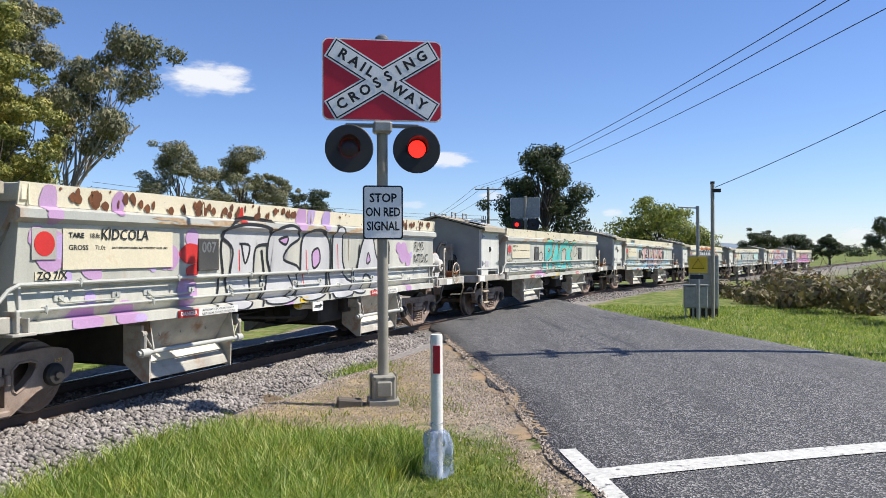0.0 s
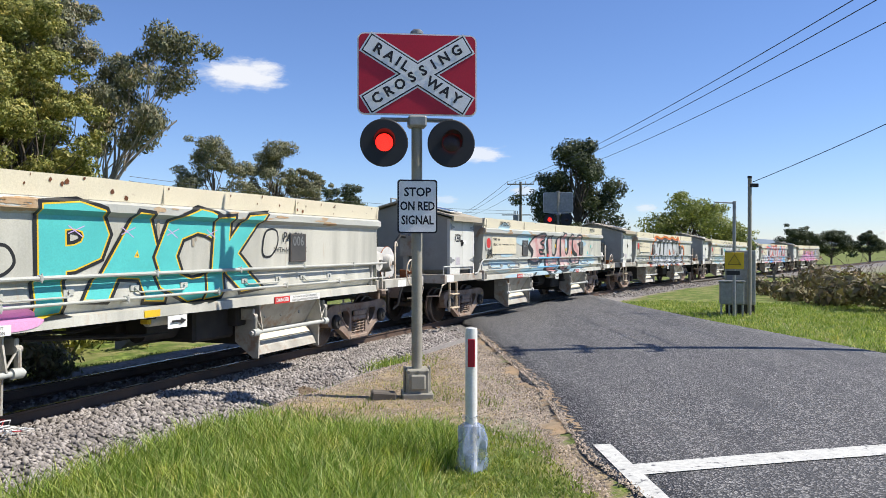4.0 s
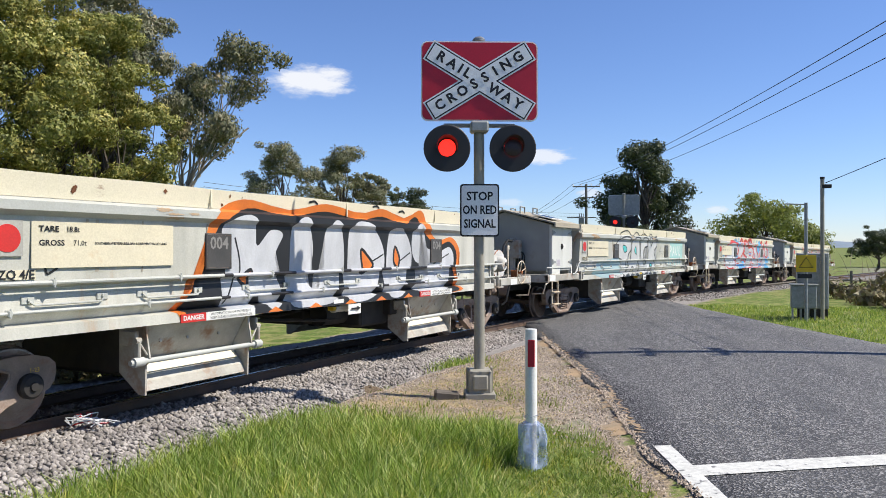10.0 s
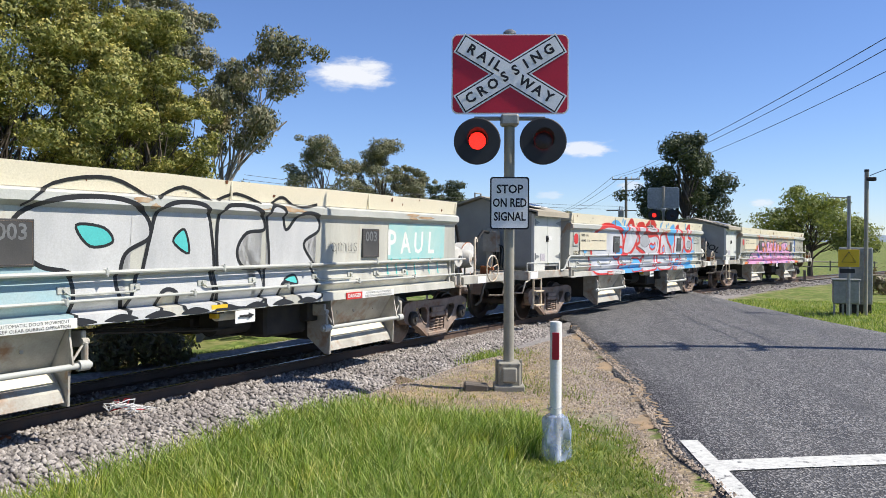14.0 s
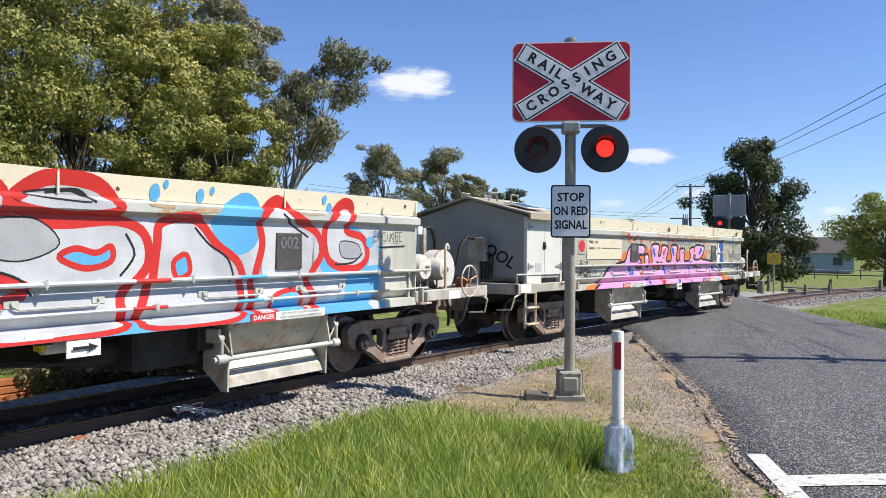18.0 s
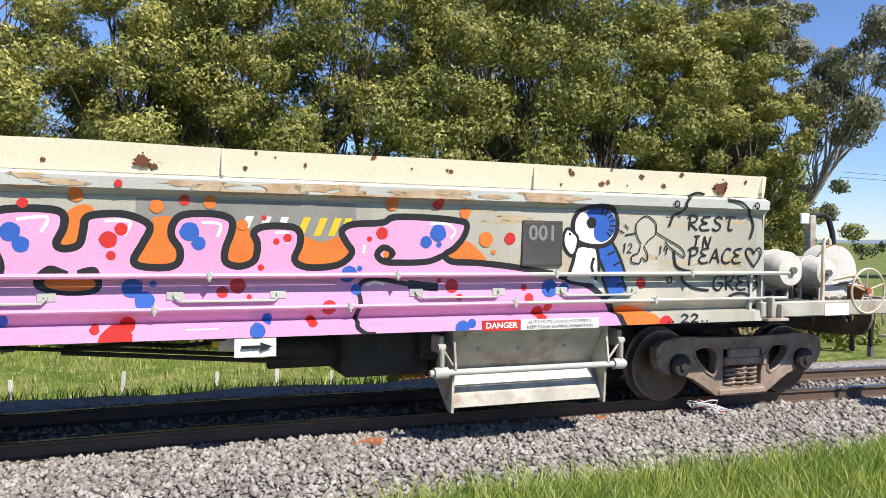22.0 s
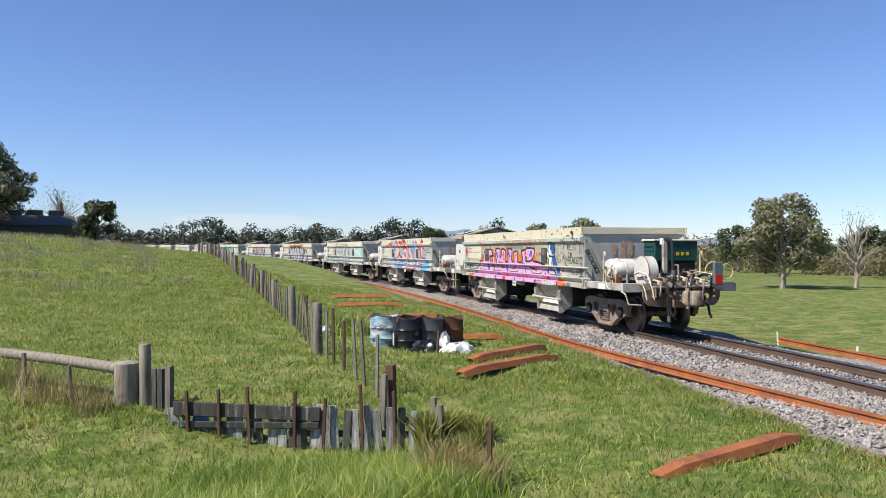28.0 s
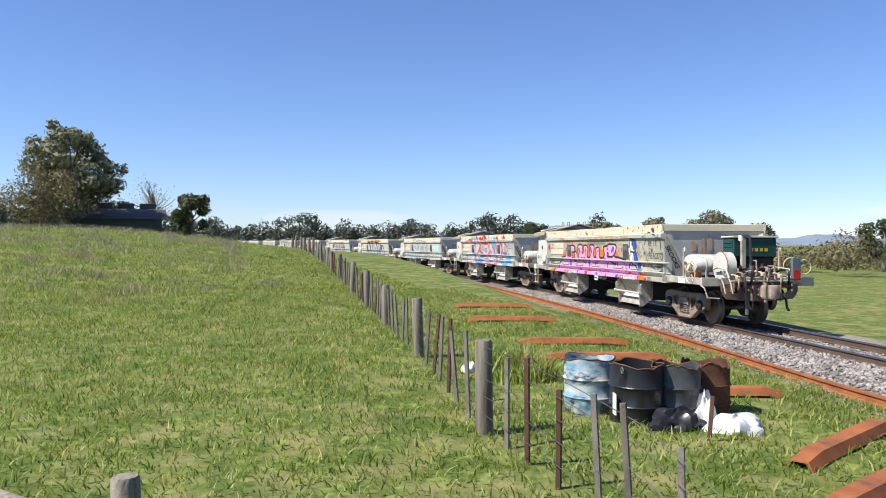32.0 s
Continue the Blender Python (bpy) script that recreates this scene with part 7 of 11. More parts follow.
    for h in ([(3.3, 1.95), (3.8, 2.18), (4.4, 2.24), (4.6, 2.1), (4.2, 1.98), (4.55, 1.9), (4.5, 1.78), (4.1, 1.78), (4.25, 1.66), (4.6, 1.66), (4.6, 1.5), (4.0, 1.42), (3.5, 1.5), (3.6, 1.75)],
              [(4.85, 2.1), (5.2, 2.16), (5.3, 1.7), (5.5, 1.62), (5.7, 1.75), (5.75, 2.1), (6.1, 2.15), (6.1, 1.5), (5.9, 1.2), (5.3, 1.1), (4.9, 1.3), (4.95, 1.7)],
              [(6.15, 2.15), (6.5, 2.26), (6.6, 1.75), (6.8, 1.65), (6.95, 1.8), (6.95, 2.2), (7.3, 2.2), (7.35, 1.5), (7.1, 1.2), (6.5, 1.15), (6.25, 1.4)],
              [(7.45, 2.1), (7.9, 2.26), (8.4, 2.15), (8.3, 1.98), (7.95, 1.98), (8.3, 1.85), (8.5, 1.6), (8.3, 1.35), (7.7, 1.3), (7.5, 1.5), (7.95, 1.6), (7.5, 1.78)]):
        p.ring([(w - 0.09, z - 0.06) for w, z in h], 0.09, M_ink, M_ink, "black_shadow")
        p.ring(h, 0.06, M_ink, mottle, "graffiti_letter")
    for w in (3.6, 4.9, 6.2, 7.4, 8.1):
        p.poly([(w, 0.98), (w + 0.25, 1.16), (w + 0.4, 1.16), (w + 0.2, 0.98)], M_ink, "black_shadow")
    for w, z, m in ((2.05, 1.78, M_teal), (3.3, 2.08, M_teal), (5.6, 1.9, M_yellow), (6.7, 1.8, M_yellow), (9.6, 1.9, M_teal), (9.2, 1.68, M_teal), (4.9, 1.62, M_red), (7.3, 1.7, M_orange)):
        p.dot(w, z, 0.06, m)
    p.text("JAPAN", 0.25, M_ink, 0.26, 1.69, 0.006, shear=0.25, name="sprayed_word", lift=0.011, turn=6)
    p.text("IKOOL", 0.15, M_ink, 1.0, 2.385, 0.003, name="sprayed_word", wide=1.6, lift=0.010)
    p.text("BOTHER", 0.13, M_ink, 9.3, 2.40, 0.003, name="sprayed_word", wide=1.2, lift=0.010)

    # 6: turquoise piece
    p = P[6]
    p.letters("PACK", 4.25, 1.68, 1.30, 0.88, [(M_ink, 0.11, (0, 0)), (M_yellow, 0.075, (0, 0)), (M_teal, 0.06, (0, 0))], 6, 8, 1.2)
    p.ring([(3.2, 1.62), (3.25, 1.82), (3.5, 1.86), (3.6, 1.7), (3.45, 1.58)], 0.035, M_ink, M_body)
    p.ring([(7.5, 1.75), (7.55, 2.05), (7.8, 2.08), (7.85, 1.9), (7.7, 1.72)], 0.03, M_ink, M_body)
    p.blob([(2.9, 1.1), (3.4, 1.3), (3.9, 1.22), (3.8, 1.02), (3.2, 1.0)], M_pink, "faded_pink_patch")
    p.text("PACK", 0.2, M_ink, 7.95, 1.98, 0.002, shear=0.2, name="sprayed_word", lift=0.010)
    p.text("WITH NO ATTACK", 0.10, M_ink, 7.75, 1.80, 0.001, name="sprayed_word", lift=0.010)
    for w in (4.2, 4.9, 5.6, 6.3):
        p.line([(w, 1.98), (w + 0.2, 2.06)], 0.012, M_lilac)
        p.line([(w, 2.06), (w + 0.18, 1.95)], 0.012, M_lilac)

    # 7: lilac bubbles, white and grey outlined letters
    p = P[7]
    mauve = mat("mauve_spray_paint", (0.47, 0.27, 0.47), (0.52, 0.34, 0.54), scale=2, rough=0.5, bump=0.03)
    for w, z, r, m in ((0.42, 1.88, 0.22, mauve), (0.25, 2.02, 0.12, mauve), (0.55, 1.92, 0.13, M_lilac), (0.72, 1.95, 0.13, M_red), (0.95, 1.72, 0.15, mauve), (1.02, 1.62, 0.08, mauve), (1.04, 1.78, 0.065, M_lilac), (0.92, 1.95, 0.05, mauve), (0.62, 1.60, 0.07, M_lilac), (1.85, 1.76, 0.11, mauve), (1.9, 1.68, 0.055, M_lilac), (2.2, 1.80, 0.16, mauve), (2.1, 1.72, 0.075, M_lilac), (2.6, 2.04, 0.13, mauve), (1.3, 2.36, 0.10, mauve), (0.35, 2.36, 0.11, mauve), (0.4, 2.24, 0.10, mauve), (0.9, 1.10, 0.22, mauve), (1.5, 1.12, 0.2, mauve), (1.7, 1.06, 0.1, M_lilac), (1.0, 1.36, 0.08, M_lilac), (2.6, 1.36, 0.2, mauve), (2.6, 1.46, 0.06, M_lilac), (9.3, 1.85, 0.22, mauve), (9.55, 1.7, 0.15, mauve), (9.05, 1.95, 0.12, mauve), (9.7, 1.8, 0.07, M_lilac), (5.2, 2.34, 0.16, mauve), (5.5, 2.40, 0.12, M_lilac), (6.0, 2.36, 0.14, M_lilac), (4.9, 1.06, 0.16, mauve), (8.3, 1.08, 0.2, M_lilac), (9.6, 1.06, 0.14, mauve)):
        p.dot(w, z, r, m)
    for h in ([(2.35, 1.85), (2.55, 1.98), (2.9, 1.88), (2.8, 1.75), (2.5, 1.72)], [(2.5, 1.66), (2.75, 1.72), (2.7, 1.55), (2.55, 1.52)], [(3.5, 2.3), (3.62, 2.42), (3.7, 2.2)], [(3.4, 2.1), (3.55, 2.0), (3.5, 1.9)]):
        p.blob(h, M_red, "red_patch")
    dull = mat("dull_silver_spray", (0.56, 0.56, 0.56), (0.44, 0.44, 0.45), scale=2.2, rough=0.5, bump=0.03, stretch=(1, 1, 0.3))
    for h in ([(3.2, 2.1), (3.6, 2.24), (4.3, 2.2), (4.35, 2.0), (4.0, 1.92), (3.95, 1.5), (3.9, 1.05), (3.5, 1.02), (3.4, 1.5), (3.45, 1.9)],
              [(4.4, 2.15), (4.9, 2.26), (5.2, 2.1), (4.9, 1.95), (4.75, 1.75), (5.2, 1.6), (5.2, 1.2), (4.8, 1.02), (4.3, 1.1), (4.4, 1.5), (4.3, 1.8)],
              [(5.3, 2.1), (5.7, 2.22), (6.1, 2.1), (6.2, 1.7), (6.1, 1.2), (5.7, 1.02), (5.3, 1.1), (5.25, 1.6)],
              [(6.3, 2.2), (6.6, 2.24), (6.65, 1.7), (6.9, 1.4), (7.1, 1.3), (7.0, 1.05), (6.4, 1.02), (6.3, 1.5)],
              [(7.1, 1.2), (7.3, 1.8), (7.5, 2.15), (7.8, 2.2), (8.0, 1.8), (8.3, 1.5), (8.35, 1.1), (8.0, 1.1), (7.85, 1.4), (7.6, 1.4), (7.5, 1.08)]):
        p.ring(h, 0.045, M_ink, dull, "graffiti_letter")
    for h in ([(5.6, 1.85), (5.8, 1.92), (5.85, 1.7), (5.65, 1.6)], [(7.65, 1.85), (7.75, 1.7), (7.6, 1.65)], [(4.6, 2.05), (4.85, 2.1), (4.8, 1.98)]):
        p.ring(h, 0.04, M_ink, mauve, "letter_hole")
    for a in ([(3.1, 1.05), (3.25, 1.5), (3.2, 2.0), (3.5, 2.3), (4.4, 2.3)], [(3.6, 1.98), (3.85, 1.95), (3.75, 1.7), (3.65, 1.98)], [(4.2, 1.0), (4.25, 1.4), (4.15, 1.9)], [(5.0, 1.5), (5.1, 1.3), (4.9, 1.15)], [(6.2, 1.0), (6.22, 1.6), (6.2, 2.1)], [(7.0, 1.0), (7.2, 1.4), (7.3, 2.0)], [(8.4, 1.4), (8.6, 1.9), (8.5, 2.1)]):
        p.line(a, 0.04, M_ink)
    for a in ([(3.6, 1.9), (3.62, 1.6)], [(5.4, 1.9), (5.45, 1.3)], [(6.45, 2.0), (6.5, 1.5)]):
        p.line(a, 0.025, M_red)
    p.text("FLYS", 0.26, M_ink, 9.85, 1.98, 0.001, name="sprayed_word", lift=0.010)
    p.text("NTD.C", 0.26, M_ink, 9.85, 1.72, 0.001, name="sprayed_word", lift=0.010)
    p.text("KIDCOLA", 0.17, M_ink, 1.05, 2.06, 0.001, name="sprayed_word", lift=0.012, shear=0.1)
    r2 = random.Random(77)
    for _ in range(90):
        w, e, q = r2.uniform(0.5, 5.0) if r2.random() < 0.7 else r2.uniform(8.5, 10.6), r2.uniform(0.25, 1.0), r2.uniform(-0.06, 0.025)
        p.blob([(w, 2.40 + q), (w + 0.06 * e, 2.43 + q), (w + 0.12 * e, 2.40 + q), (w + 0.1 * e, 2.36 + q), (w + 0.04 * e, 2.37 + q)], mat("rust_spot", RUST), "rust_patch")
    # spray that went over the rods
    for k, w0, w1, m in ((1, 2.3, 8.25, M_pink), (2, 1.5, 9.7, M_silver), (2, 3.2, 3.7, M_red), (2, 6.3, 6.7, M_red), (2, 7.6, 8.0, M_sky), (4, 3.0, 9.1, M_ink), (4, 3.15, 3.9, M_silver), (4, 4.35, 5.4, M_silver), (4, 5.65, 6.5, M_silver), (4, 6.8, 7.4, M_silver), (4, 8.0, 8.9, M_silver), (5, 4.0, 6.0, M_sky)):
        for z, yr, r in ((1.455, Y0 + 0.008, 0.0214), (1.19, Y0 - 0.035, 0.0174)):
            r += 0.0003 * (1 + (w1 - w0 < 1.2))
            part("rod_overspray", Geo().tube([(HF - w0, yr, z), (HF - w1, yr, z)], r, 8), m, P[k].host)
    # cabin tags
    for k, word in ((1, "IKOOL"), (5, "KERL")):
        host = next(o for o in WAGONS[k - 1].children if o.name.startswith("cabin"))
        ob = part("sprayed_word", words(word, 0.34, M_ink, 0.006, "CENTER", 0.2), M_ink, host, "black sprayed tag")
        if k == 1:
            ob.matrix_basis = pose(12.626, 0.55, 1.72, 90, 0, 90) @ pose(0, 0, 0, 0, 0, -25)
        else:
            ob.matrix_basis = pose(12.2, 1.310, 1.95, 90, 0, 180) @ Matrix.Diagonal((0.5, 0.7, 1, 1))


paint_all()


M_headstock = mat("headstock_rust_brown", (0.15, 0.105, 0.08), (0.26, 0.19, 0.15), scale=6, rough=0.8, stain=(0.36, 0.16, 0.07), stain_scale=4, stain_at=(0.55, 0.7), bump=0.25)
M_couple = mat("dusty_coupler_casting", (0.44, 0.37, 0.31), (0.30, 0.22, 0.17), scale=6, rough=0.85, stain=(0.26, 0.12, 0.06), stain_scale=5, stain_at=(0.5, 0.7), bump=0.3)


def smooth3(pts, n=4):
    """A rounded line through the points."""
    p = [pts[0]] + list(pts) + [pts[-1]]
    r = []
    for i in range(1, len(p) - 2):
        a, b, c, d = (np.array(q, float) for q in p[i - 1:i + 3])
        for j in range(n):
            t = j / n
            r.append(tuple(0.5 * (2 * b + (c - a) * t + (2 * a - 5 * b + 4 * c - d) * t * t + (3 * b - a - 3 * c + d) * t ** 3)))
    return r + [tuple(pts[-1])]


def hull_block(loop, z0, z1):
    """An upright block over a plan outline, its top and bottom edges drawn in."""
    n = len(loop)
    cx, cy = sum(a for a, _ in loop) / n, sum(b for _, b in loop) / n
    rows = ((z0, 0.88), (z0 + 0.04, 1.0), (z1 - 0.04, 1.0), (z1, 0.88))
    vs = [(cx + (a - cx) * k, cy + (b - cy) * k, z) for z, k in rows for a, b in loop]
    fs = [(i * n + j, i * n + (j + 1) % n, (i + 1) * n + (j + 1) % n, (i + 1) * n + j) for i in range(3) for j in range(n)]
    return vs, fs + [tuple(range(n - 1, -1, -1)), tuple(range(3 * n, 4 * n))]


def tail_gear():
    """What only the last wagon carries behind its hopper."""
    w = WAGONS[0]
    g = Geo().box((-0.80, -1.25, 1.62), (-0.25, -0.10, 2.10), 0.02)
    tb = part("toolbox", g, M_green, w, "dark green steel toolbox with a yellow lid")
    part("toolbox_lid", Geo().box((-0.84, -1.29, 2.10), (-0.21, -0.06, 2.15), 0.012), M_cpanel, tb, "ochre-edged lid", smooth=0)
    part("toolbox_stand", Geo().box((-0.76, -1.2, 1.08), (-0.68, -0.3, 1.62), 0.01).box((-0.4, -1.2, 1.08), (-0.32, -0.3, 1.62), 0.01).box((-0.76, -1.2, 1.56), (-0.32, -0.3, 1.62), 0.01), M_black, tb, smooth=0)
    part("toolbox_door", Geo().box((-0.76, -0.10, 1.86), (-0.30, -0.085, 2.06), 0.008), M_green, tb, smooth=0)
    part("door_bar", Geo().tube([(-0.72, -0.07, 1.98), (-0.35, -0.07, 1.98)], 0.014, 6), M_green, tb)
    for k in range(4):
        part("lettering_bar", Geo().box((-0.806, -0.62 - 0.13 * k, 1.76), (-0.801, -0.54 - 0.13 * k, 1.84)), M_yellow, tb)
    tl = part("tail_marker", Geo().box((-2.24, -1.0, 1.1), (-2.16, -0.78, 1.62), 0.015), mat("tail_marker_grey_blue", (0.10, 0.14, 0.17), (0.14, 0.18, 0.20)), w, "grey-blue tail marker with a red panel")
    part("red_panel", Geo().box((-2.25, -0.98, 1.12), (-2.235, -0.80, 1.34), 0.004), M_red, tl)
    hw = Geo().tube([(-2.0 , -0.9 + 0.2 * math.cos(k * 0.2618), 1.42 + 0.2 * math.sin(k * 0.2618)) for k in range(24)], 0.014, 6, closed=True)
    part("hand_wheel", hw, M_cast, w, "cream hand wheel")
    rng = random.Random(12)
    for k in range(9):
        y = rng.uniform(-0.8, 0.9)
        z = rng.uniform(1.12, 1.35)
        part("brake_pipe", Geo().tube([(-1.6, y, z), (-1.9, y + rng.uniform(-0.1, 0.1), z + 0.05), (-2.1, y + rng.uniform(-0.2, 0.2), z), (-2.25, y + rng.uniform(-0.2, 0.2), z - 0.2)], rng.uniform(0.014, 0.03), 6), rng.choice((M_steel, M_hose, M_cast, M_bogie)), w)
    part("tail_hose", Geo().tube([(-2.2, -0.4, 0.95), (-2.4, -0.42, 0.88), (-2.56, -0.42, 0.68), (-2.64, -0.40, 0.50), (-2.74, -0.38, 0.44)], 0.028, 8), M_hose, w, "black dangling brake hose")
    out = chaikin([(-0.78, 0.62), (0.78, 0.62), (0.95, 0.80), (0.95, 1.06), (-0.95, 1.06), (-0.95, 0.80)], 1)
    holes = [[(c + 0.09 * math.cos(k * 0.7854), 0.86 + 0.07 * math.sin(k * 0.7854)) for k in range(8)] for c in (-0.62, 0.62)]
    beam = pierced(out, holes, 0, 0.04)
    beam.v = [(-2.19 + b, a, c) for a, b, c in beam.v]
    part("headstock", beam, M_headstock, w, "dark rust-brown end beam with holes", smooth=0)
    for y in (-0.34, 0.34):
        part("draft_plate", Geo().box((-2.50, y - 0.02, 0.64), (-2.15, y + 0.02, 0.98), 0.008), M_headstock, w, smooth=0)
    knuckle = Geo().add(*hull_block(chaikin([(-2.44, -0.13), (-2.52, -0.21), (-2.70, -0.20), (-2.79, -0.09), (-2.76, 0.05), (-2.68, 0.07), (-2.71, 0.19), (-2.58, 0.21), (-2.44, 0.13)], 1), 0.70, 1.00))
    part("coupler_head", knuckle, M_couple, w, "pale dusty knuckle of the coupler", smooth=30)
    part("coupler_pin", Geo().cyl((-2.64, 0.12, 0.62), (-2.64, 0.12, 1.06), 0.032, 10), M_couple, w)
    # levers, cocks and looped pipes on the end
    for y, dz in ((0.98, 0), (0.80, 0.03)):
        part("uncoupling_lever", Geo().tube([(-1.95, y, 1.12 + dz), (-2.22, y, 1.14 + dz), (-2.30, y - 0.02, 1.02 + dz), (-2.36, y - 0.04, 0.80)], 0.016, 6), M_cast, w, "cream bent lever")
    for k, (y, z, dx, r, m) in enumerate(((0.62, 1.16, -2.42, 0.024, M_cast), (0.50, 1.22, -2.46, 0.02, M_bogie), (0.30, 1.30, -2.40, 0.028, M_hose), (0.05, 1.24, -2.50, 0.018, M_cast), (-0.15, 1.34, -2.36, 0.024, M_bogie), (-0.40, 1.20, -2.44, 0.02, M_cast), (-0.62, 1.28, -2.40, 0.03, M_hose))):
        part("brake_pipe", Geo().tube(smooth3([(-1.85, y, z), (-2.12, y + 0.03, z + 0.06), (dx, y + 0.05, z + 0.02), (dx - 0.03, y + 0.04, z - 0.16), (dx + 0.12, y - 0.02, z - 0.27)]), r, 6), m, w)
        part("angle_cock", Geo().box((dx - 0.05, y + 0.0, z - 0.05), (dx + 0.05, y + 0.10, z + 0.05), 0.02), m if m is not M_hose else M_steel, w)
    part("air_hose", Geo().tube(smooth3([(-2.30, 0.55, 1.20), (-2.52, 0.58, 1.16), (-2.62, 0.58, 0.95), (-2.60, 0.57, 0.62), (-2.62, 0.56, 0.46)]), 0.03, 8), M_hose, w, "black hanging air hose")
    part("hose_end", Geo().cyl((-2.62, 0.56, 0.34), (-2.62, 0.56, 0.47), 0.04, 8), M_steel, w)
    part("end_tray", Geo().box((-2.32, -0.75, 1.06), (-2.14, 0.75, 1.10), 0.008), M_sill, w, smooth=0)
    for y in (-0.72, 0.72):
        part("gusset_plate", Geo().box((-2.36, y - 0.012, 0.84), (-2.14, y + 0.012, 1.06), 0.004), M_headstock, w, smooth=0)
    part("rear_coupler_block", Geo().box((-2.46, -0.13, 0.72), (-2.36, 0.13, 0.96), 0.03), mat("rusty_coupler", (0.34, 0.25, 0.20), (0.22, 0.13, 0.09), scale=7, rough=0.8, stain=(0.5, 0.45, 0.4), stain_scale=6, bump=0.3), w, "rust-brown coupler head", smooth=0)
    for y, z in ((0.12, 1.42), (-0.16, 1.48)):
        part("tail_post", Geo().box((-2.10, y - 0.05, 1.10), (-2.02, y + 0.05, z), 0.01), M_black, w, "dark steel upright post", smooth=0)
    for y, z in ((0.45, 1.36), (-0.45, 1.42), (0.0, 1.55)):
        part("pipe_bracket", Geo().tube([(-1.75, y, 1.12), (-1.78, y, z), (-2.12, y + 0.05, z), (-2.2, y + 0.08, z - 0.35)], 0.022, 6), M_bogie, w)
    part("valve_box", Geo().box((-2.0, 0.30, 1.12), (-1.72, 0.52, 1.34), 0.03), M_steel, w, smooth=0)
    part("side_hand_wheel", Geo().tube([(-2.02 + 0.0 * k, -1.22 + 0.17 * math.cos(k * 0.3927), 1.40 + 0.17 * math.sin(k * 0.3927)) for k in range(16)], 0.013, 6, closed=True), M_cast, w, "cream hand wheel")
    part("chain", Geo().tube([(-2.5, 0.35, 0.9), (-2.52, 0.36, 0.6), (-2.5, 0.35, 0.4)], 0.012, 5), M_black, w)


tail_gear()

# ---- crossing signal ----
def rounded(w, h, r, n=5):
    pts = []
    for cx, cz, a0 in ((w / 2 - r, h / 2 - r, 0), (-w / 2 + r, h / 2 - r, 90), (-w / 2 + r, -h / 2 + r, 180), (w / 2 - r, -h / 2 + r, 270)):
        for k in range(n + 1):
            a = radians(a0 + 90 * k / n)
            pts.append((cx + r * math.cos(a), cz + r * math.sin(a)))
    return pts


def flat_text(body, size, material, parent, x, y, z, turn=0.0, bold=0.0, name="lettering", wide=1.0):
    """Letters standing up, read from -y, turned in their plane by turn degrees."""
    ob = part(name, words(body, size, material, bold, wide=wide), material, parent, "lettering")
    ob.matrix_basis = pose(x, y, z) @ pose(0, 0, 0, 90, 0, 0) @ pose(0, 0, 0, 0, 0, turn)
    return ob


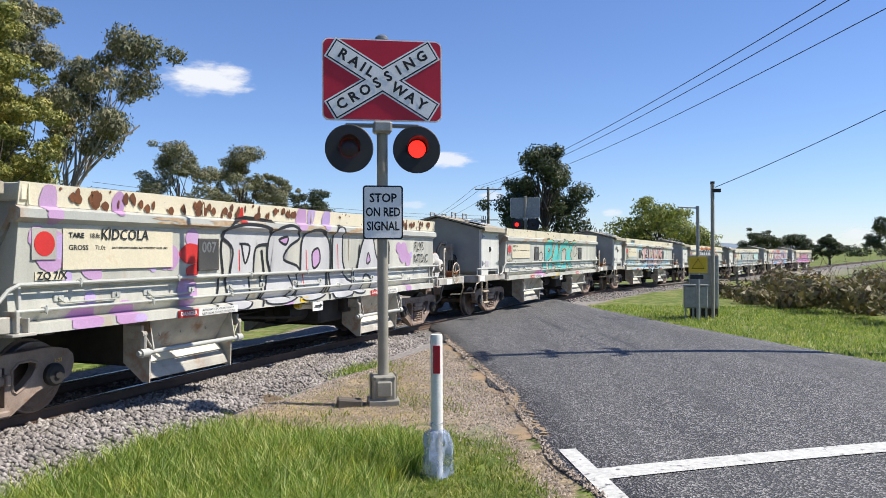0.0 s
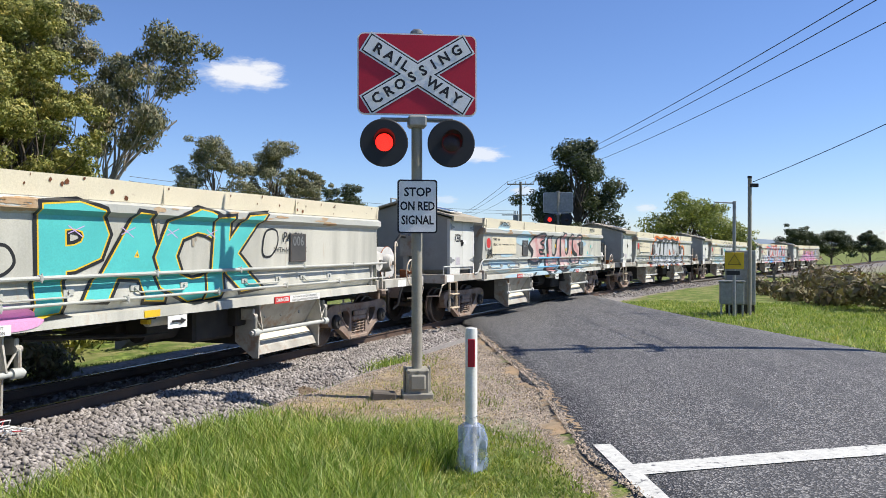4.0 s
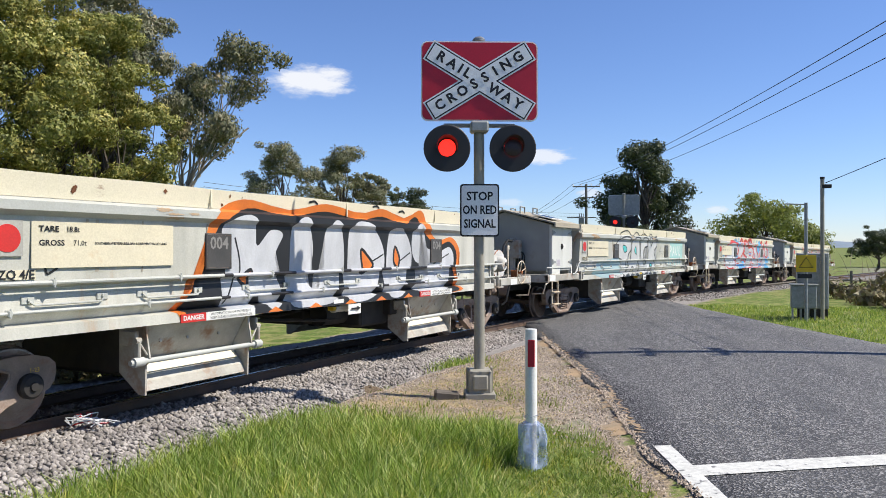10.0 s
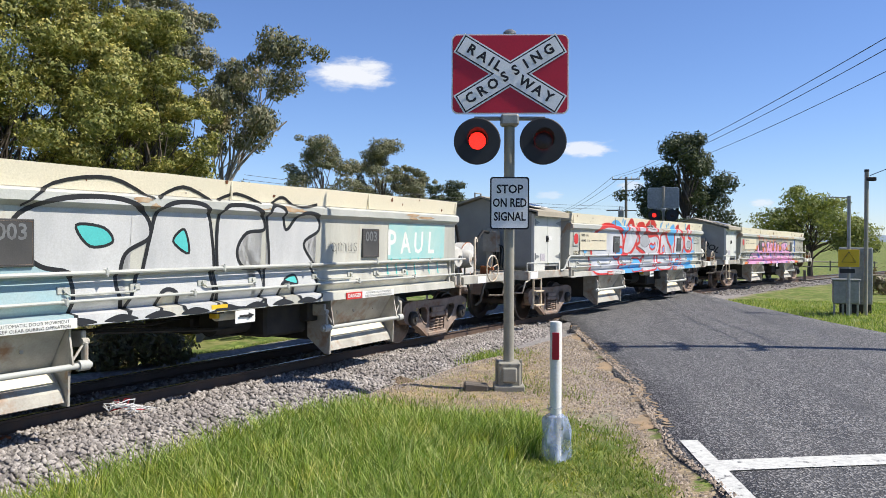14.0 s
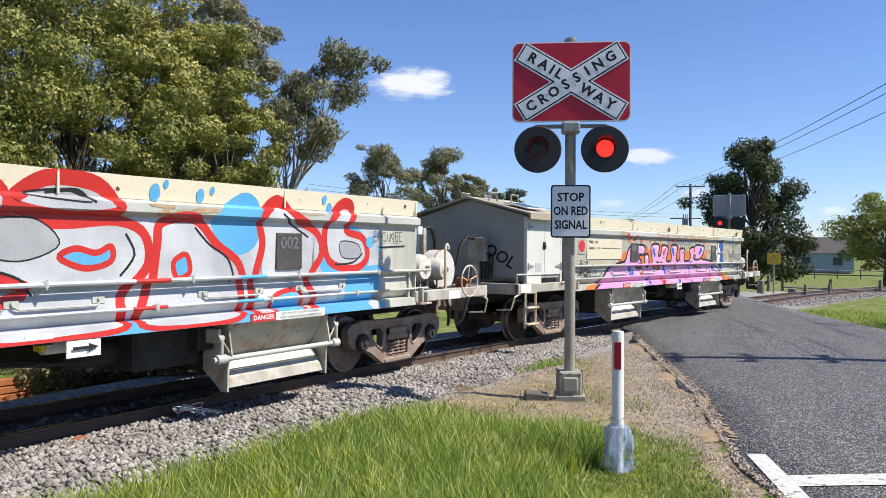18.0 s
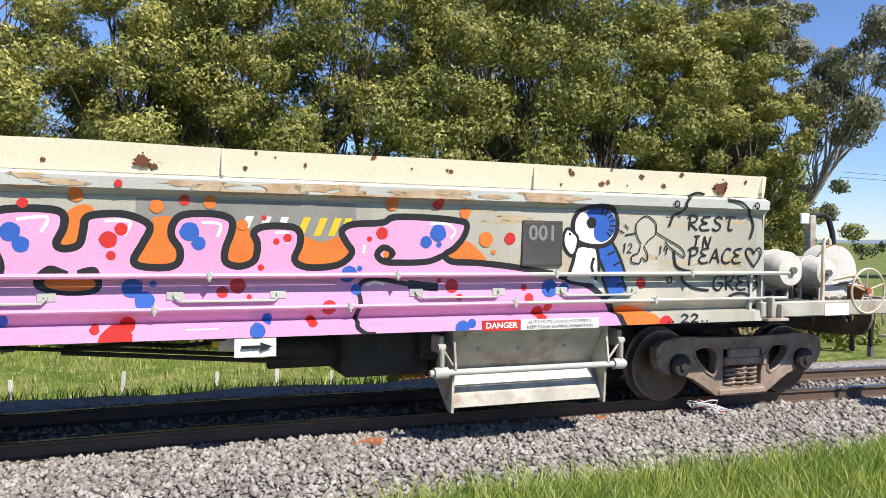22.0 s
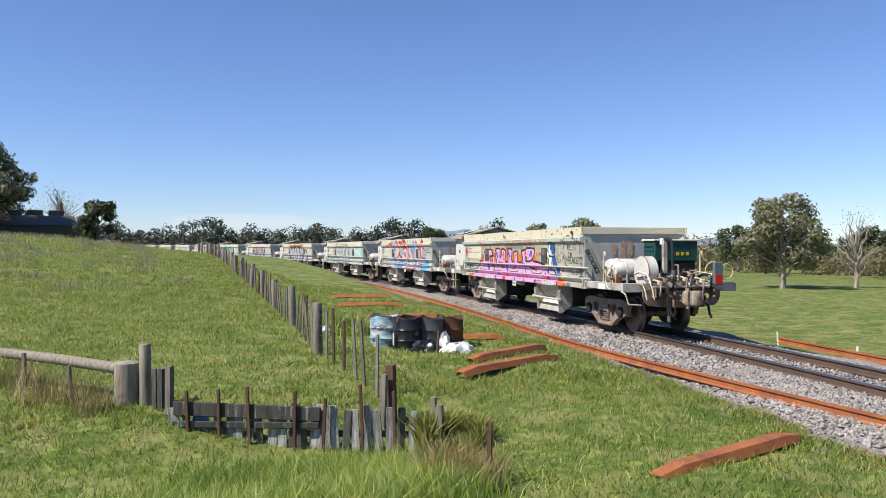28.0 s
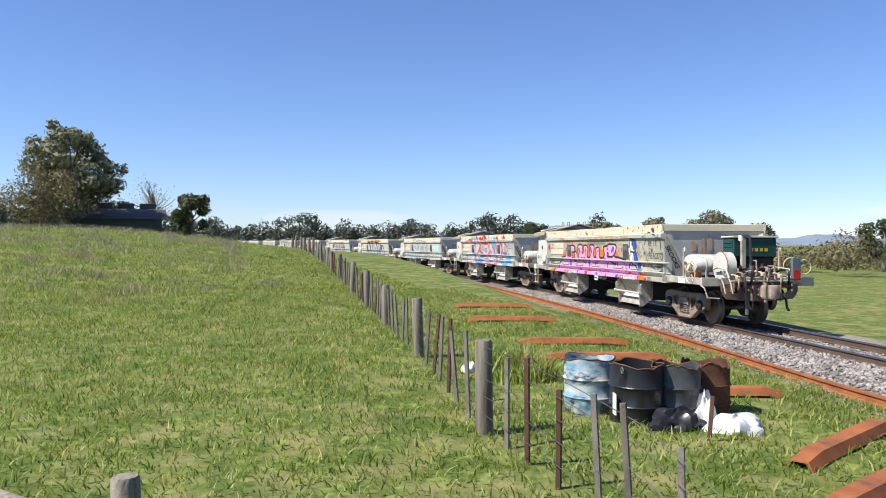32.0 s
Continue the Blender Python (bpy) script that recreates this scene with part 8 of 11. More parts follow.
def crossing_signal(at, back=False):
    root = thing("crossing_signal", "railway crossing signal with red board and twin flashing red lamps", "railway signal", at=at)
    post = part("post", Geo().cyl((0, 0, 0.28), (0, 0, 4.66), 0.070, 20), M_postgrey, root, "olive-grey steel post")
    part("post_cap", Geo().lathe([(0.05, 4.66), (0.085, 4.66), (0.085, 4.69), (0.05, 4.72), (0.0, 4.73)], 16), M_steel, post)
    base = part("base_box", Geo().box((-0.15, -0.16, 0.02), (0.15, 0.16, 0.34), 0.02), M_postgrey, root, "olive cast base box")
    part("base_lid", Geo().box((-0.10, -0.20, 0.08), (0.10, -0.155, 0.28), 0.03), M_postgrey, base)
    part("base_flange", Geo().box((-0.20, -0.20, -0.06), (0.20, 0.20, 0.04), 0.015).box((-0.175, -0.05, 0.0), (-0.15, 0.05, 0.36), 0.005).box((0.15, -0.05, 0.0), (0.175, 0.05, 0.36), 0.005), M_postgrey, base)
    g = Geo()
    for x in (-0.12, 0.0, 0.12):
        g.cyl((x, -0.18, 0.31), (x, -0.15, 0.31), 0.02, 6)
    part("bolt", g, M_steel, base)
    # board
    W, Hh, zc = 1.535, 1.045, 4.12
    board = part("board", Geo().prism(rounded(W, Hh, 0.09), pose(0, -0.10, zc), 0.03), M_signwhite, root, "white-edged crossing board", smooth=0)
    part("board_face", Geo().prism(rounded(W - 0.035, Hh - 0.035, 0.075), pose(0, -0.106, zc), 0.004), M_signred, board, "dark red reflective face", smooth=0)
    for k, a in enumerate((31.5, -31.5)):
        for d, (w, h), m in ((0, (1.565, 0.29), M_signwhite), (1, (1.525, 0.252), M_signblack), (2, (1.492, 0.219), M_signwhite)):
            if k == 0 and d == 0:
                pass
            y = -0.112 - 0.0035 * d - (0.0015 if k else 0)
            q = pose(0, y, zc) @ pose(0, 0, 0, 0, -a, 0)
            part("cross_arm" if d == 0 else "cross_arm_border" if d == 1 else "cross_arm_face", Geo().prism([(-w / 2, -h / 2), (w / 2, -h / 2), (w / 2, h / 2), (-w / 2, h / 2)], q, 0.003), m, board, smooth=0)
    # letters ride along the arms
    def along(word, a, xs):
        for ch, s in zip(word, xs):
            ca, sa = math.cos(radians(a)), math.sin(radians(a))
            flat_text(ch, 0.180, M_signblack, board, 1.115 * s * ca, -0.1265, zc + 1.115 * s * sa, a, 0.006)
    along("CROSSING", 31.5, [-0.545, -0.39, -0.235, -0.075, 0.075, 0.215, 0.36, 0.53])
    along("RAIL", -31.5, [-0.53, -0.38, -0.265, -0.17])
    along("WAY", -31.5, [0.215, 0.375, 0.525])
    # stop board
    sb = part("stop_board", Geo().prism(rounded(0.515, 0.69, 0.04), pose(0, -0.085, 2.43), 0.02), M_signblack, root, "stop board with black border", smooth=0)
    part("stop_face", Geo().prism(rounded(0.475, 0.65, 0.028), pose(0, -0.090, 2.43), 0.004), M_signwhite, sb, "white reflective face", smooth=0)
    for body, z, w in (("STOP", 2.61, 0.92), ("ON RED", 2.43, 0.76), ("SIGNAL", 2.25, 0.78)):
        flat_text(body, 0.158, M_signblack, sb, 0, -0.0935, z, 0, 0.004, wide=w)
    # lamps
    bar = part("lamp_bar", Geo().tube([(-0.47, -0.02, 3.55), (0.47, -0.02, 3.55)], 0.028, 8).box((-0.12, -0.14, 3.45), (0.12, 0.10, 3.60), 0.025), M_galv, root, "weathered galvanised lamp bracket")
    lamps = []
    for x in (-0.43, 0.43):
        lamp = part("lamp_backing", Geo().lathe([(0.0, 0.0), (0.294, 0.0), (0.306, 0.01), (0.306, 0.03), (0.294, 0.04), (0.0, 0.04)], 40, pose(x, -0.13, 3.235, 90) ), M_disc, root, "matt black round backing disc")
        part("lamp_case", Geo().lathe([(0.12, 0), (0.14, 0.02), (0.14, 0.2), (0.09, 0.26), (0, 0.26)], 24, pose(x, -0.14, 3.235, -90)), M_disc, lamp)
        hood = Geo()
        ang = [radians(v) for v in range(-20, 201, 10)]
        n = len(ang)
        vs = [(x + 0.125 * math.cos(a), -0.165, 3.235 + 0.125 * math.sin(a)) for a in ang] + [(x + 0.135 * math.cos(a), -0.165 - 0.10 - 0.12 * max(0, math.sin(a)), 3.25 + 0.135 * math.sin(a)) for a in ang]
        vs += [(p[0] + 0.006 * math.cos(a), p[1], p[2] + 0.006 * math.sin(a)) for p, a in zip(vs[:n], ang)] + [(p[0] + 0.006 * math.cos(a), p[1], p[2] + 0.006 * math.sin(a)) for p, a in zip(vs[n : 2 * n], ang)]
        fs = [(i, i + 1, n + i + 1, n + i) for i in range(n - 1)] + [(2 * n + i, 3 * n + i, 3 * n + i + 1, 2 * n + i + 1) for i in range(n - 1)] + [(n + i, n + i + 1, 3 * n + i + 1, 3 * n + i) for i in range(n - 1)]
        part("hood", Geo().add(vs, fs), M_disc, lamp, "black lamp hood")
        # the lens turns: one face lit, the other dark
        g = Geo().lathe([(0, -0.012), (0.06, -0.010), (0.112, -0.002), (0.112, 0.002), (0.06, 0.010), (0, 0.012)], 24, pose(0, 0, 0, 90))
        me = g.mesh("lens", M_lit, 40)
        me.materials.append(M_unlit)
        for p in me.polygons:
            p.material_index = 0 if p.center.y < 0 else 1
        lens = new("lens", me)
        lens.parent = lamp
        lens.matrix_basis = pose(x, -0.188, 3.235)
        tagged(lens, "red flashing signal lens")
        lamps.append(lens)
    return root, lamps


SIGNAL, LENSES = crossing_signal(pose(-0.80, 10.52, gz(-0.80, 10.52) + 0.05, 0, 0, 9))

# ---- plants ----
def leaf_cloud(rng, centres, radii, count, size, flat=0.75, hollow=0.55, droop=0.0):
    """Many small leaves spread over the shells of lobes: arrays of corners and faces."""
    centres, radii = np.asarray(centres, float), np.asarray(radii, float)
    w = radii ** 2
    k = rng.choice(len(centres), count, p=w / w.sum())
    d = rng.normal(size=(count, 3))
    d /= np.linalg.norm(d, axis=1, keepdims=True)
    r = radii[k] * (hollow + (1 - hollow) * rng.random(count) ** 0.6)
    # break the shells into twig-end clusters
    bumps = 1 + 0.22 * np.sin(d[:, 0] * 7 + k) * np.sin(d[:, 1] * 6 - 2 * k) + 0.14 * np.sin(d[:, 2] * 11 + 3 * k)
    p = centres[k] + d * (r * bumps)[:, None] * (1, 1, flat)
    n = d * 1.3 + rng.normal(size=(count, 3)) * 0.5
    n /= np.linalg.norm(n, axis=1, keepdims=True)
    a = np.cross(n, rng.normal(size=(count, 3)))
    a[:, 2] -= droop
    a /= np.linalg.norm(a, axis=1, keepdims=True)
    b = np.cross(n, a)
    s = size * rng.uniform(0.6, 1.5, (count, 1))
    leaf = np.stack([p - a * s, p + b * s * 0.55 + a * s * 0.5, p - b * s * 0.55 + a * s * 0.9], 1)
    return leaf.reshape(-1, 3), np.arange(count * 3).reshape(-1, 3)


def limb_path(rng, a, b, n=6, wob=0.12):
    a, b = Vector(a), Vector(b)
    ln = (b - a).length
    return [a.lerp(b, i / n) + Vector((rng.normal() * wob * ln / n, rng.normal() * wob * ln / n, rng.normal() * wob * ln / n * 0.6 + 0.10 * ln * math.sin(i / n * 3.14) * 0.4)) * (0 if i == 0 else 1) for i in range(n + 1)]


def tree(name, label, category, x, y, height, spread, seed, leaves, bark, count=6000, size=0.12, lobes=14, low=0.25, trunk=0.22, z=None, gaps=0.0, flat=0.8, lobe=0.34, lean=(0, 0), group="", droop=0.0, stems=1):
    """A trunk that forks into limbs, each carrying a lobe or two of small leaves."""
    rng = np.random.default_rng(seed)
    z = gz(x, y) - 0.05 if z is None else z
    root = thing(name, label, category, group, at=Matrix.Translation((x, y, z)))
    C, R = [], []
    wood = Geo()
    for st in range(stems):
        off = Vector((rng.normal() * 0.25, rng.normal() * 0.25, 0)) * (stems > 1)
        tip = Vector((lean[0] + rng.normal() * spread * 0.15 * (stems > 1), lean[1] + rng.normal() * spread * 0.15 * (stems > 1), height * 0.72))
        path = limb_path(rng, off, off + tip, 7, 0.08)
        wood.tube(path, [trunk * (1 - 0.75 * i / 7) / (stems ** 0.4) for i in range(8)], 8)
        for i in range(lobes // stems):
            f = low + (1 - low) * ((i + rng.random()) / (lobes / stems))
            a = rng.uniform(0, 6.283)
            wide = spread * (0.35 + 0.65 * math.sin(min(1.0, (f - low) / (1 - low) * 0.85 + 0.18) * 3.14159))
            c = Vector((math.cos(a) * wide * rng.uniform(0.35, 1.0), math.sin(a) * wide * rng.uniform(0.35, 1.0), height * f)) + off
            c += Vector((lean[0] * f, lean[1] * f, 0))
            k = min(6, int(f * 0.75 * 7))
            wood.tube(limb_path(rng, path[k], c, 4, 0.15), [trunk * 0.34 * (1 - 0.2 * j) for j in range(5)], 5)
            C.append(c)
            R.append(spread * lobe * rng.uniform(0.7, 1.25))
            if rng.random() > gaps:
                C.append(c + Vector((rng.normal(), rng.normal(), rng.normal() * 0.7)) * spread * 0.22)
                R.append(spread * lobe * rng.uniform(0.45, 0.8))
    tr = part("trunk", wood, bark, root)
    v, f = leaf_cloud(rng, C, R, count, size, flat, droop=droop)
    tagged(part("crown", raw_mesh("crown", v, f, leaves), leaves, root), kind="stuff")
    return root


def polar(az, dist):
    return math.sin(radians(az)) * dist, math.cos(radians(az)) * dist


# the belt of wattles beyond the line
_belt = [(-30.6, 25, 9.4, 2.5, 0), (-33.5, 24, 9.8, 2.8, 1), (-37, 23.0, 9.4, 3.3, 0), (-43, 21.5, 10.0, 3.4, 0), (-50, 21.0, 9.6, 3.4, 0), (-57, 20.5, 10.2, 3.4, 0), (-64, 20.5, 9.8, 3.3, 0), (-72, 20.8, 9.6, 3.3, 1), (-80, 21.5, 9.8, 3.3, 1), (-88, 22.0, 9.4, 3.2, 1), (-93, 23.0, 7.0, 2.6, 1)]
for _i, (_az, _d, _h2, _sp, _bl) in enumerate(_belt):
    _px, _py = polar(_az, _d)
    tree("wattle_tree", "dense green wattle tree with pale yellow blossom" if _bl else "dense olive-green wattle tree beyond the railway line", "tree", _px, _py, _h2, _sp, 20 + _i, L_wattle2 if _bl else L_wattle, M_bark, count=90000, size=0.050, lobes=84, low=0.05, lobe=0.185, flat=0.75, group="wattles beside the line", stems=2, trunk=0.11)
for _i, (_az, _d, _h2, _sp) in enumerate(((-29, 29, 12.5, 2.6), (-47, 27, 13.5, 3.0), (-68, 27, 13.5, 3.2), (-101, 30, 11.0, 3.6), (-106, 31, 10.4, 3.4), (-111, 33, 7.6, 2.6), (-96, 30, 12.5, 3.0))):
    _px, _py = polar(_az, _d)
    tree("gum_tree", "tall grey-green gum tree with pale bare limbs", "tree", _px, _py, _h2, _sp, 60 + _i, L_gum, M_gumbark, count=52000, size=0.062, lobes=52, low=0.20, lobe=0.19, gaps=0.4, trunk=0.20, group="gum trees", droop=0.5, stems=2)
_px, _py = polar(-31.5, 27.5)
tree("gum_tree", "gum tree with sparse drooping grey-green foliage on a leaning limb", "tree", _px, _py, 9.5, 1.75, 90, L_gum, M_gumbark, count=17000, size=0.062, lobes=26, low=0.62, lobe=0.30, gaps=0.6, lean=(4.7, 1.9), trunk=0.10, droop=0.8)

# trees farther off
for _i, (_az, _d, _h2, _sp, _m, _lab) in enumerate((
    (-18.5, 75, 12.4, 3.7, L_gum, "grey-green gum tree at the far side of the paddock"), (-14.2, 78, 12.4, 3.6, L_gum, "grey-green gum tree at the far side of the paddock"),
    (-11.9, 80, 10.2, 2.6, L_gum, "grey-green gum tree at the far side of the paddock"), (-9.7, 90, 9.2, 3.4, L_dark, "round dark pine tree on the horizon"), (-7.2, 95, 6.6, 1.6, L_dark, "small dark tree on the horizon"),
    (-1.2, 110, 5.6, 2.6, L_gum, "low grey-green tree on the horizon"), (1.4, 112, 4.8, 1.0, L_dark, "small dark conifer on the horizon"),
    (15.3, 66, 6.0, 4.4, L_willow, "pale green willow tree coming into leaf"), (22.0, 150, 6.0, 3.4, L_dark, "dark tree on the skyline"), (24.0, 155, 5.4, 3.8, L_dark, "dark tree on the skyline"), (26.2, 150, 4.6, 2.6, L_dark, "dark tree on the skyline"), (29.6, 130, 7.0, 3.2, L_dark, "dark tree on the skyline"))):
    _px, _py = polar(_az, _d)
    tree("tree", _lab, "tree", _px, _py, _h2, _sp, 120 + _i, _m, M_bark, count=22000, size=0.10, lobes=26, low=0.42, lobe=0.27, group="trees across the paddock", flat=0.65)
_px, _py = polar(7.3, 62)
tree("gum_tree", "large dark dense gum tree behind the line", "tree", _px, _py, 10.8, 3.9, 140, L_dark, M_bark, count=42000, size=0.11, lobes=56, low=0.14, lobe=0.24, gaps=0.3, trunk=0.35)
# wattle bushes in the field beyond the line
_bush = "yellow-green wattle bush in the low field"
_wil = "bright green willow beyond the field"
for _i, (_az, _d, _h2, _sp, _m, _lab) in enumerate(((-118.2, 43, 4.8, 2.6, L_wattle2, _bush), (-120.6, 43, 5.0, 2.6, L_wattle2, _bush), (-116.2, 45, 3.8, 2.2, L_wattle2, _bush), (-122.6, 56, 5.0, 2.6, L_willow, _wil), (-121, 58, 5.6, 3.0, L_willow, _wil))):
    _px, _py = polar(_az, _d)
    tree("wattle_bush" if _m is L_wattle2 else "willow_tree", _lab, "bush" if _m is L_wattle2 else "tree", _px, _py, _h2, _sp, 150 + _i, _m, M_bark, count=30000, size=0.055, lobes=34, low=0.08, lobe=0.30, trunk=0.12)
_px, _py = polar(-129.5, 65)
tree("tree", "bare pale dead tree in the field", "tree", _px, _py, 5.6, 1.9, 169, L_dead, M_gumbark, count=300, size=0.06, lobes=46, low=0.3, lobe=0.4, trunk=0.16)
for _i, (_az, _d, _h2, _sp, _m) in enumerate(((-133.8, 62, 6.2, 3.3, L_gum), (-146.5, 80, 5.2, 3.0, L_gum), (-149.5, 95, 5.0, 3.2, L_gum), (-136, 110, 5.5, 3.6, L_dark), (-132, 110, 5.2, 4.0, L_dark), (-128, 105, 5.0, 3.6, L_dark), (-143, 120, 5.4, 3.4, L_dark), (-153, 100, 5.0, 3.0, L_gum), (-157, 120, 5.6, 3.2, L_dark))):
    _px, _py = polar(_az, _d)
    tree("tree", "grey-green tree in the scrub beyond the field", "tree", _px, _py, _h2, _sp, 170 + _i, _m, M_gumbark, count=9000, size=0.14, lobes=22, low=0.30, lobe=0.28, gaps=0.3, group="trees beyond the field")
tree("tree", "dark grey-green gum tree on the brow of the paddock", "tree", 8.0, -73, 7.0, 3.3, 190, L_gum, M_bark, count=9000, size=0.17, lobes=26, low=0.25, lobe=0.28)
tree("bush", "brown leafless thicket beside the gum on the brow", "bush", 8.8, -68, 3.9, 3.0, 191, L_scrub, M_twig, count=6000, size=0.10, lobes=26, low=0.15, lobe=0.3, stems=4, trunk=0.1)
tree("tree", "bare grey winter tree on the brow of the paddock", "tree", 2.4, -80, 4.4, 2.6, 192, L_dead, M_twig, count=500, size=0.07, lobes=60, low=0.3, lobe=0.4, trunk=0.14)
tree("tree", "small dark tree on the brow of the paddock", "tree", -0.6, -92, 4.2, 2.0, 193, L_dark, M_bark, count=3000, size=0.2, lobes=12, low=0.2, lobe=0.36)
# far pines as one wood
_rng = np.random.default_rng(5)
_C, _R = [], []
_pt = Geo()
for _k in range(150):
    _az, _d = -152 - 44 * ((_k + _rng.random()) / 150), _rng.uniform(215, 290)
    _px, _py = polar(_az, _d)
    _h2, _z2 = 8.0 + 1.6 * math.sin(_az * 0.9) + _rng.uniform(-2.2, 1.8), gz(_px, _py)
    _pt.tube([(_px, _py, _z2), (_px + _rng.normal() * 0.5, _py, _z2 + _h2 * 0.9)], [0.3, 0.15], 4)
    for _j in range(_rng.integers(6, 10)):
        _C.append((_px + _rng.normal() * 1.5, _py + _rng.normal(), _z2 + _h2 * _rng.uniform(0.30, 1.0)))
        _R.append(_rng.uniform(1.3, 2.4))
    for _j in range(2):
        _C.append((_px + _rng.normal() * 3, _py + _rng.normal() * 2, _z2 + _rng.uniform(1.2, 3.4)))
        _R.append(_rng.uniform(1.8, 2.9))
_v, _f = leaf_cloud(_rng, _C, _R, 80000, 0.40, flat=0.8)
tagged(new("far_pine_trunks", _pt.mesh("far_pine_trunks", M_bark, 60)), "thin trunks of the pine belt", "trunks", kind="stuff")
tagged(new("far_pine_wood", raw_mesh("far_pine_wood", _v, _f, L_pine)), "belt of dark pines along the horizon", "wood", kind="stuff")
_C, _R = [], []
for _k in range(170):
    _az, _d = _rng.uniform(-160, -112), _rng.uniform(85, 150)
    _px, _py = polar(_az, _d)
    _C.append((_px, _py, gz(_px, _py) + _rng.uniform(0.3, 2.2)))
    _R.append(_rng.uniform(1.2, 2.6))
_v, _f = leaf_cloud(_rng, _C, _R, 80000, 0.17)
tagged(new("far_scrub", raw_mesh("far_scrub", _v, _f, L_scrub)), "band of brown and grey scrub beyond the low field", "scrub", kind="stuff")
_C, _R = [], []
for _k in range(130):
    _az, _d = _rng.uniform(-30, 40), _rng.uniform(190, 330)
    _px, _py = polar(_az, _d)
    _C.append((_px, _py, gz(_px, _py) + _rng.uniform(0.5, 3.0)))
    _R.append(_rng.uniform(1.8, 3.2))
_v, _f = leaf_cloud(_rng, _C, _R, 16000, 0.5)
tagged(new("far_hedge", raw_mesh("far_hedge", _v, _f, L_dark)), "dark hedges and trees on the skyline", "hedge", kind="stuff")
# undergrowth under the belt
_C, _R = [], []
for _k in range(150):
    _az = _rng.uniform(-97, -22)
    _d = np.interp(_az, [-97, -60, -22], [22.5, 19.0, 23]) + _rng.uniform(-0.8, 2.5)
    _px, _py = polar(_az, _d)
    _C.append((_px, _py, gz(_px, _py) + _rng.uniform(0.1, 1.1)))
    _R.append(_rng.uniform(0.5, 1.1))
_v, _f = leaf_cloud(_rng, _C, _R, 36000, 0.12)
tagged(new("undergrowth", raw_mesh("undergrowth", _v, _f, L_wattle)), "dark green undergrowth below the wattles", "undergrowth", kind="stuff")
_C, _R = [], []
for _k in range(46):
    _px, _py = polar(_rng.uniform(-41, -28), _rng.uniform(13.2, 15.5))
    _C.append((_px, _py, gz(_px, _py) + _rng.uniform(0.05, 0.75)))
    _R.append(_rng.uniform(0.25, 0.5))
_v, _f = leaf_cloud(_rng, _C, _R, 15000, 0.05, droop=0.4)
tagged(new("bramble_brush", raw_mesh("bramble_brush", _v, _f, L_scrub)), "low tangled brown brush close beyond the line", "brush", kind="stuff")
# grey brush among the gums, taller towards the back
# the second brush, set farther back, has shade put into its leaf colour
for _nm, _lab, _lf, _cnt, _n2 in (("brush", "dull grey-green brush below the gums", L_gum, 72, 42000), ("shaded_brush", "brush and low branches below the gums, coloured dark for shade", L_dark, 50, 24000)):
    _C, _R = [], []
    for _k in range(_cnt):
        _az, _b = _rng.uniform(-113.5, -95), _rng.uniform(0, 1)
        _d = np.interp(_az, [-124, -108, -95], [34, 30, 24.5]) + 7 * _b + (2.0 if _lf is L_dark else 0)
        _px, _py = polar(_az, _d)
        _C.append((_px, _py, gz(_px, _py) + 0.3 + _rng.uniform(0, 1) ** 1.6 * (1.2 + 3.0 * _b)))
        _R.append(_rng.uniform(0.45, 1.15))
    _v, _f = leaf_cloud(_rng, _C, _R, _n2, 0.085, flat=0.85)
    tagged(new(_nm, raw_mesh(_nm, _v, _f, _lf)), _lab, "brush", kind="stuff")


def blades(name, label, material, xs, ys, height, width, seed, lean=0.5):
    """Bent grass blades standing on the ground at the given places."""
    rng = np.random.default_rng(seed)
    n = len(xs)
    z = ground_z(xs, ys)
    h = height * rng.uniform(0.45, 1.25, n)
    a = rng.uniform(0, 6.283, n)
    b = rng.uniform(0, 6.283, n)
    l = rng.uniform(0.1, lean, n) * h
    wx, wy = np.cos(a) * width / 2, np.sin(a) * width / 2
    base = np.stack([xs, ys, z - 0.01], 1)
    mid = base + np.stack([np.cos(b) * l * 0.35, np.sin(b) * l * 0.35, h * 0.6], 1)
    tip = base + np.stack([np.cos(b) * l, np.sin(b) * l, h], 1)
    w = np.stack([wx, wy, 0 * wx], 1)
    V = np.stack([base - w, base + w, mid + w * 0.8, mid - w * 0.8, tip], 1).reshape(-1, 3)
    i = (np.arange(n) * 5)[:, None]
    F = np.concatenate([i + [0, 1, 2], i + [0, 2, 3], i + [3, 2, 4]])
    return tagged(new(name, raw_mesh(name, V, F, material)), label, "grass", kind="stuff")


def scatter(seed, count, x0, x1, y0, y1, keep):
    rng = np.random.default_rng(seed)
    x, y = rng.uniform(x0, x1, count), rng.uniform(y0, y1, count)
    clump = 0.5 + 0.5 * np.sin(x * 2.1 + np.sin(y * 1.7) * 2) * np.sin(y * 2.4 + np.sin(x * 1.3) * 2)
    ok = keep(x, y) * (0.45 + 0.55 * clump) > rng.random(count)
    return x[ok], y[ok]


def turf(x, y):
    worn, loose = dirt_at(x, y)
    l, r = road_edges(y)
    off = np.maximum(l - x, x - r)
    return np.clip(1 - 1.05 * worn, 0, 1) * (loose < 0.2) * (off > 0.05)


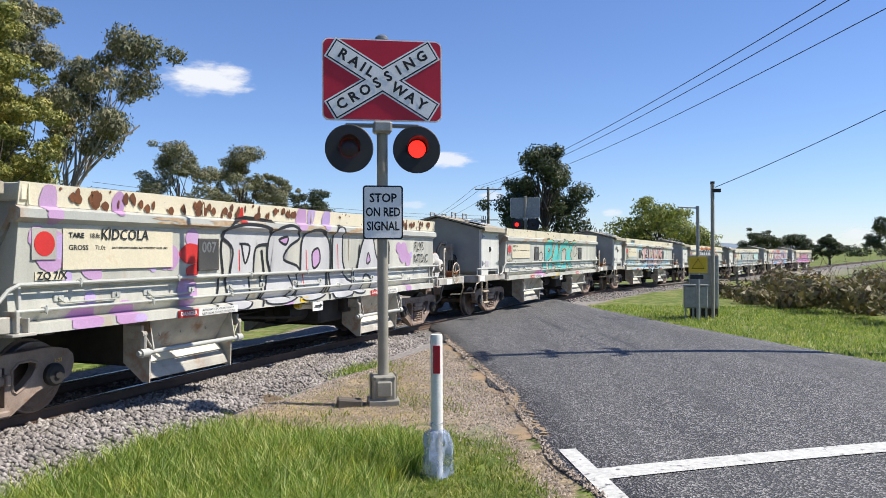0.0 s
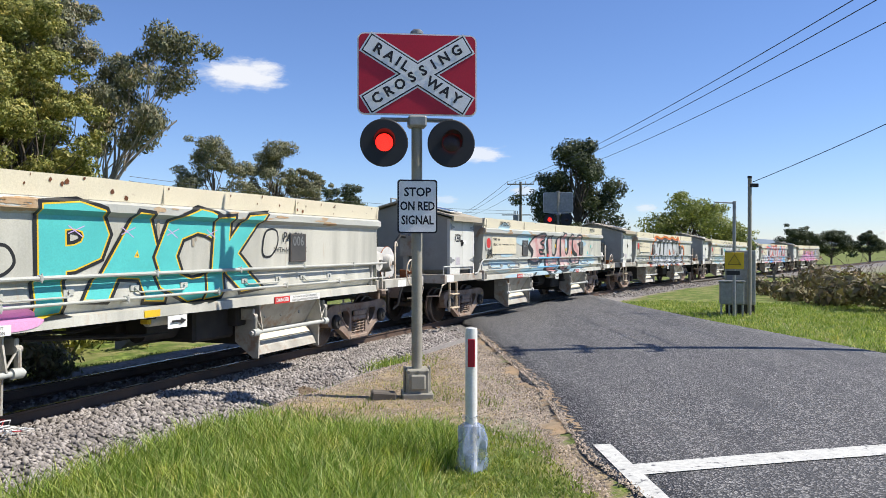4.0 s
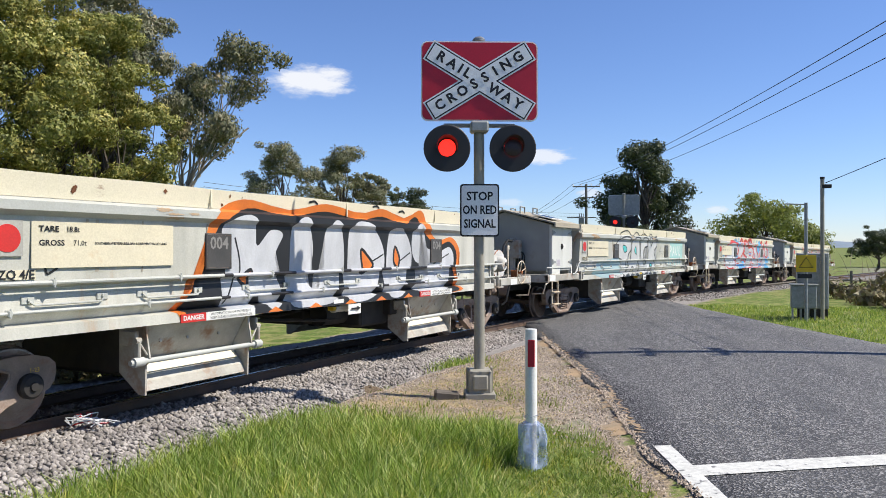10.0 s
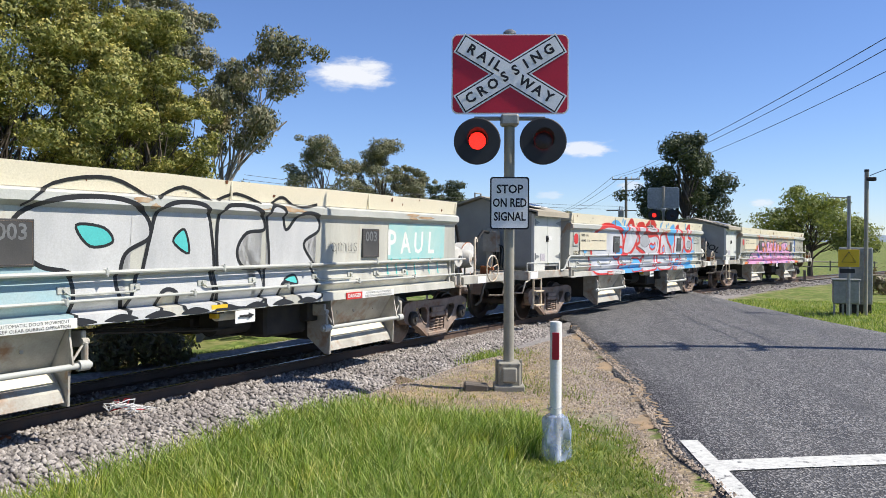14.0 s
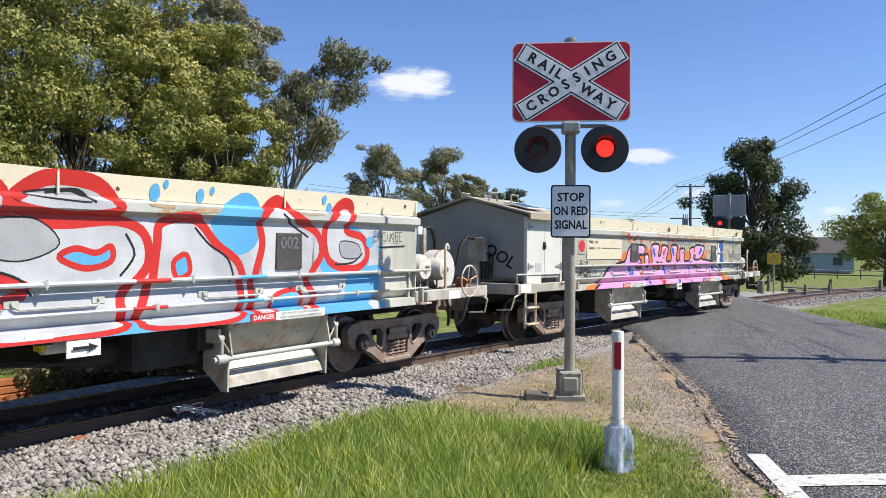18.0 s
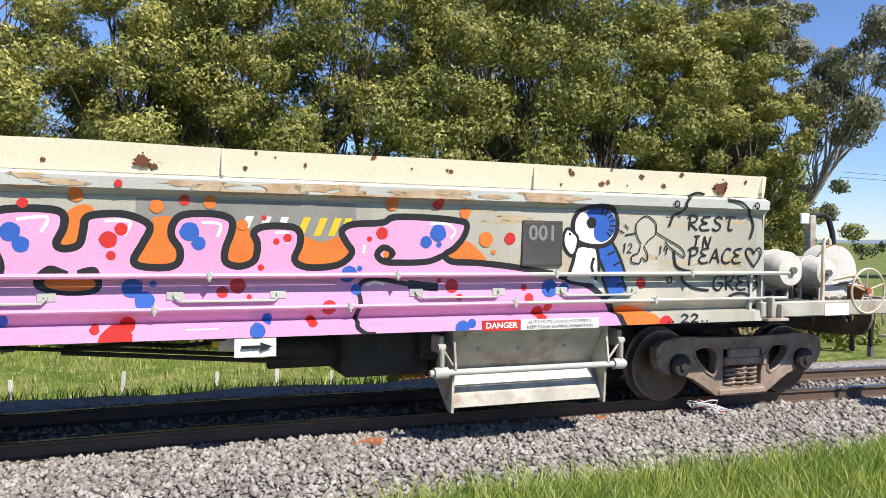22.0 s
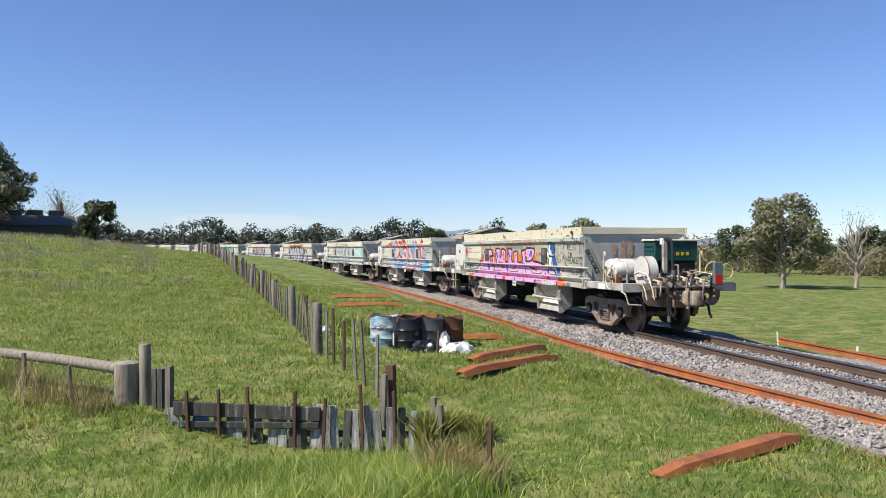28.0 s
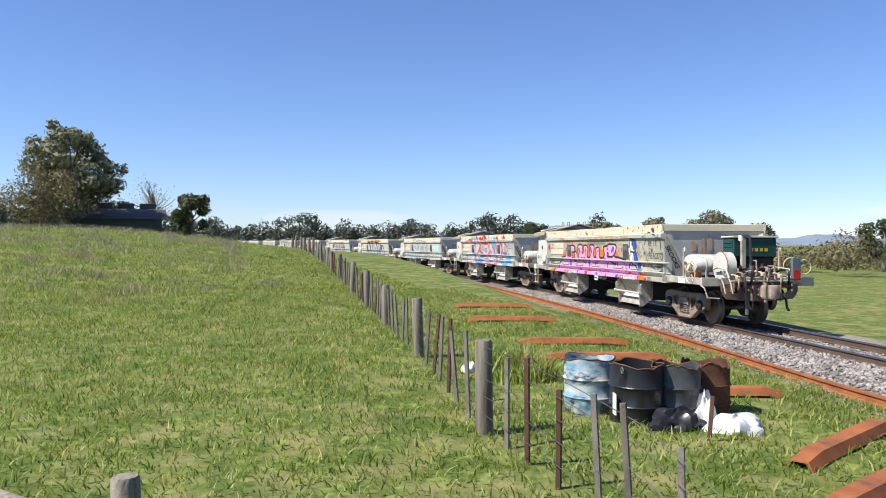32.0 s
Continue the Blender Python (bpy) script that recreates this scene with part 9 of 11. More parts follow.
_x1, _y1 = scatter(1, 250000, -6.5, 2.0, 1.8, 11.2, lambda x, y: turf(x, y) * ramp(2.0, 4.2, y + 0.5 * np.sin(x * 1.7) + 0.3 * np.sin(x * 4.3)) * ramp(9.0, 7.5, y + 0.25 * x - 1.3 * ramp(-2.4, -4.6, x) + 0.55 * np.sin(x * 2.3 + 1) * np.sin(y * 1.9) + 0.3 * np.sin(x * 5.3) * np.sin(y * 4.1 + x)))
_rim = 0.4 + 0.6 * ramp(9.4, 7.4, _y1 + 0.25 * _x1 - 1.0 * ramp(-2.4, -4.6, _x1))
_m = (_x1 + 0.25 * np.sin(_y1 * 3.1) < -0.30)
blades("long_grass", "lush bright green uncut grass on the verge", L_grass, _x1[_m], _y1[_m], (0.27 * _rim)[_m], 0.011, 2, 1.0)
_m2 = ~_m & (np.random.default_rng(29).random(len(_m)) < 0.62)
blades("verge_grass", "short patchy turf between the guide post and the road", L_short, _x1[_m2], _y1[_m2], 0.055, 0.012, 30, 1.6)
_x1, _y1 = scatter(3, 60000, -7, 1.2, 6.5, 16, turf)
blades("verge_grass", "thin short grass on worn soil", L_short, _x1, _y1, 0.07, 0.008, 4, 0.9)
_x1, _y1 = scatter(5, 110000, -8.5, 3.5, -13, 2.2, turf)
blades("field_grass", "short green pasture grass beside the line", L_short, _x1, _y1, 0.09, 0.011, 6, 1.6)
_x1, _y1 = scatter(7, 150000, -9.5, 9, -34, -12, turf)
blades("paddock_grass", "cropped green paddock grass", L_short, _x1, _y1, 0.085, 0.016, 8, 1.6)
_x1, _y1 = scatter(9, 90000, -3.6, 0.6, -10.3, -7.2, lambda x, y: ramp(1.05, 0.45, np.hypot((x + 1.7) / 2.1, (y + 8.8) / 1.55) + 0.12 * np.sin(x * 3.1) * np.sin(y * 2.7)) * turf(x, y))
blades("long_grass", "tall unmown grass in front of the paling fence", L_grass, _x1, _y1, 0.30, 0.010, 10, 1.05)
_x1, _y1 = scatter(11, 45000, -22, -9, -12, 14, lambda x, y: turf(x, y) * (beside(x, y)[1] < -2.4))
blades("long_grass", "green grass on the far side of the line", L_grass, _x1, _y1, 0.16, 0.016, 12, 0.9)
_x1, _y1 = scatter(13, 50000, 4.0, 12, 12.5, 27, lambda x, y: turf(x, y))
blades("long_grass", "bright green roadside grass", L_grass, _x1, _y1, 0.10, 0.014, 14, 1.3)


# worn ground round the crossing signal: straw, weedy tufts and loose gravel
def bare(x, y):
    worn, loose = dirt_at(x, y)
    l, r = road_edges(y)
    return ramp(0.25, 0.6, worn) * (l - x > 0.1) * (beside(x, y)[1] > 2.3)


_x1, _y1 = scatter(15, 52000, -5.5, 1.2, 7.6, 15.5, lambda x, y: bare(x, y) * (1 - 0.7 * dirt_at(x, y)[1]))
blades("dry_grass", "flattened pale straw on the bare soil", L_straw, _x1, _y1, 0.035, 0.008, 16, 3.5)
_x1, _y1 = scatter(17, 26000, -5.0, 1.0, 7.2, 15.5, lambda x, y: 0.9 * ramp(0.5, 0.85, 0.5 + 0.5 * np.sin(x * 1.9 + 1.3 * np.sin(y * 1.1)) * np.sin(y * 2.3 + 1.7 * np.sin(x * 1.6))) * (1 - 0.8 * dirt_at(x, y)[1]) * (road_edges(y)[0] - x > 0.3))
blades("weed_tufts", "small weedy green tufts in the worn soil", L_short, _x1, _y1, 0.075, 0.009, 18, 1.1)
_x1, _y1 = scatter(19, 16000, -4.6, -0.9, 12.4, 15.0, lambda x, y: ramp(1.0, 0.4, np.hypot((x + 2.5) / 1.9, (y - 13.6) / 0.9)))
blades("verge_grass", "patch of longer bright grass beside the ballast", L_grass, _x1, _y1, 0.13, 0.011, 20, 1.0)


def loose_gravel():
    rng = np.random.default_rng(23)
    x, y = rng.uniform(-4.0, 2.2, 150000), rng.uniform(4.8, 18.5, 150000)
    worn, loose = dirt_at(x, y)
    l, _ = road_edges(y)
    off = l - x
    ok = (off > -0.05) & (rng.random(150000) < np.clip(0.12 * worn + 0.75 * loose + 0.5 * ramp(0.5, 0.1, off), 0, 1)) & (beside(x, y)[1] > 2.2)
    x, y, l = x[ok], y[ok], l[ok]
    n = len(x)
    s = rng.uniform(0.007, 0.021, (n, 1, 1))
    base = np.array([(1, 0, 0), (-0.5, 0.87, 0), (-0.5, -0.87, 0), (0, 0, 0.9), (0.2, 0.5, 0.7)])
    p = (base[None] + rng.normal(0, 0.25, (n, 5, 3))) * s + np.stack([x, y, np.maximum(ground_z(x, y), np.where(l - x < 0.05, -0.03, -9))], -1)[:, None]
    tri = np.array([(0, 1, 4), (0, 4, 3), (1, 2, 3), (1, 3, 4), (2, 0, 3)])
    F = (tri[None] + (np.arange(n) * 5)[:, None, None]).reshape(-1, 3)
    tagged(new("loose_gravel", raw_mesh("loose_gravel", p.reshape(-1, 3), F, M_gravel)), "loose brown-grey gravel on the worn verge", "gravel", kind="stuff")


loose_gravel()


# the hill's rough far grass: coarse tufts and grey dead weeds
_x1, _y1 = scatter(25, 110000, -8.5, 16, -72, -33, lambda x, y: turf(x, y) * ramp(-75, -40, y))
blades("rough_pasture", "coarse tufty pasture on the hill", L_short, _x1, _y1, 0.10, 0.03, 26, 1.8)
_rg = np.random.default_rng(27)
_cx, _cy = _rg.uniform(-3.5, 15, 420), _rg.uniform(-70, -30, 420)
_ok = (_cx > -2.8 - 0.13 * (-_cy - 30)) & (_rg.random(420) < 0.35 + 0.5 * ramp(-38, -55, _cy))
_cx, _cy = _cx[_ok], _cy[_ok]
blades("dead_weeds", "grey dead weed clumps along the brow of the hill", L_dead, np.repeat(_cx, 40) + _rg.normal(0, 0.28, len(_cx) * 40), np.repeat(_cy, 40) + _rg.normal(0, 0.28, len(_cx) * 40), 0.27, 0.022, 28, 1.1)
# long dead grass at the foot of the brush
_rg = np.random.default_rng(77)
_az = _rg.uniform(-113, -90, 420)
_dd = np.interp(_az, [-124, -108, -90], [33.0, 28.8, 22.5]) + _rg.uniform(-1.0, 1.2, 420)
_xy = np.array([polar(_a, _b) for _a, _b in zip(_az, _dd)])
blades("dead_grass", "pale dead long grass along the foot of the brush", L_dead, np.repeat(_xy[:, 0], 22) + _rg.normal(0, 0.2, 420 * 22), np.repeat(_xy[:, 1], 22) + _rg.normal(0, 0.2, 420 * 22), 0.62, 0.02, 79, 0.7)

# grass, straw and strewn stones where the ballast runs out
_rg = np.random.default_rng(91)
_es = np.concatenate([_rg.uniform(-9, 26, 15000), _rg.uniform(-4, 8, 9000)])
_ed = 2.42 + 0.16 * np.sin(_es * 2.1) + 0.12 * np.sin(_es * 5.3 + 1) + np.abs(_rg.normal(0, 0.24, len(_es)))
_exy = np.array([on_track(float(_a), float(_b))[:2] for _a, _b in zip(_es, _ed)])
_k = (_rg.random(len(_es)) < 0.72) & (turf(_exy[:, 0], _exy[:, 1]) > 0.3)
blades("edge_grass", "weedy grass creeping into the edge of the ballast", L_short, _exy[_k, 0], _exy[_k, 1], 0.10, 0.012, 92, 1.4)
blades("edge_straw", "flattened dry grass along the edge of the ballast", L_straw, _exy[~_k, 0], _exy[~_k, 1], 0.05, 0.009, 93, 3.0)


def strewn_stones():
    """Single stones that have rolled off the ballast into the grass."""
    rng = np.random.default_rng(95)
    n = 2600
    s, d = rng.uniform(-9, 26, n), 2.30 + np.abs(rng.normal(0, 0.32, n))
    xy = np.array([on_track(float(a), float(b))[:2] for a, b in zip(s, d)])
    size = rng.uniform(0.012, 0.032, (n, 1, 1))
    base = np.array([(1, 0, -0.3), (-0.5, 0.87, -0.3), (-0.5, -0.87, -0.3), (0.1, 0, 0.8), (0.3, 0.5, 0.6)])
    v = (base[None] + rng.normal(0, 0.22, (n, 5, 3))) * size + np.stack([xy[:, 0], xy[:, 1], ground_z(xy[:, 0], xy[:, 1]) + 0.008], -1)[:, None]
    tri = np.array([(0, 1, 4), (0, 4, 3), (1, 2, 3), (1, 3, 4), (2, 0, 3), (0, 2, 1)])
    f = (tri[None] + (np.arange(n) * 5)[:, None, None]).reshape(-1, 3)
    tagged(new("strewn_stones", raw_mesh("strewn_stones", v.reshape(-1, 3), f, M_stone)), "grey stones strewn from the ballast into the grass", "stones", kind="stuff")


strewn_stones()

# ---- roadside and lineside things ----
def guide_post():
    x, y = -0.08, 7.16
    root = thing("guide_post", "white roadside guide post with a red reflector", "post", at=Matrix.Translation((x, y, gz(x, y) - 0.03)))
    part("post", Geo().lathe([(0.052, 0.0), (0.052, 1.24), (0.048, 1.26), (0.0, 1.265)], 20), M_white, root)
    part("reflector", Geo().box((-0.030, -0.058, 0.93), (0.032, -0.047, 1.17), 0.004), M_signred, root, "dark red reflector")
    rng = np.random.default_rng(3)
    vs, fs, n, m = [], [], 40, 13
    for j in range(m):
        t = j / (m - 1)
        r = 0.105 - 0.045 * t + 0.022 * math.sin(t * 3.0) - (0.045 if j == m - 2 else 0)
        for k in range(n):
            a = k / n * 6.283
            q = r * (1 + 0.16 * math.sin(3 * a + 4 * t) + 0.10 * math.sin(7 * a - 5 * t) + rng.normal() * 0.035)
            vs.append((q * math.cos(a) * 1.15, q * math.sin(a), 0.02 + 0.47 * t + 0.012 * math.sin(5 * a) * (j in (0, m - 1))))
    for j in range(m - 1):
        for k in range(n):
            fs.append((j * n + k, j * n + (k + 1) % n, (j + 1) * n + (k + 1) % n, (j + 1) * n + k))
    bm = bpy.data.materials.new("clear_blue_plastic")
    bm.use_nodes = True
    b = bm.node_tree.nodes["Principled BSDF"]
    b.inputs["Base Color"].default_value, b.inputs["Roughness"].default_value = (0.40, 0.48, 0.68, 1), 0.12
    tr = bm.node_tree.nodes.new("ShaderNodeBsdfTransparent")
    mx = bm.node_tree.nodes.new("ShaderNodeMixShader")
    f, _ = _noise(bm.node_tree, bm.node_tree.nodes.new("ShaderNodeTexCoord").outputs["Object"], 9, low=0.35, high=0.7)
    rr = bm.node_tree.nodes.new("ShaderNodeMapRange")
    rr.inputs[3].default_value, rr.inputs[4].default_value = 0.12, 0.8
    bm.node_tree.links.new(f, rr.inputs[0])
    bm.node_tree.links.new(rr.outputs[0], mx.inputs[0])
    bm.node_tree.links.new(tr.outputs[0], mx.inputs[1])
    bm.node_tree.links.new(b.outputs[0], mx.inputs[2])
    bm.node_tree.links.new(mx.outputs[0], bm.node_tree.nodes["Material Output"].inputs[0])
    me = Geo().add(vs, fs).mesh("plastic_bag", bm, 25)
    bag = new("plastic_bag", me)
    bag.location = (x, y, gz(x, y) - 0.02)
    tagged(bag, "crumpled clear bluish plastic bag tied round the guide post", "plastic bag")


guide_post()


def small_block(name, label, category, a, b, c, m, material):
    ob = new(name, Geo().box(a, b, c).mesh(name, material, 0))
    ob.matrix_basis = m
    return tagged(ob, label, category)


small_block("concrete_block", "small dark weathered concrete block beside the signal post", "block", (-0.16, -0.10, -0.1), (0.16, 0.10, 0.10), 0.02, pose(-1.22, 10.35, gz(-1.22, 10.35), 0, 6, 12), M_sleeper)


def dirt_mound(x, y, r, h, seed):
    rng = np.random.default_rng(seed)
    vs, fs, n, m = [], [], 22, 7
    for j in range(m):
        t = j / (m - 1)
        for k in range(n):
            a = k / n * 6.283
            q = r * (1 - t) * (1 + 0.2 * math.sin(3 * a + seed) + rng.normal() * 0.09) + 0.01
            vs.append((x + q * math.cos(a), y + q * math.sin(a) * 0.8, gz(x, y) - 0.03 + h * math.sin(t * 1.57) + rng.normal() * 0.012))
    for j in range(m - 1):
        for k in range(n):
            fs.append((j * n + k, j * n + (k + 1) % n, (j + 1) * n + (k + 1) % n, (j + 1) * n + k))
    fs.append(tuple(range((m - 1) * n, m * n)))
    me = Geo().add(vs, fs).mesh("soil_mound", mat("dark_turned_soil", (0.13, 0.095, 0.065), (0.20, 0.15, 0.10), scale=9, rough=1, bump=0.8, dist=0.03, position=True), 60)
    tagged(new("soil_mound", me), "small mound of dark turned soil", "soil")


dirt_mound(-2.45, 11.3, 0.32, 0.13, 2)
dirt_mound(-2.9, 10.8, 0.2, 0.06, 3)


def cabinets():
    x, y = 6.95, 22.0
    z = gz(x, y)
    at = Matrix.Translation((x, y, z)) @ pose(0, 0, 0, 0, 0, -14)
    lo = thing("relay_cabinet", "grey steel trackside relay cabinet on legs", "cabinet", "trackside cabinets", at=at)
    part("box", Geo().box((-0.32, -0.20, 0.33), (0.30, 0.20, 0.93), 0.02), M_galv, lo)
    part("lid", Geo().box((-0.35, -0.23, 0.93), (0.33, 0.23, 0.97), 0.01), M_galv, lo)
    for a in (-0.28, -0.08, 0.10, 0.26):
        part("leg", Geo().box((a - 0.025, -0.16, 0), (a + 0.025, -0.10, 0.35), 0.005), M_galv, lo)
    hi = thing("relay_cabinet", "tall grey steel signal cabinet", "cabinet", "trackside cabinets", at=at @ pose(0.28, 0.62, 0))
    part("box", Geo().box((-0.42, -0.22, 0.28), (0.36, 0.22, 1.78), 0.02), M_galv, hi)
    part("door", Geo().box((-0.38, -0.235, 0.34), (0.32, -0.222, 1.70), 0.006), M_galv, hi)
    part("legs", Geo().box((-0.40, -0.2, 0), (0.34, 0.2, 0.28), 0.01), M_black, hi)
    pl = thing("warning_sign", "yellow triangle warning sign on a thin grey pole", "sign", at=at @ pose(0.02, -0.50, 0))
    part("pole", Geo().cyl((0, 0, 0), (0, 0, 3.1), 0.045, 10), M_galv, pl)
    part("arm", Geo().tube([(0, 0, 3.05), (-0.5, 0, 3.08), (-0.52, 0, 2.98)], 0.02, 6), M_galv, pl)
    part("plate", Geo().box((-0.24, -0.06, 1.30), (0.24, -0.045, 1.74), 0.004), M_yellow, pl)
    part("triangle", Geo().tube([(-0.16, -0.064, 1.42), (0.16, -0.064, 1.42), (0, -0.064, 1.68)], 0.012, 4, closed=True), M_ink, pl)
    part("small_plate", Geo().box((-0.20, -0.06, 1.14), (0.14, -0.05, 1.25), 0.003), M_ink, pl)
    pole = thing("utility_pole", "slim grey steel pole beside the road with one cable", "pole", at=Matrix.Translation((7.42, 22.0, gz(7.42, 22))))
    part("shaft", Geo().cyl((0, 0, 0), (0, 0, 3.72), 0.052, 12), M_postgrey, pole)
    part("cap", Geo().cyl((0, 0, 3.72), (0, 0, 3.78), 0.06, 12), M_black, pole)
    part("bracket", Geo().box((-0.02, -0.06, 3.48), (0.22, 0.06, 3.58), 0.01), M_black, pole)


cabinets()


def wire(label, a, b, sag, r=0.012):
    a, b = Vector(a), Vector(b)
    pts = [a.lerp(b, i / 24) - Vector((0, 0, sag * 4 * (i / 24) * (1 - i / 24))) for i in range(25)]
    ob = new("overhead_wire", Geo().tube(pts, r, 5).mesh("overhead_wire", M_cable, 60))
    return tagged(ob, label, "wire", "overhead wires")


def power_poles():
    x, y = 4.6, 80.0
    z = gz(x, y)
    p = thing("power_pole", "tall timber power pole with crossarms and a transformer", "pole", "power poles", at=Matrix.Translation((x, y, z)))
    part("shaft", Geo().cyl((0, 0, 0), (0, 0, 9.3), 0.17, 12, 0.12), M_wood, p)
    part("crossarm", Geo().box((-1.35, -0.06, 9.0), (1.35, 0.06, 9.12), 0.01), M_wood, p)
    part("crossarm", Geo().box((-0.5, -0.05, 7.9), (1.05, 0.05, 8.0), 0.01), M_wood, p)
    part("crossarm", Geo().box((-1.9, -0.05, 5.9), (1.0, 0.05, 6.0), 0.01), M_wood, p)
    part("transformer", Geo().box((-0.75, -0.25, 5.3), (-0.2, 0.25, 6.0), 0.05), M_galv, p)
    for a in (-1.3, -0.5, 0.5, 1.3):
        part("insulator", Geo().cyl((a, 0, 9.12), (a, 0, 9.34), 0.05, 8), M_white, p)
    for a in (-0.65, -0.48, -0.3):
        part("bushing", Geo().cyl((a, 0, 6.0), (a, 0, 6.35), 0.04, 8), M_tin, p)
    q = thing("power_pole", "tall timber power pole beside the road", "pole", "power poles", at=Matrix.Translation((10.76, 14.9, gz(10.76, 14.9))))
    part("shaft", Geo().cyl((0, 0, 0), (0, 0, 12.4), 0.18, 12, 0.12), M_wood, q)
    part("crossarm", Geo().box((-0.06, -0.6, 12.0), (0.06, 0.6, 12.10), 0.01), M_wood, q)
    for zz in (12.12, 10.72, 9.22):
        for yy in (-0.45, 0.45):
            part("insulator", Geo().cyl((0, yy, zz), (0, yy, zz + 0.22), 0.06, 8), M_bark, q)
    part("crossarm", Geo().box((-0.06, -0.5, 10.6), (0.06, 0.5, 10.70), 0.01), M_wood, q)
    part("crossarm", Geo().box((-0.06, -0.5, 9.1), (0.06, 0.5, 9.20), 0.01), M_wood, q)
    part("crossarm", Geo().box((-0.9, -0.06, 8.1), (0.9, 0.06, 8.2), 0.01), M_wood, q)
    r = thing("power_pole", "distant timber power pole by the far road", "pole", "power poles", at=Matrix.Translation((-6.5, 190, gz(-6.5, 190))))
    part("shaft", Geo().cyl((0, 0, 0), (0, 0, 9.0), 0.17, 10, 0.12), M_wood, r)
    part("crossarm", Geo().box((-1.2, -0.06, 8.4), (1.2, 0.06, 8.52), 0.01), M_wood, r)
    for k, a in enumerate((-1.3, -0.5, 1.3)):
        wire("thin black overhead power cable", (x + a, y, z + 9.34), (10.76 + 0.7 * a, 14.9, gz(10.76, 14.9) + 8.2), 0.7, 0.014)
        wire("thin black overhead power cable", (x + a, y, z + 9.34), (-6.5 + a, 190, gz(-6.5, 190) + 8.6), 1.2, 0.02)
    wire("single service cable to the slim pole", (7.5, 22.0, gz(7.42, 22) + 3.62), (14.5, 9.5, 8.6), 0.35, 0.010)
    for k, zz in enumerate((6.9, 7.25)):
        wire("far line-side cable behind the train", polar(-24, 60) + (zz - 0.6,), polar(3, 95) + (zz - 1.4,), 0.5, 0.016)


power_poles()


def far_signal():
    root, lenses = crossing_signal(pose(4.25, 41.0, gz(4.25, 41.0), 0, 0, 174))
    root["label"] = "railway crossing signal across the line, seen from behind"
    for x, m in ((-0.43, M_lit), (0.43, M_unlit)):
        lamp = part("rear_lamp", Geo().lathe([(0, 0), (0.30, 0), (0.30, 0.03), (0, 0.03)], 30, pose(-x, 0.42, 3.235, 90)), M_disc, root, "black disc facing the near side")
        part("rear_lens", Geo().lathe([(0, 0.0), (0.10, 0.0), (0.10, 0.02), (0, 0.03)], 20, pose(-x, 0.43, 3.235, -90)), m, lamp)
    part("rear_stop_board", Geo().prism(rounded(0.5, 0.68, 0.04), pose(0, 0.09, 2.43), 0.02), M_galv, root, "grey back of a small sign", smooth=0)
    back = part("rear_board", Geo().prism(rounded(1.5, 1.0, 0.09), pose(0, -0.06, 4.12), 0.03), M_galv, root, "grey back of the crossing board", smooth=0)


far_signal()


# brambles and gorse beside the road
_rng = np.random.default_rng(31)
_C, _R = [], []
for _k in range(150):
    _px, _py = _rng.uniform(10.9, 24), _rng.uniform(17.5, 33)
    if _px < 11.0 + max(0, 20 - _py) * 0.6:
        continue
    _C.append((_px, _py, gz(_px, _py) + _rng.uniform(0.1, 0.75)))
    _R.append(_rng.uniform(0.45, 0.95))
_n = 44000
_v, _f = leaf_cloud(_rng, _C, _R, _n, 0.11, hollow=0.2)
tagged(new("bramble_thicket", raw_mesh("bramble_thicket", _v, _f, L_scrub)), "tangled brown bramble thicket beside the road", "thicket", kind="stuff")
_tw = Geo()
for _k in range(1100):
    _i = _rng.integers(len(_C))
    _a, _e = _rng.uniform(0, 6.28), _rng.uniform(0.2, 1.4)
    _p = Vector(_C[_i]) + Vector((_rng.normal(), _rng.normal(), _rng.normal())) * _R[_i] * 0.5
    _l = _rng.uniform(0.5, 1.3)
    _q = _p + Vector((math.cos(_a) * math.cos(_e), math.sin(_a) * math.cos(_e), math.sin(_e))) * _l
    _tw.tube([_p, _p.lerp(_q, 0.5) + Vector((0, 0, 0.12)), _q], [0.008, 0.006, 0.003], 4)
tagged(new("bramble_canes", raw_mesh("bramble_canes", _tw.v, [f for f in _tw.f if len(f) == 4], M_twig)), "bare brown bramble canes", "canes", kind="stuff")
_Cg = [c for c in _C if c[0] - 0.35 * c[1] > 5.0]
_v, _f = leaf_cloud(_rng, [(c[0], c[1] - 0.2, c[2] + 0.15) for c in _Cg[::3]], [0.45] * len(_Cg[::3]), 6500, 0.07, hollow=0.8)
tagged(new("gorse_blossom", raw_mesh("gorse_blossom", _v, _f, L_gorse)), "bright yellow gorse blossom on the thicket", "gorse", kind="stuff")


# ---- paddock fence ----
def wood_post(name, label, x, y, h, r, lean=(0, 0), group="", material=None, square=False, kind_cat="fence post"):
    z = gz(x, y) - 0.12
    g = Geo()
    top = (math.sin(radians(lean[0])) * h, math.sin(radians(lean[1])) * h, h + 0.12)
    if square:
        n = 4
        g.tube([(0, 0, 0), top], r, 4)
    else:
        g.tube([(0, 0, 0), (top[0] * 0.5, top[1] * 0.5, top[2] * 0.5), (top[0] * 0.98, top[1] * 0.98, top[2] - 0.015), top], [r * 1.03, r, r * 0.97, r * 0.85], 14)
    ob = new(name, g.mesh(name, material or M_wood, 40))
    ob.location = (x, y, z)
    return tagged(ob, label, kind_cat, group)


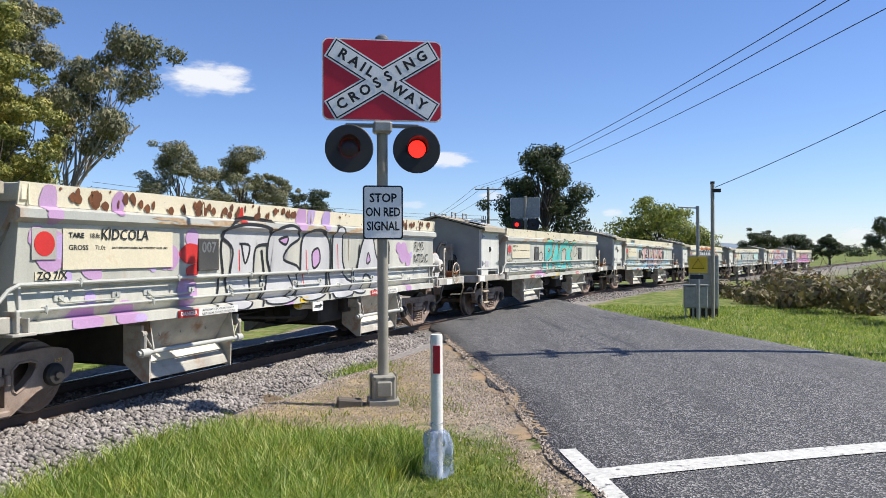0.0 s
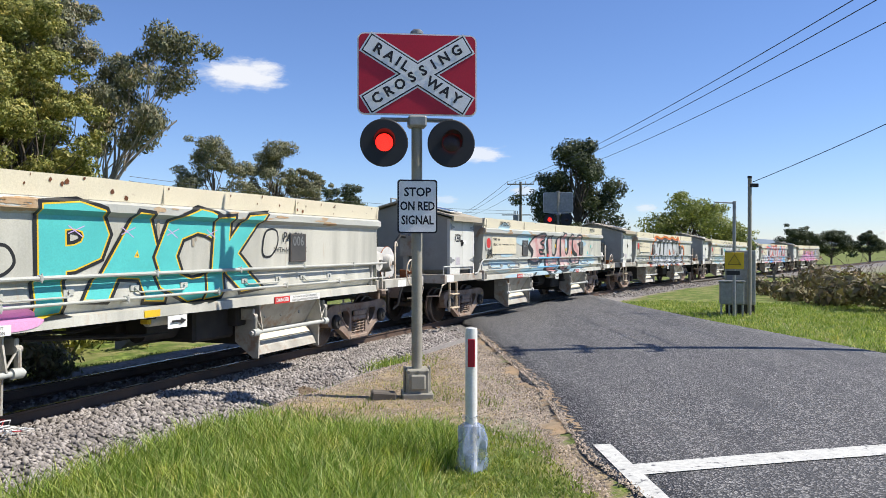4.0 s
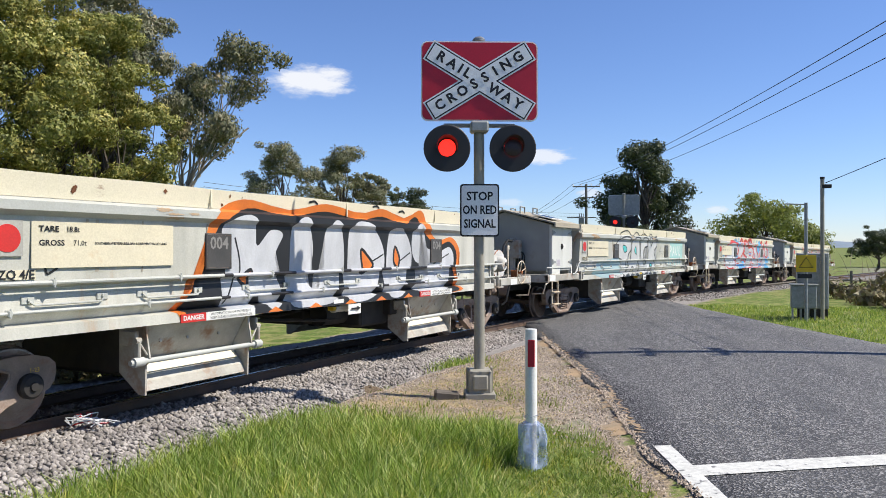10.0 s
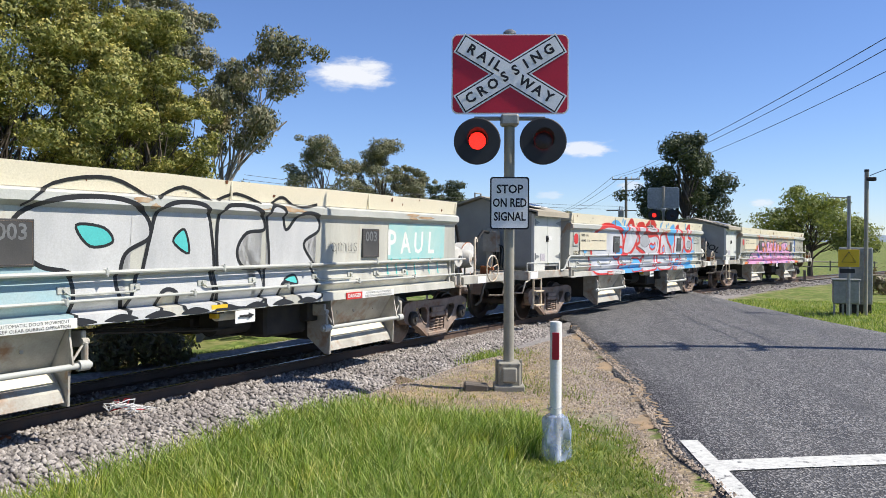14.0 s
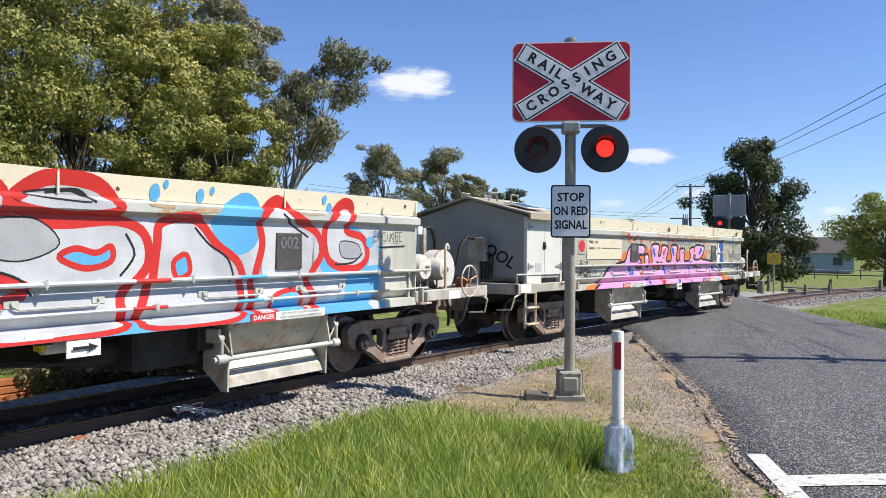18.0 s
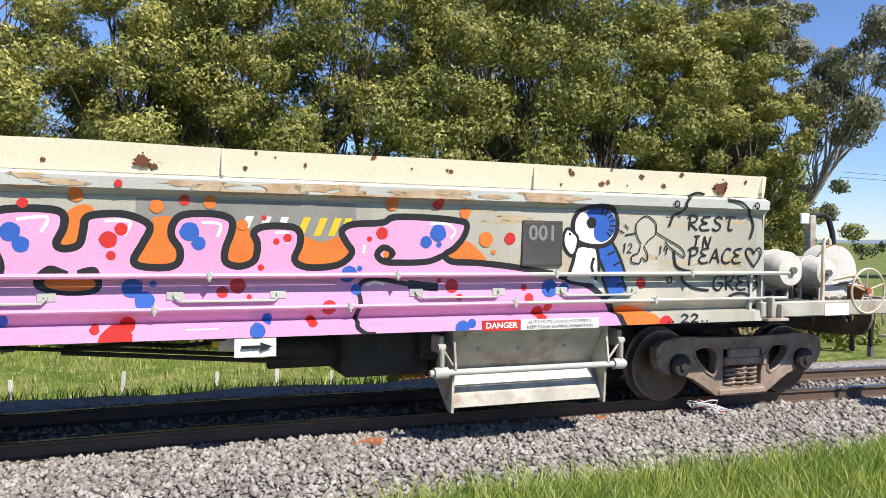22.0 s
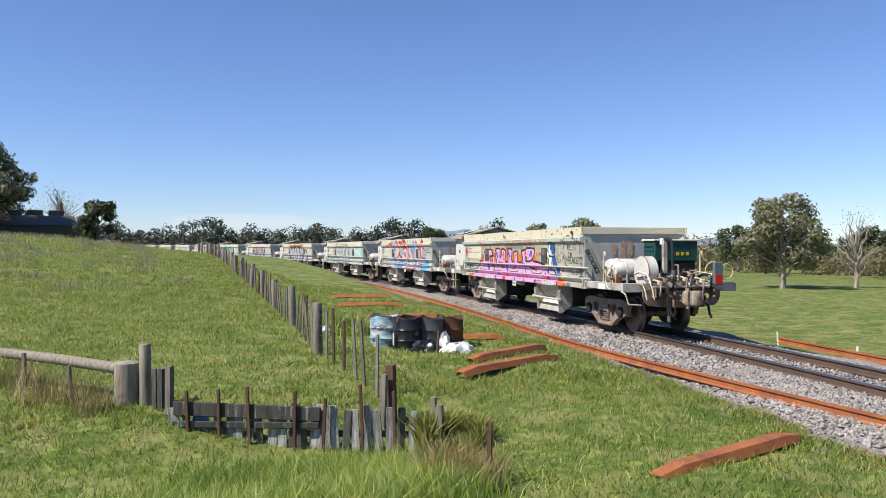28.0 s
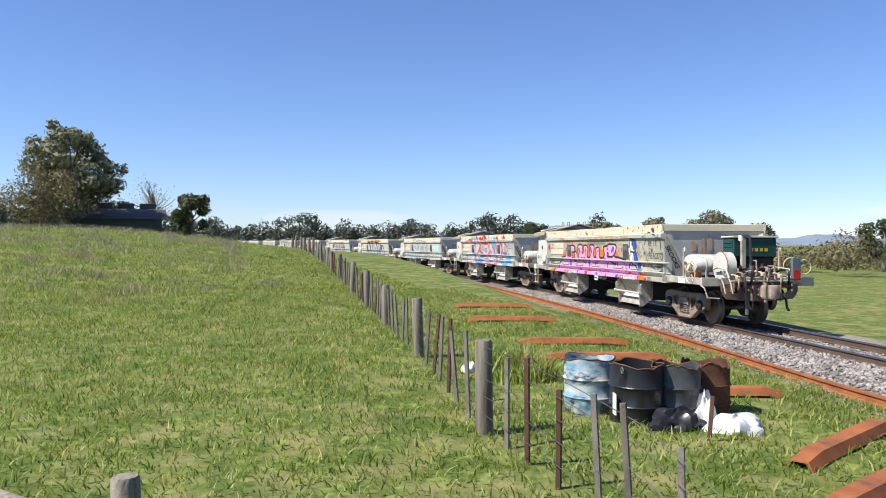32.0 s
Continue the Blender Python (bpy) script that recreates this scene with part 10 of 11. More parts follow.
_line = [(-3.75, -11.6), (-3.87, -15.7), (-4.57, -20.6), (-5.0, -24.7), (-5.46, -28.8), (-5.85, -33.0), (-6.3, -38.0), (-6.9, -44.5), (-7.4, -51), (-7.9, -58), (-8.4, -66), (-8.9, -76)]
_rr = random.Random(6)
for _i, (_px, _py) in enumerate(_line):
    if _i == 0:
        wood_post("fence_post", "dark rusty steel strainer post of the paddock fence", _px, _py, 0.74, 0.075, (2, 1), "paddock fence posts", M_rustpost, True)
        wood_post("fence_post", "split grey weathered fence post", _px + 0.16, _py + 0.08, 0.66, 0.05, (-2, 1), "paddock fence posts", square=True)
    else:
        wood_post("fence_post", "grey weathered round timber fence post", _px, _py, 0.88 + _rr.uniform(-0.05, 0.08), 0.085, (_rr.uniform(-3, 3), _rr.uniform(-3, 3)), "paddock fence posts")
    if _i + 1 < len(_line):
        _qx, _qy = _line[_i + 1]
        _n = 7
        for _k in range(1, _n):
            _t = (_k + _rr.uniform(-0.2, 0.2)) / _n
            _wx, _wy = _px + (_qx - _px) * _t, _py + (_qy - _py) * _t
            if _k == 4 and _i > 5:
                wood_post("fence_post", "grey weathered round timber fence post", _wx, _wy, 0.90 + _rr.uniform(-0.06, 0.08), 0.075, (_rr.uniform(-4, 4), _rr.uniform(-4, 4)), "paddock fence posts")
                continue
            _m = _rr.choice((M_wood, M_wood, M_rustpost))
            wood_post("fence_dropper", "thin grey timber fence dropper" if _m is M_wood else "thin rusty steel fence dropper", _wx, _wy, _rr.uniform(0.75, 0.95), 0.026, (_rr.uniform(-7, 7), _rr.uniform(-7, 7)), "paddock fence droppers", _m, True, "fence dropper")
for _h2 in (0.2, 0.38, 0.55, 0.72, 0.86):
    _pts = []
    for _i in range(len(_line) - 1):
        for _k in range(4):
            _t = _k / 4
            _wx, _wy = _line[_i][0] + (_line[_i + 1][0] - _line[_i][0]) * _t, _line[_i][1] + (_line[_i + 1][1] - _line[_i][1]) * _t
            _pts.append((_wx + 0.04, _wy, gz(_wx, _wy) + _h2))
    tagged(new("fence_wire", Geo().tube(_pts, 0.0035, 4).mesh("fence_wire", M_wire, 60)), "thin plain fence wire", "wire", "paddock fence wires")


def paling_fence():
    a, b = Vector((-1.12, -12.05, 0)), Vector((-3.72, -10.50, 0))
    d = (b - a).normalized()
    z0 = gz(-2.4, -11.2) - 0.03
    root = thing("paling_fence", "broken low fence of blackened boards and palings", "fence", at=Matrix.Translation((a.x, a.y, z0)) @ pose(0, 0, 0, 0, 0, math.degrees(math.atan2(d.y, d.x))))
    ln = (b - a).length
    rng = random.Random(9)
    half = ln * 0.60
    part("rail", Geo().box((0.0, -0.06, 0.40), (half, -0.025, 0.57), 0.01, pose(0, 0, 0, 0, 1)), M_paling, root, "dark weathered top board", smooth=0)
    part("rail", Geo().box((0.0, -0.06, 0.25), (half, -0.025, 0.33), 0.01, pose(0, 0, 0, 0, -1)), M_paling, root, smooth=0)
    part("rail", Geo().box((half - 0.3, 0.025, 0.14), (ln + 0.05, 0.06, 0.22), 0.01, pose(0, 0, 0, 0, -1)), M_paling, root, smooth=0)
    dark = Geo().box((-0.055, -0.011, 0), (0.055, 0.011, 0.56), 0.006).mesh("paling", M_paling, 0)
    pale = Geo().box((-0.06, -0.011, 0), (0.06, 0.011, 0.56), 0.006).mesh("paling", M_palepaling, 0)
    blue = Geo().box((-0.06, -0.011, 0), (0.06, 0.011, 0.54), 0.006).mesh("paling", M_bluepaling, 0)
    x, k = 0.03, 0
    while x < ln:
        o = new("paling", blue if k in (2, 3) else pale if rng.random() < (0.6 if x < half else 0.8) else dark)
        o.parent = root
        o.matrix_basis = pose(x, rng.uniform(-0.01, 0.01), rng.uniform(-0.04, 0.0), rng.uniform(-3, 3), rng.uniform(-5, 5), rng.uniform(-4, 4)) @ Matrix.Diagonal((rng.uniform(0.8, 1.15), 1, rng.uniform(0.92, 1.06), 1))
        x += rng.uniform(0.118, 0.14)
        k += 1
    for x in (0.22, 0.60, 0.98, 1.52, 1.86, 2.34, 2.72):
        part("steel_stake", Geo().box((x - 0.018, -0.10, -0.1), (x + 0.018, -0.068, 0.70 + rng.uniform(-0.07, 0.05)), 0.004, pose(0, 0, 0, 0, rng.uniform(-3, 3))), M_rustpost, root, "rusty steel stake", smooth=0)


M_palepaling = mat("flaking_white_fence_timber", (0.42, 0.42, 0.40), (0.16, 0.15, 0.14), scale=9, rough=0.9, stretch=(3, 3, 0.6), bump=0.5, vary=0.3, stain=(0.07, 0.065, 0.06), stain_scale=6, stain_at=(0.52, 0.62))
M_bluepaling = mat("faded_blue_fence_timber", (0.10, 0.20, 0.34), (0.08, 0.10, 0.13), scale=7, rough=0.9, stretch=(3, 3, 0.6), bump=0.5, vary=0.3, stain=(0.06, 0.06, 0.06), stain_at=(0.54, 0.64))
paling_fence()
wood_post("gate_post", "stout grey round timber strainer post", -0.62, -12.95, 0.52, 0.16, (0, 0), "", M_postwood, False, "post")
wood_post("gate_post", "tall slim grey round timber post", -0.84, -12.80, 0.78, 0.075, (1, 0), "", M_postwood, False, "post")
wood_post("gate_post", "grey round timber post at the end of the log rail", 1.75, -15.6, 0.62, 0.11, (0, 0), "", M_postwood, False, "post")
for _px, _py, _h2, _r, _m in ((-0.94, -12.60, 0.50, 0.045, M_paling), (-1.00, -12.45, 0.52, 0.05, M_paling), (-1.08, -12.25, 0.60, 0.055, M_wood)):
    wood_post("gate_post", "flat greenish-grey timber post beside the boards", _px, _py, _h2, _r, (0, 0), "boards by the gate post", _m, True, "post")
for _px, _py, _h2 in ((0.05, -13.4, 0.45), (0.62, -14.1, 0.5), (1.2, -15.0, 0.5), (2.3, -16.4, 0.55), (3.1, -17.4, 0.55)):
    wood_post("fence_dropper", "thin grey timber fence dropper", _px, _py, _h2, 0.03, (2, -2), "paddock fence droppers", None, True, "fence dropper")
_g = Geo().tube([(-0.62, -12.95, gz(-0.62, -12.95) + 0.42), (0.2, -13.85, gz(0.2, -13.85) + 0.43), (1.75, -15.6, gz(1.75, -15.6) + 0.45)], [0.075, 0.072, 0.065], 10)
tagged(new("log_rail", _g.mesh("log_rail", M_postwood, 40)), "long grey weathered log rail between two posts", "rail")
wood_post("steel_post", "thin rusty steel post standing in the grass", -3.52, -8.45, 0.62, 0.026, (-1, 2), "", M_rustpost, True, "post")
wood_post("timber_peg", "short white painted survey peg in the grass", -5.02, -6.2, 0.28, 0.032, (2, 0), "", M_white, True, "peg")
wood_post("steel_post", "short rusty steel stump in the grass", -3.9, -5.1, 0.16, 0.035, (5, 2), "", M_rustpost, True, "post")
wood_post("steel_post", "thin rusty steel post beside the drums", -5.75, -14.75, 0.42, 0.025, (-4, 3), "", M_rustpost, True, "post")
for _px, _py, _h2 in ((-3.95, -10.55, 0.42), (-4.05, -10.9, 0.5), (-3.85, -10.25, 0.55)):
    wood_post("fence_post", "short split grey timber post", _px, _py, _h2, 0.045, (3, 2), "paddock fence posts", None, True)


def drum(x, y, h, r, label, material, seed, dent=0.06, extra=None):
    rng = np.random.default_rng(seed)
    n = 36
    rows = [(0.0, 0.96), (0.015, 1.0), (0.31, 1.0), (0.325, 1.03), (0.34, 1.0), (0.63, 1.0), (0.645, 1.03), (0.66, 1.0), (0.93, 1.0), (1.0, 0.99)]
    vs, fs = [], []
    ph = rng.uniform(0, 6.28, 4)
    for t, k in rows:
        for i in range(n):
            a = i / n * 6.283
            q = r * k * (1 + dent * t * (math.sin(2 * a + ph[0]) * 0.6 + math.sin(3 * a + ph[1]) * 0.4) + rng.normal() * 0.004)
            z = h * t + (dent * 0.9 * h * (math.sin(3 * a + ph[2]) * 0.5 + rng.normal() * 0.18) if t > 0.98 else 0)
            vs.append((q * math.cos(a), q * math.sin(a), z))
    m = len(rows)
    vs += [(vs[(m - 1) * n + i][0] * 0.965, vs[(m - 1) * n + i][1] * 0.965, vs[(m - 1) * n + i][2]) for i in range(n)]
    vs += [(vs[i][0] * 0.95, vs[i][1] * 0.95, 0.03) for i in range(n)]
    for j in range(m + 1):
        for i in range(n):
            fs.append((j * n + i, j * n + (i + 1) % n, (j + 1) * n + (i + 1) % n, (j + 1) * n + i))
    fs.append(tuple(range(n)))
    root = thing("steel_drum", label, "drum", "row of old drums", at=Matrix.Translation((x, y, gz(x, y) - 0.03)) @ pose(0, 0, 0, 0, 0, seed * 40))
    part("shell", Geo().add(vs, fs), material, root, smooth=45)
    for j in (3, 6):
        hoop = [vs[j * n + i] for i in range(n)]
        part("rolling_hoop", Geo().tube(hoop, 0.009, 6, closed=True), material, root)
    lip = [vs[(m - 1) * n + i] for i in range(n)]
    part("rim", Geo().tube(lip, 0.008, 6, closed=True), M_rustpost, root, "rusty rolled rim")
    return root


M_d1 = mat("drum_blue_white_paint", (0.10, 0.28, 0.42), (0.60, 0.62, 0.60), scale=4, stain=(0.05, 0.05, 0.05), stain_scale=3, stain_at=(0.52, 0.6), rough=0.5, stretch=(1, 1, 2))
M_d2 = mat("drum_black_paint", (0.015, 0.016, 0.02), (0.03, 0.03, 0.035), scale=3, stain=(0.12, 0.07, 0.04), stain_scale=5, stain_at=(0.66, 0.75), rough=0.3)
M_d3 = mat("drum_faded_black_paint", (0.04, 0.045, 0.05), (0.08, 0.085, 0.09), scale=5, stain=(0.3, 0.28, 0.25), stain_scale=3, stain_at=(0.62, 0.72), rough=0.4)
M_d4 = mat("drum_brown_rust", (0.15, 0.062, 0.03), (0.07, 0.035, 0.02), scale=4, stain=(0.26, 0.11, 0.04), stain_scale=6, rough=0.85, bump=0.3)
drum(-5.36, -16.35, 0.62, 0.275, "old open steel drum with flaking blue and white paint", M_d1, 1)
_d = drum(-5.60, -15.75, 0.62, 0.29, "old black steel drum with a bunghole, leaning", M_d2, 2)
part("bunghole", Geo().tube([(0.20 + 0.03 * math.cos(k * 0.785), -0.24, 0.58 + 0.03 * math.sin(k * 0.785)) for k in range(8)], 0.008, 5, closed=True), M_steel, _d)
part("label_patch", Geo().box((0.10, -0.305, 0.12), (0.20, -0.298, 0.34)), M_white, _d, "torn white label")
drum(-6.00, -15.65, 0.62, 0.24, "old dented steel drum with torn pale top", M_d3, 3, 0.09)
drum(-6.50, -15.85, 0.62, 0.27, "rusty brown steel drum split open at the top", M_d4, 4, 0.13)


def lump(name, label, category, x, y, sx, sy, sz, material, seed, turn=0):
    rng = np.random.default_rng(seed)
    ph = rng.uniform(0, 6.28, 8)
    vs, fs, n, m = [], [], 26, 12
    for j in range(m + 1):
        for i in range(n):
            a, b = i / n * 6.283, j / m * 1.62
            q = 1 + 0.14 * math.sin(3 * a + ph[0] + 2 * b) + 0.10 * math.sin(5 * a - 4 * b + ph[1]) + 0.06 * math.sin(9 * a + 7 * b + ph[2]) + rng.normal() * 0.02
            vs.append((sx * q * math.cos(a) * math.cos(b - 0.05), sy * q * math.sin(a) * math.cos(b - 0.05), sz * q * math.sin(b)))
    for j in range(m):
        for i in range(n):
            fs.append((j * n + i, j * n + (i + 1) % n, (j + 1) * n + (i + 1) % n, (j + 1) * n + i))
    ob = new(name, Geo().add(vs, fs).mesh(name, material, 30))
    ob.matrix_basis = pose(x, y, gz(x, y) - 0.02, 0, 0, turn)
    return tagged(ob, label, category)


lump("plastic_bag", "crumpled white plastic sack lying in the grass", "plastic bag", -6.32, -15.08, 0.34, 0.22, 0.17, M_plastic, 1, 15)
lump("plastic_bag", "knotted white plastic sack leaning on a drum", "plastic bag", -6.18, -15.42, 0.15, 0.14, 0.32, M_plastic, 2)
lump("plastic_bag", "shiny black rubbish bag at the foot of the drums", "rubbish bag", -5.82, -15.35, 0.30, 0.2, 0.20, M_d2, 3)
lump("plastic_bag", "white plastic bag caught on a fence", "plastic bag", -4.95, -19.2, 0.14, 0.12, 0.14, M_plastic, 4)


def tuft(name, label, x, y, r, count, h, material, seed, width=0.014):
    rng = np.random.default_rng(seed)
    a, q = rng.uniform(0, 6.28, count), r * np.sqrt(rng.random(count))
    ob = blades(name, label, material, x + q * np.cos(a), y + q * np.sin(a), h, width, seed, 0.9)
    return ob


tuft("daffodil_clump", "clump of dark green strappy leaves with pale flowers", -5.35, -18.3, 0.5, 420, 0.42, L_grass, 41, 0.022)
tuft("daffodil_flowers", "pale cream daffodil flowers", -5.45, -18.1, 0.3, 40, 0.5, L_straw, 42, 0.03)
for _i, (_px, _py, _r, _c) in enumerate(((-3.35, -8.6, 0.38, 700), (0.35, -13.4, 0.4, 260), (-0.2, -12.7, 0.25, 160), (0.9, -14.3, 0.4, 200), (4.5, -30, 1.2, 260), (6.5, -34, 1.5, 300), (2.0, -36, 1.2, 260), (8, -38, 1.5, 300), (1.2, -30, 0.8, 160), (3.5, -42, 1.5, 300))):
    tuft("dry_grass", "tuft of pale dry grass stalks", _px, _py, _r, _c, 0.48 if _i < 4 else 0.3, L_straw, 50 + _i, 0.009)
tuft("weed_clump", "clump of dark green weeds at the fence end", -4.0, -10.2, 0.40, 1100, 0.40, L_wattle, 70, 0.03)


# ---- rusty railway leftovers ----
def spare_rail(name, label, s0, s1, side, z, end_side=None):
    """A loose rail beside the line; its first nine metres may run in from another distance."""
    prof = [(-0.06, 0), (0.06, 0), (0.06, 0.012), (0.012, 0.025), (0.010, 0.095), (0.033, 0.105), (0.033, 0.135), (-0.033, 0.135), (-0.033, 0.105), (-0.010, 0.095), (-0.012, 0.025), (-0.06, 0.012)]
    ss = np.linspace(s0, s1, max(6, int(abs(s1 - s0) / 0.8)))
    n = len(prof)
    e = np.clip((ss - s0) / 11, 0, 1)
    sides = side + 0 * e if end_side is None else end_side + (side - end_side) * e * e * (3 - 2 * e)
    hs = np.array([max(gz(*on_track(s, d)[:2]), on_track(s, d, float(np.interp(abs(d), [0.9, 1.55, 2.45], [-0.19, -0.215, -0.52])))[2]) + z for s, d in zip(ss, sides)])
    # a rail is stiff: its height runs smoothly over the uneven ground
    hs = np.polyval(np.polyfit((ss - s0) / (s1 - s0), hs, 5), (ss - s0) / (s1 - s0))
    vs = []
    for s, d, h in zip(ss, sides, hs):
        for a, b in prof:
            q = on_track(s, d + a)
            vs.append((q[0], q[1], h + b))
    fs = [(i * n + k, i * n + (k + 1) % n, (i + 1) * n + (k + 1) % n, (i + 1) * n + k) for i in range(len(ss) - 1) for k in range(n)] + [tuple(range(n)), tuple(range((len(ss) - 1) * n, len(ss) * n))]
    return tagged(new(name, Geo().add(vs, fs).mesh(name, M_spare, 0)), label, "rail")


spare_rail("spare_rail", "long orange-rusted spare rail lying beside the track", 2.95, 52.0, 2.45, 0.03, 1.60)


def steel_sleeper(x, y, turn, length=2.2, tilt=0, h=0.0):
    prof = [(-0.13, 0), (-0.115, 0.0), (-0.07, 0.075), (0.07, 0.075), (0.115, 0.0), (0.13, 0), (0.08, 0.09), (-0.08, 0.09)]
    vs, fs, n, m = [], [], 8, 9
    for i in range(m):
        t = i / (m - 1) * 2 - 1
        drop = -0.05 * max(0, abs(t) - 0.8) / 0.2
        for a, b in prof:
            vs.append((t * length / 2, a * (1.0 if abs(t) < 0.9 else 0.9), 0.02 + b + drop))
    fs = [(i * n + k, i * n + (k + 1) % n, (i + 1) * n + (k + 1) % n, (i + 1) * n + k) for i in range(m - 1) for k in range(n)] + [tuple(range(n)), tuple(range((m - 1) * n, m * n))]
    ob = new("steel_sleeper", Geo().add(vs, fs).mesh("steel_sleeper", M_spare, 30))
    ob.matrix_basis = pose(x, y, gz(x, y) + h, 0, tilt, turn)
    return tagged(ob, "orange-rusted trough-shaped steel sleeper lying in the grass", "sleeper", "old steel sleepers")


for _px, _py, _t, _ln in ((-6.25, -8.25, 14, 2.55), (-6.47, -13.35, 23, 2.5), (-6.95, -14.3, 26, 2.2), (-7.3, -16.6, -18, 1.4), (-7.3, -19.5, -18, 2.0), (-7.7, -21.4, -16, 2.0), (-8.0, -25.0, -22, 2.0), (-8.7, -28.0, -25, 2.0)):
    steel_sleeper(_px, _py, _t, _ln)


def find_s(az, side):
    ss = np.arange(-60, 40, 0.1)
    a = [math.degrees(math.atan2(p[0], p[1])) for p in (on_track(s, side) for s in ss)]
    return float(ss[int(np.argmin([abs(v - az) for v in a]))])


spare_rail("spare_rail", "orange-rusted spare rail beyond the far rail", find_s(-98, -2.6), 12.0, -2.6, 0.02)


for _az in (-44.5,):
    _s0 = find_s(_az, -4.6)
    _root = None
    for _k in range(20):
        _px, _py, _ = on_track(_s0, -4.5 - 0.15 * (_k % 5))
        _h3 = float(np.interp(_s0, _s, _h))
        _ob = new("stacked_rail", Geo().box((-2.2, -0.06, 0), (2.2, 0.06, 0.12), 0.02).mesh("stacked_rail", M_spare, 0))
        _ob.matrix_basis = pose(_px, _py, gz(_px, _py) + 0.02 + 0.125 * (_k // 5), 0, 0, 90 - math.degrees(_h3) + _rr.uniform(-2, 2))
        tagged(_ob, "orange-rusted rail in a low stack beyond the line", "rail", "stack of old rails")
for _az, _h2, _lean, _wd in ((-58, 0.4, 8, 0.03), (-62, 0.42, -6, 0.03), (-66, 0.45, 2, 0.03), (-72, 0.5, 9, 0.03), (-79, 0.45, 0, 0.03), (-83.5, 0.4, -8, 0.028), (-85, 0.5, 1, 0.028), (-87.5, 0.42, 14, 0.075), (-91, 0.4, -2, 0.028), (-94, 0.42, 3, 0.028), (-98, 0.5, -4, 0.03), (-103, 0.42, 0, 0.03), (-105.5, 0.5, 6, 0.07), (-107, 0.4, -6, 0.028), (-109.5, 0.5, 2, 0.028), (-112, 0.45, -9, 0.028), (-116, 0.5, 4, 0.03), (-121, 0.45, -3, 0.03), (-126, 0.5, 5, 0.03), (-129, 0.5, 8, 0.06), (-132, 0.45, -5, 0.03), (-136, 0.5, 4, 0.03)):
    _px, _py, _ = on_track(find_s(_az, -4.4), -4.4)
    wood_post("white_stake", "white painted timber stake in the grass beyond the line", _px, _py, _h2, _wd, (_lean, 0), "white stakes", M_white, True, "stake")


def broken_board():
    x, y = -5.95, -1.52
    z = gz(x, y) + 0.03
    out = [(-0.55, -0.07), (-0.35, -0.085), (0.20, -0.085), (0.27, -0.13), (0.36, -0.12), (0.40, -0.03), (0.40, 0.04), (0.34, 0.13), (0.25, 0.13), (0.18, 0.085), (-0.35, 0.085), (-0.55, 0.07)]
    root = thing("painted_board", "white painted bone-shaped board with two holes on rusty steel", "board", at=pose(x, y, z + 0.10, 0, -8, 128))
    hole = [(0.05, 0.0), (0.17, 0.0)]
    me = Geo().prism(out, pose(0, 0, 0, -90), 0.05)
    part("board", me, M_plastic, root, smooth=0)
    # dark discs on the solid board stand in for the shade inside holes
    for hx, hz in hole:
        part("hole", Geo().lathe([(0.0, 0.0), (0.042, 0.0), (0.042, 0.003), (0.0, 0.003)], 14, pose(hx - 0.02, hz, 0.0005)), M_rustpost, root, "round dark disc for the shade in a hole")
    steel = new("rusty_plate", Geo().box((-0.45, -0.16, -0.03), (0.35, 0.16, 0.03), 0.01).mesh("rusty_plate", M_rustpost, 0))
    steel.matrix_basis = pose(x - 0.08, y - 0.12, z + 0.01, 0, -4, 132)
    tagged(steel, "rusty steel plate under a painted board", "plate")


broken_board()
# yellow sprayed mark and dropped plates on the ballast
_rng = np.random.default_rng(8)
_g = Geo()
for _k in range(38):
    _t = _rng.random()
    _sx, _sd = find_s(-84.2, 1.6) + 0.4 * math.sin(_t * 2.6) - 0.15, 1.0 + 0.62 * _t
    _p = on_track(_sx + _rng.normal() * 0.05, _sd + _rng.normal() * 0.03, float(np.interp(_sd, [0.9, 1.55, 2.45], [-0.19, -0.21, -0.50])) + 0.03)
    _q = _rng.uniform(0.010, 0.022)
    _g.box((-_q, -_q, -_q * 0.5), (_q, _q, _q * 0.5), _q * 0.3, Matrix.Translation(_p) @ pose(0, 0, 0, *(_rng.uniform(-40, 40, 3))))
tagged(new("paint_mark", _g.mesh("paint_mark", mat("bright_yellow_marking", (0.75, 0.62, 0.02), (0.65, 0.5, 0.03), rough=0.7), 0)), "bright yellow sprayed mark on the ballast stones", "paint mark", kind="stuff")
for _px, _py, _t in ((-5.15, 7.95, 20), (-5.35, 6.75, -30), (-5.7, 5.9, 10), (-6.9, -0.6, 15), (-7.25, -1.9, 40), (-6.6, -1.1, 70), (-6.75, -2.4, -20), (-5.9, 4.2, 50)):
    _s0, _d0 = beside(np.array([_px]), np.array([_py]))
    _pz = on_track(float(_s0[0]), 0, float(np.interp(abs(_d0[0]), [0.9, 1.55, 2.45], [-0.19, -0.21, -0.50])))[2]
    small_block("rail_plate", "loose orange-rusted rail plate dropped on the ballast", "plate", (-0.14, -0.08, 0), (0.14, 0.08, 0.025), 0.006, pose(_px, _py, _pz + 0.03, 6, -5, _t), M_spare)

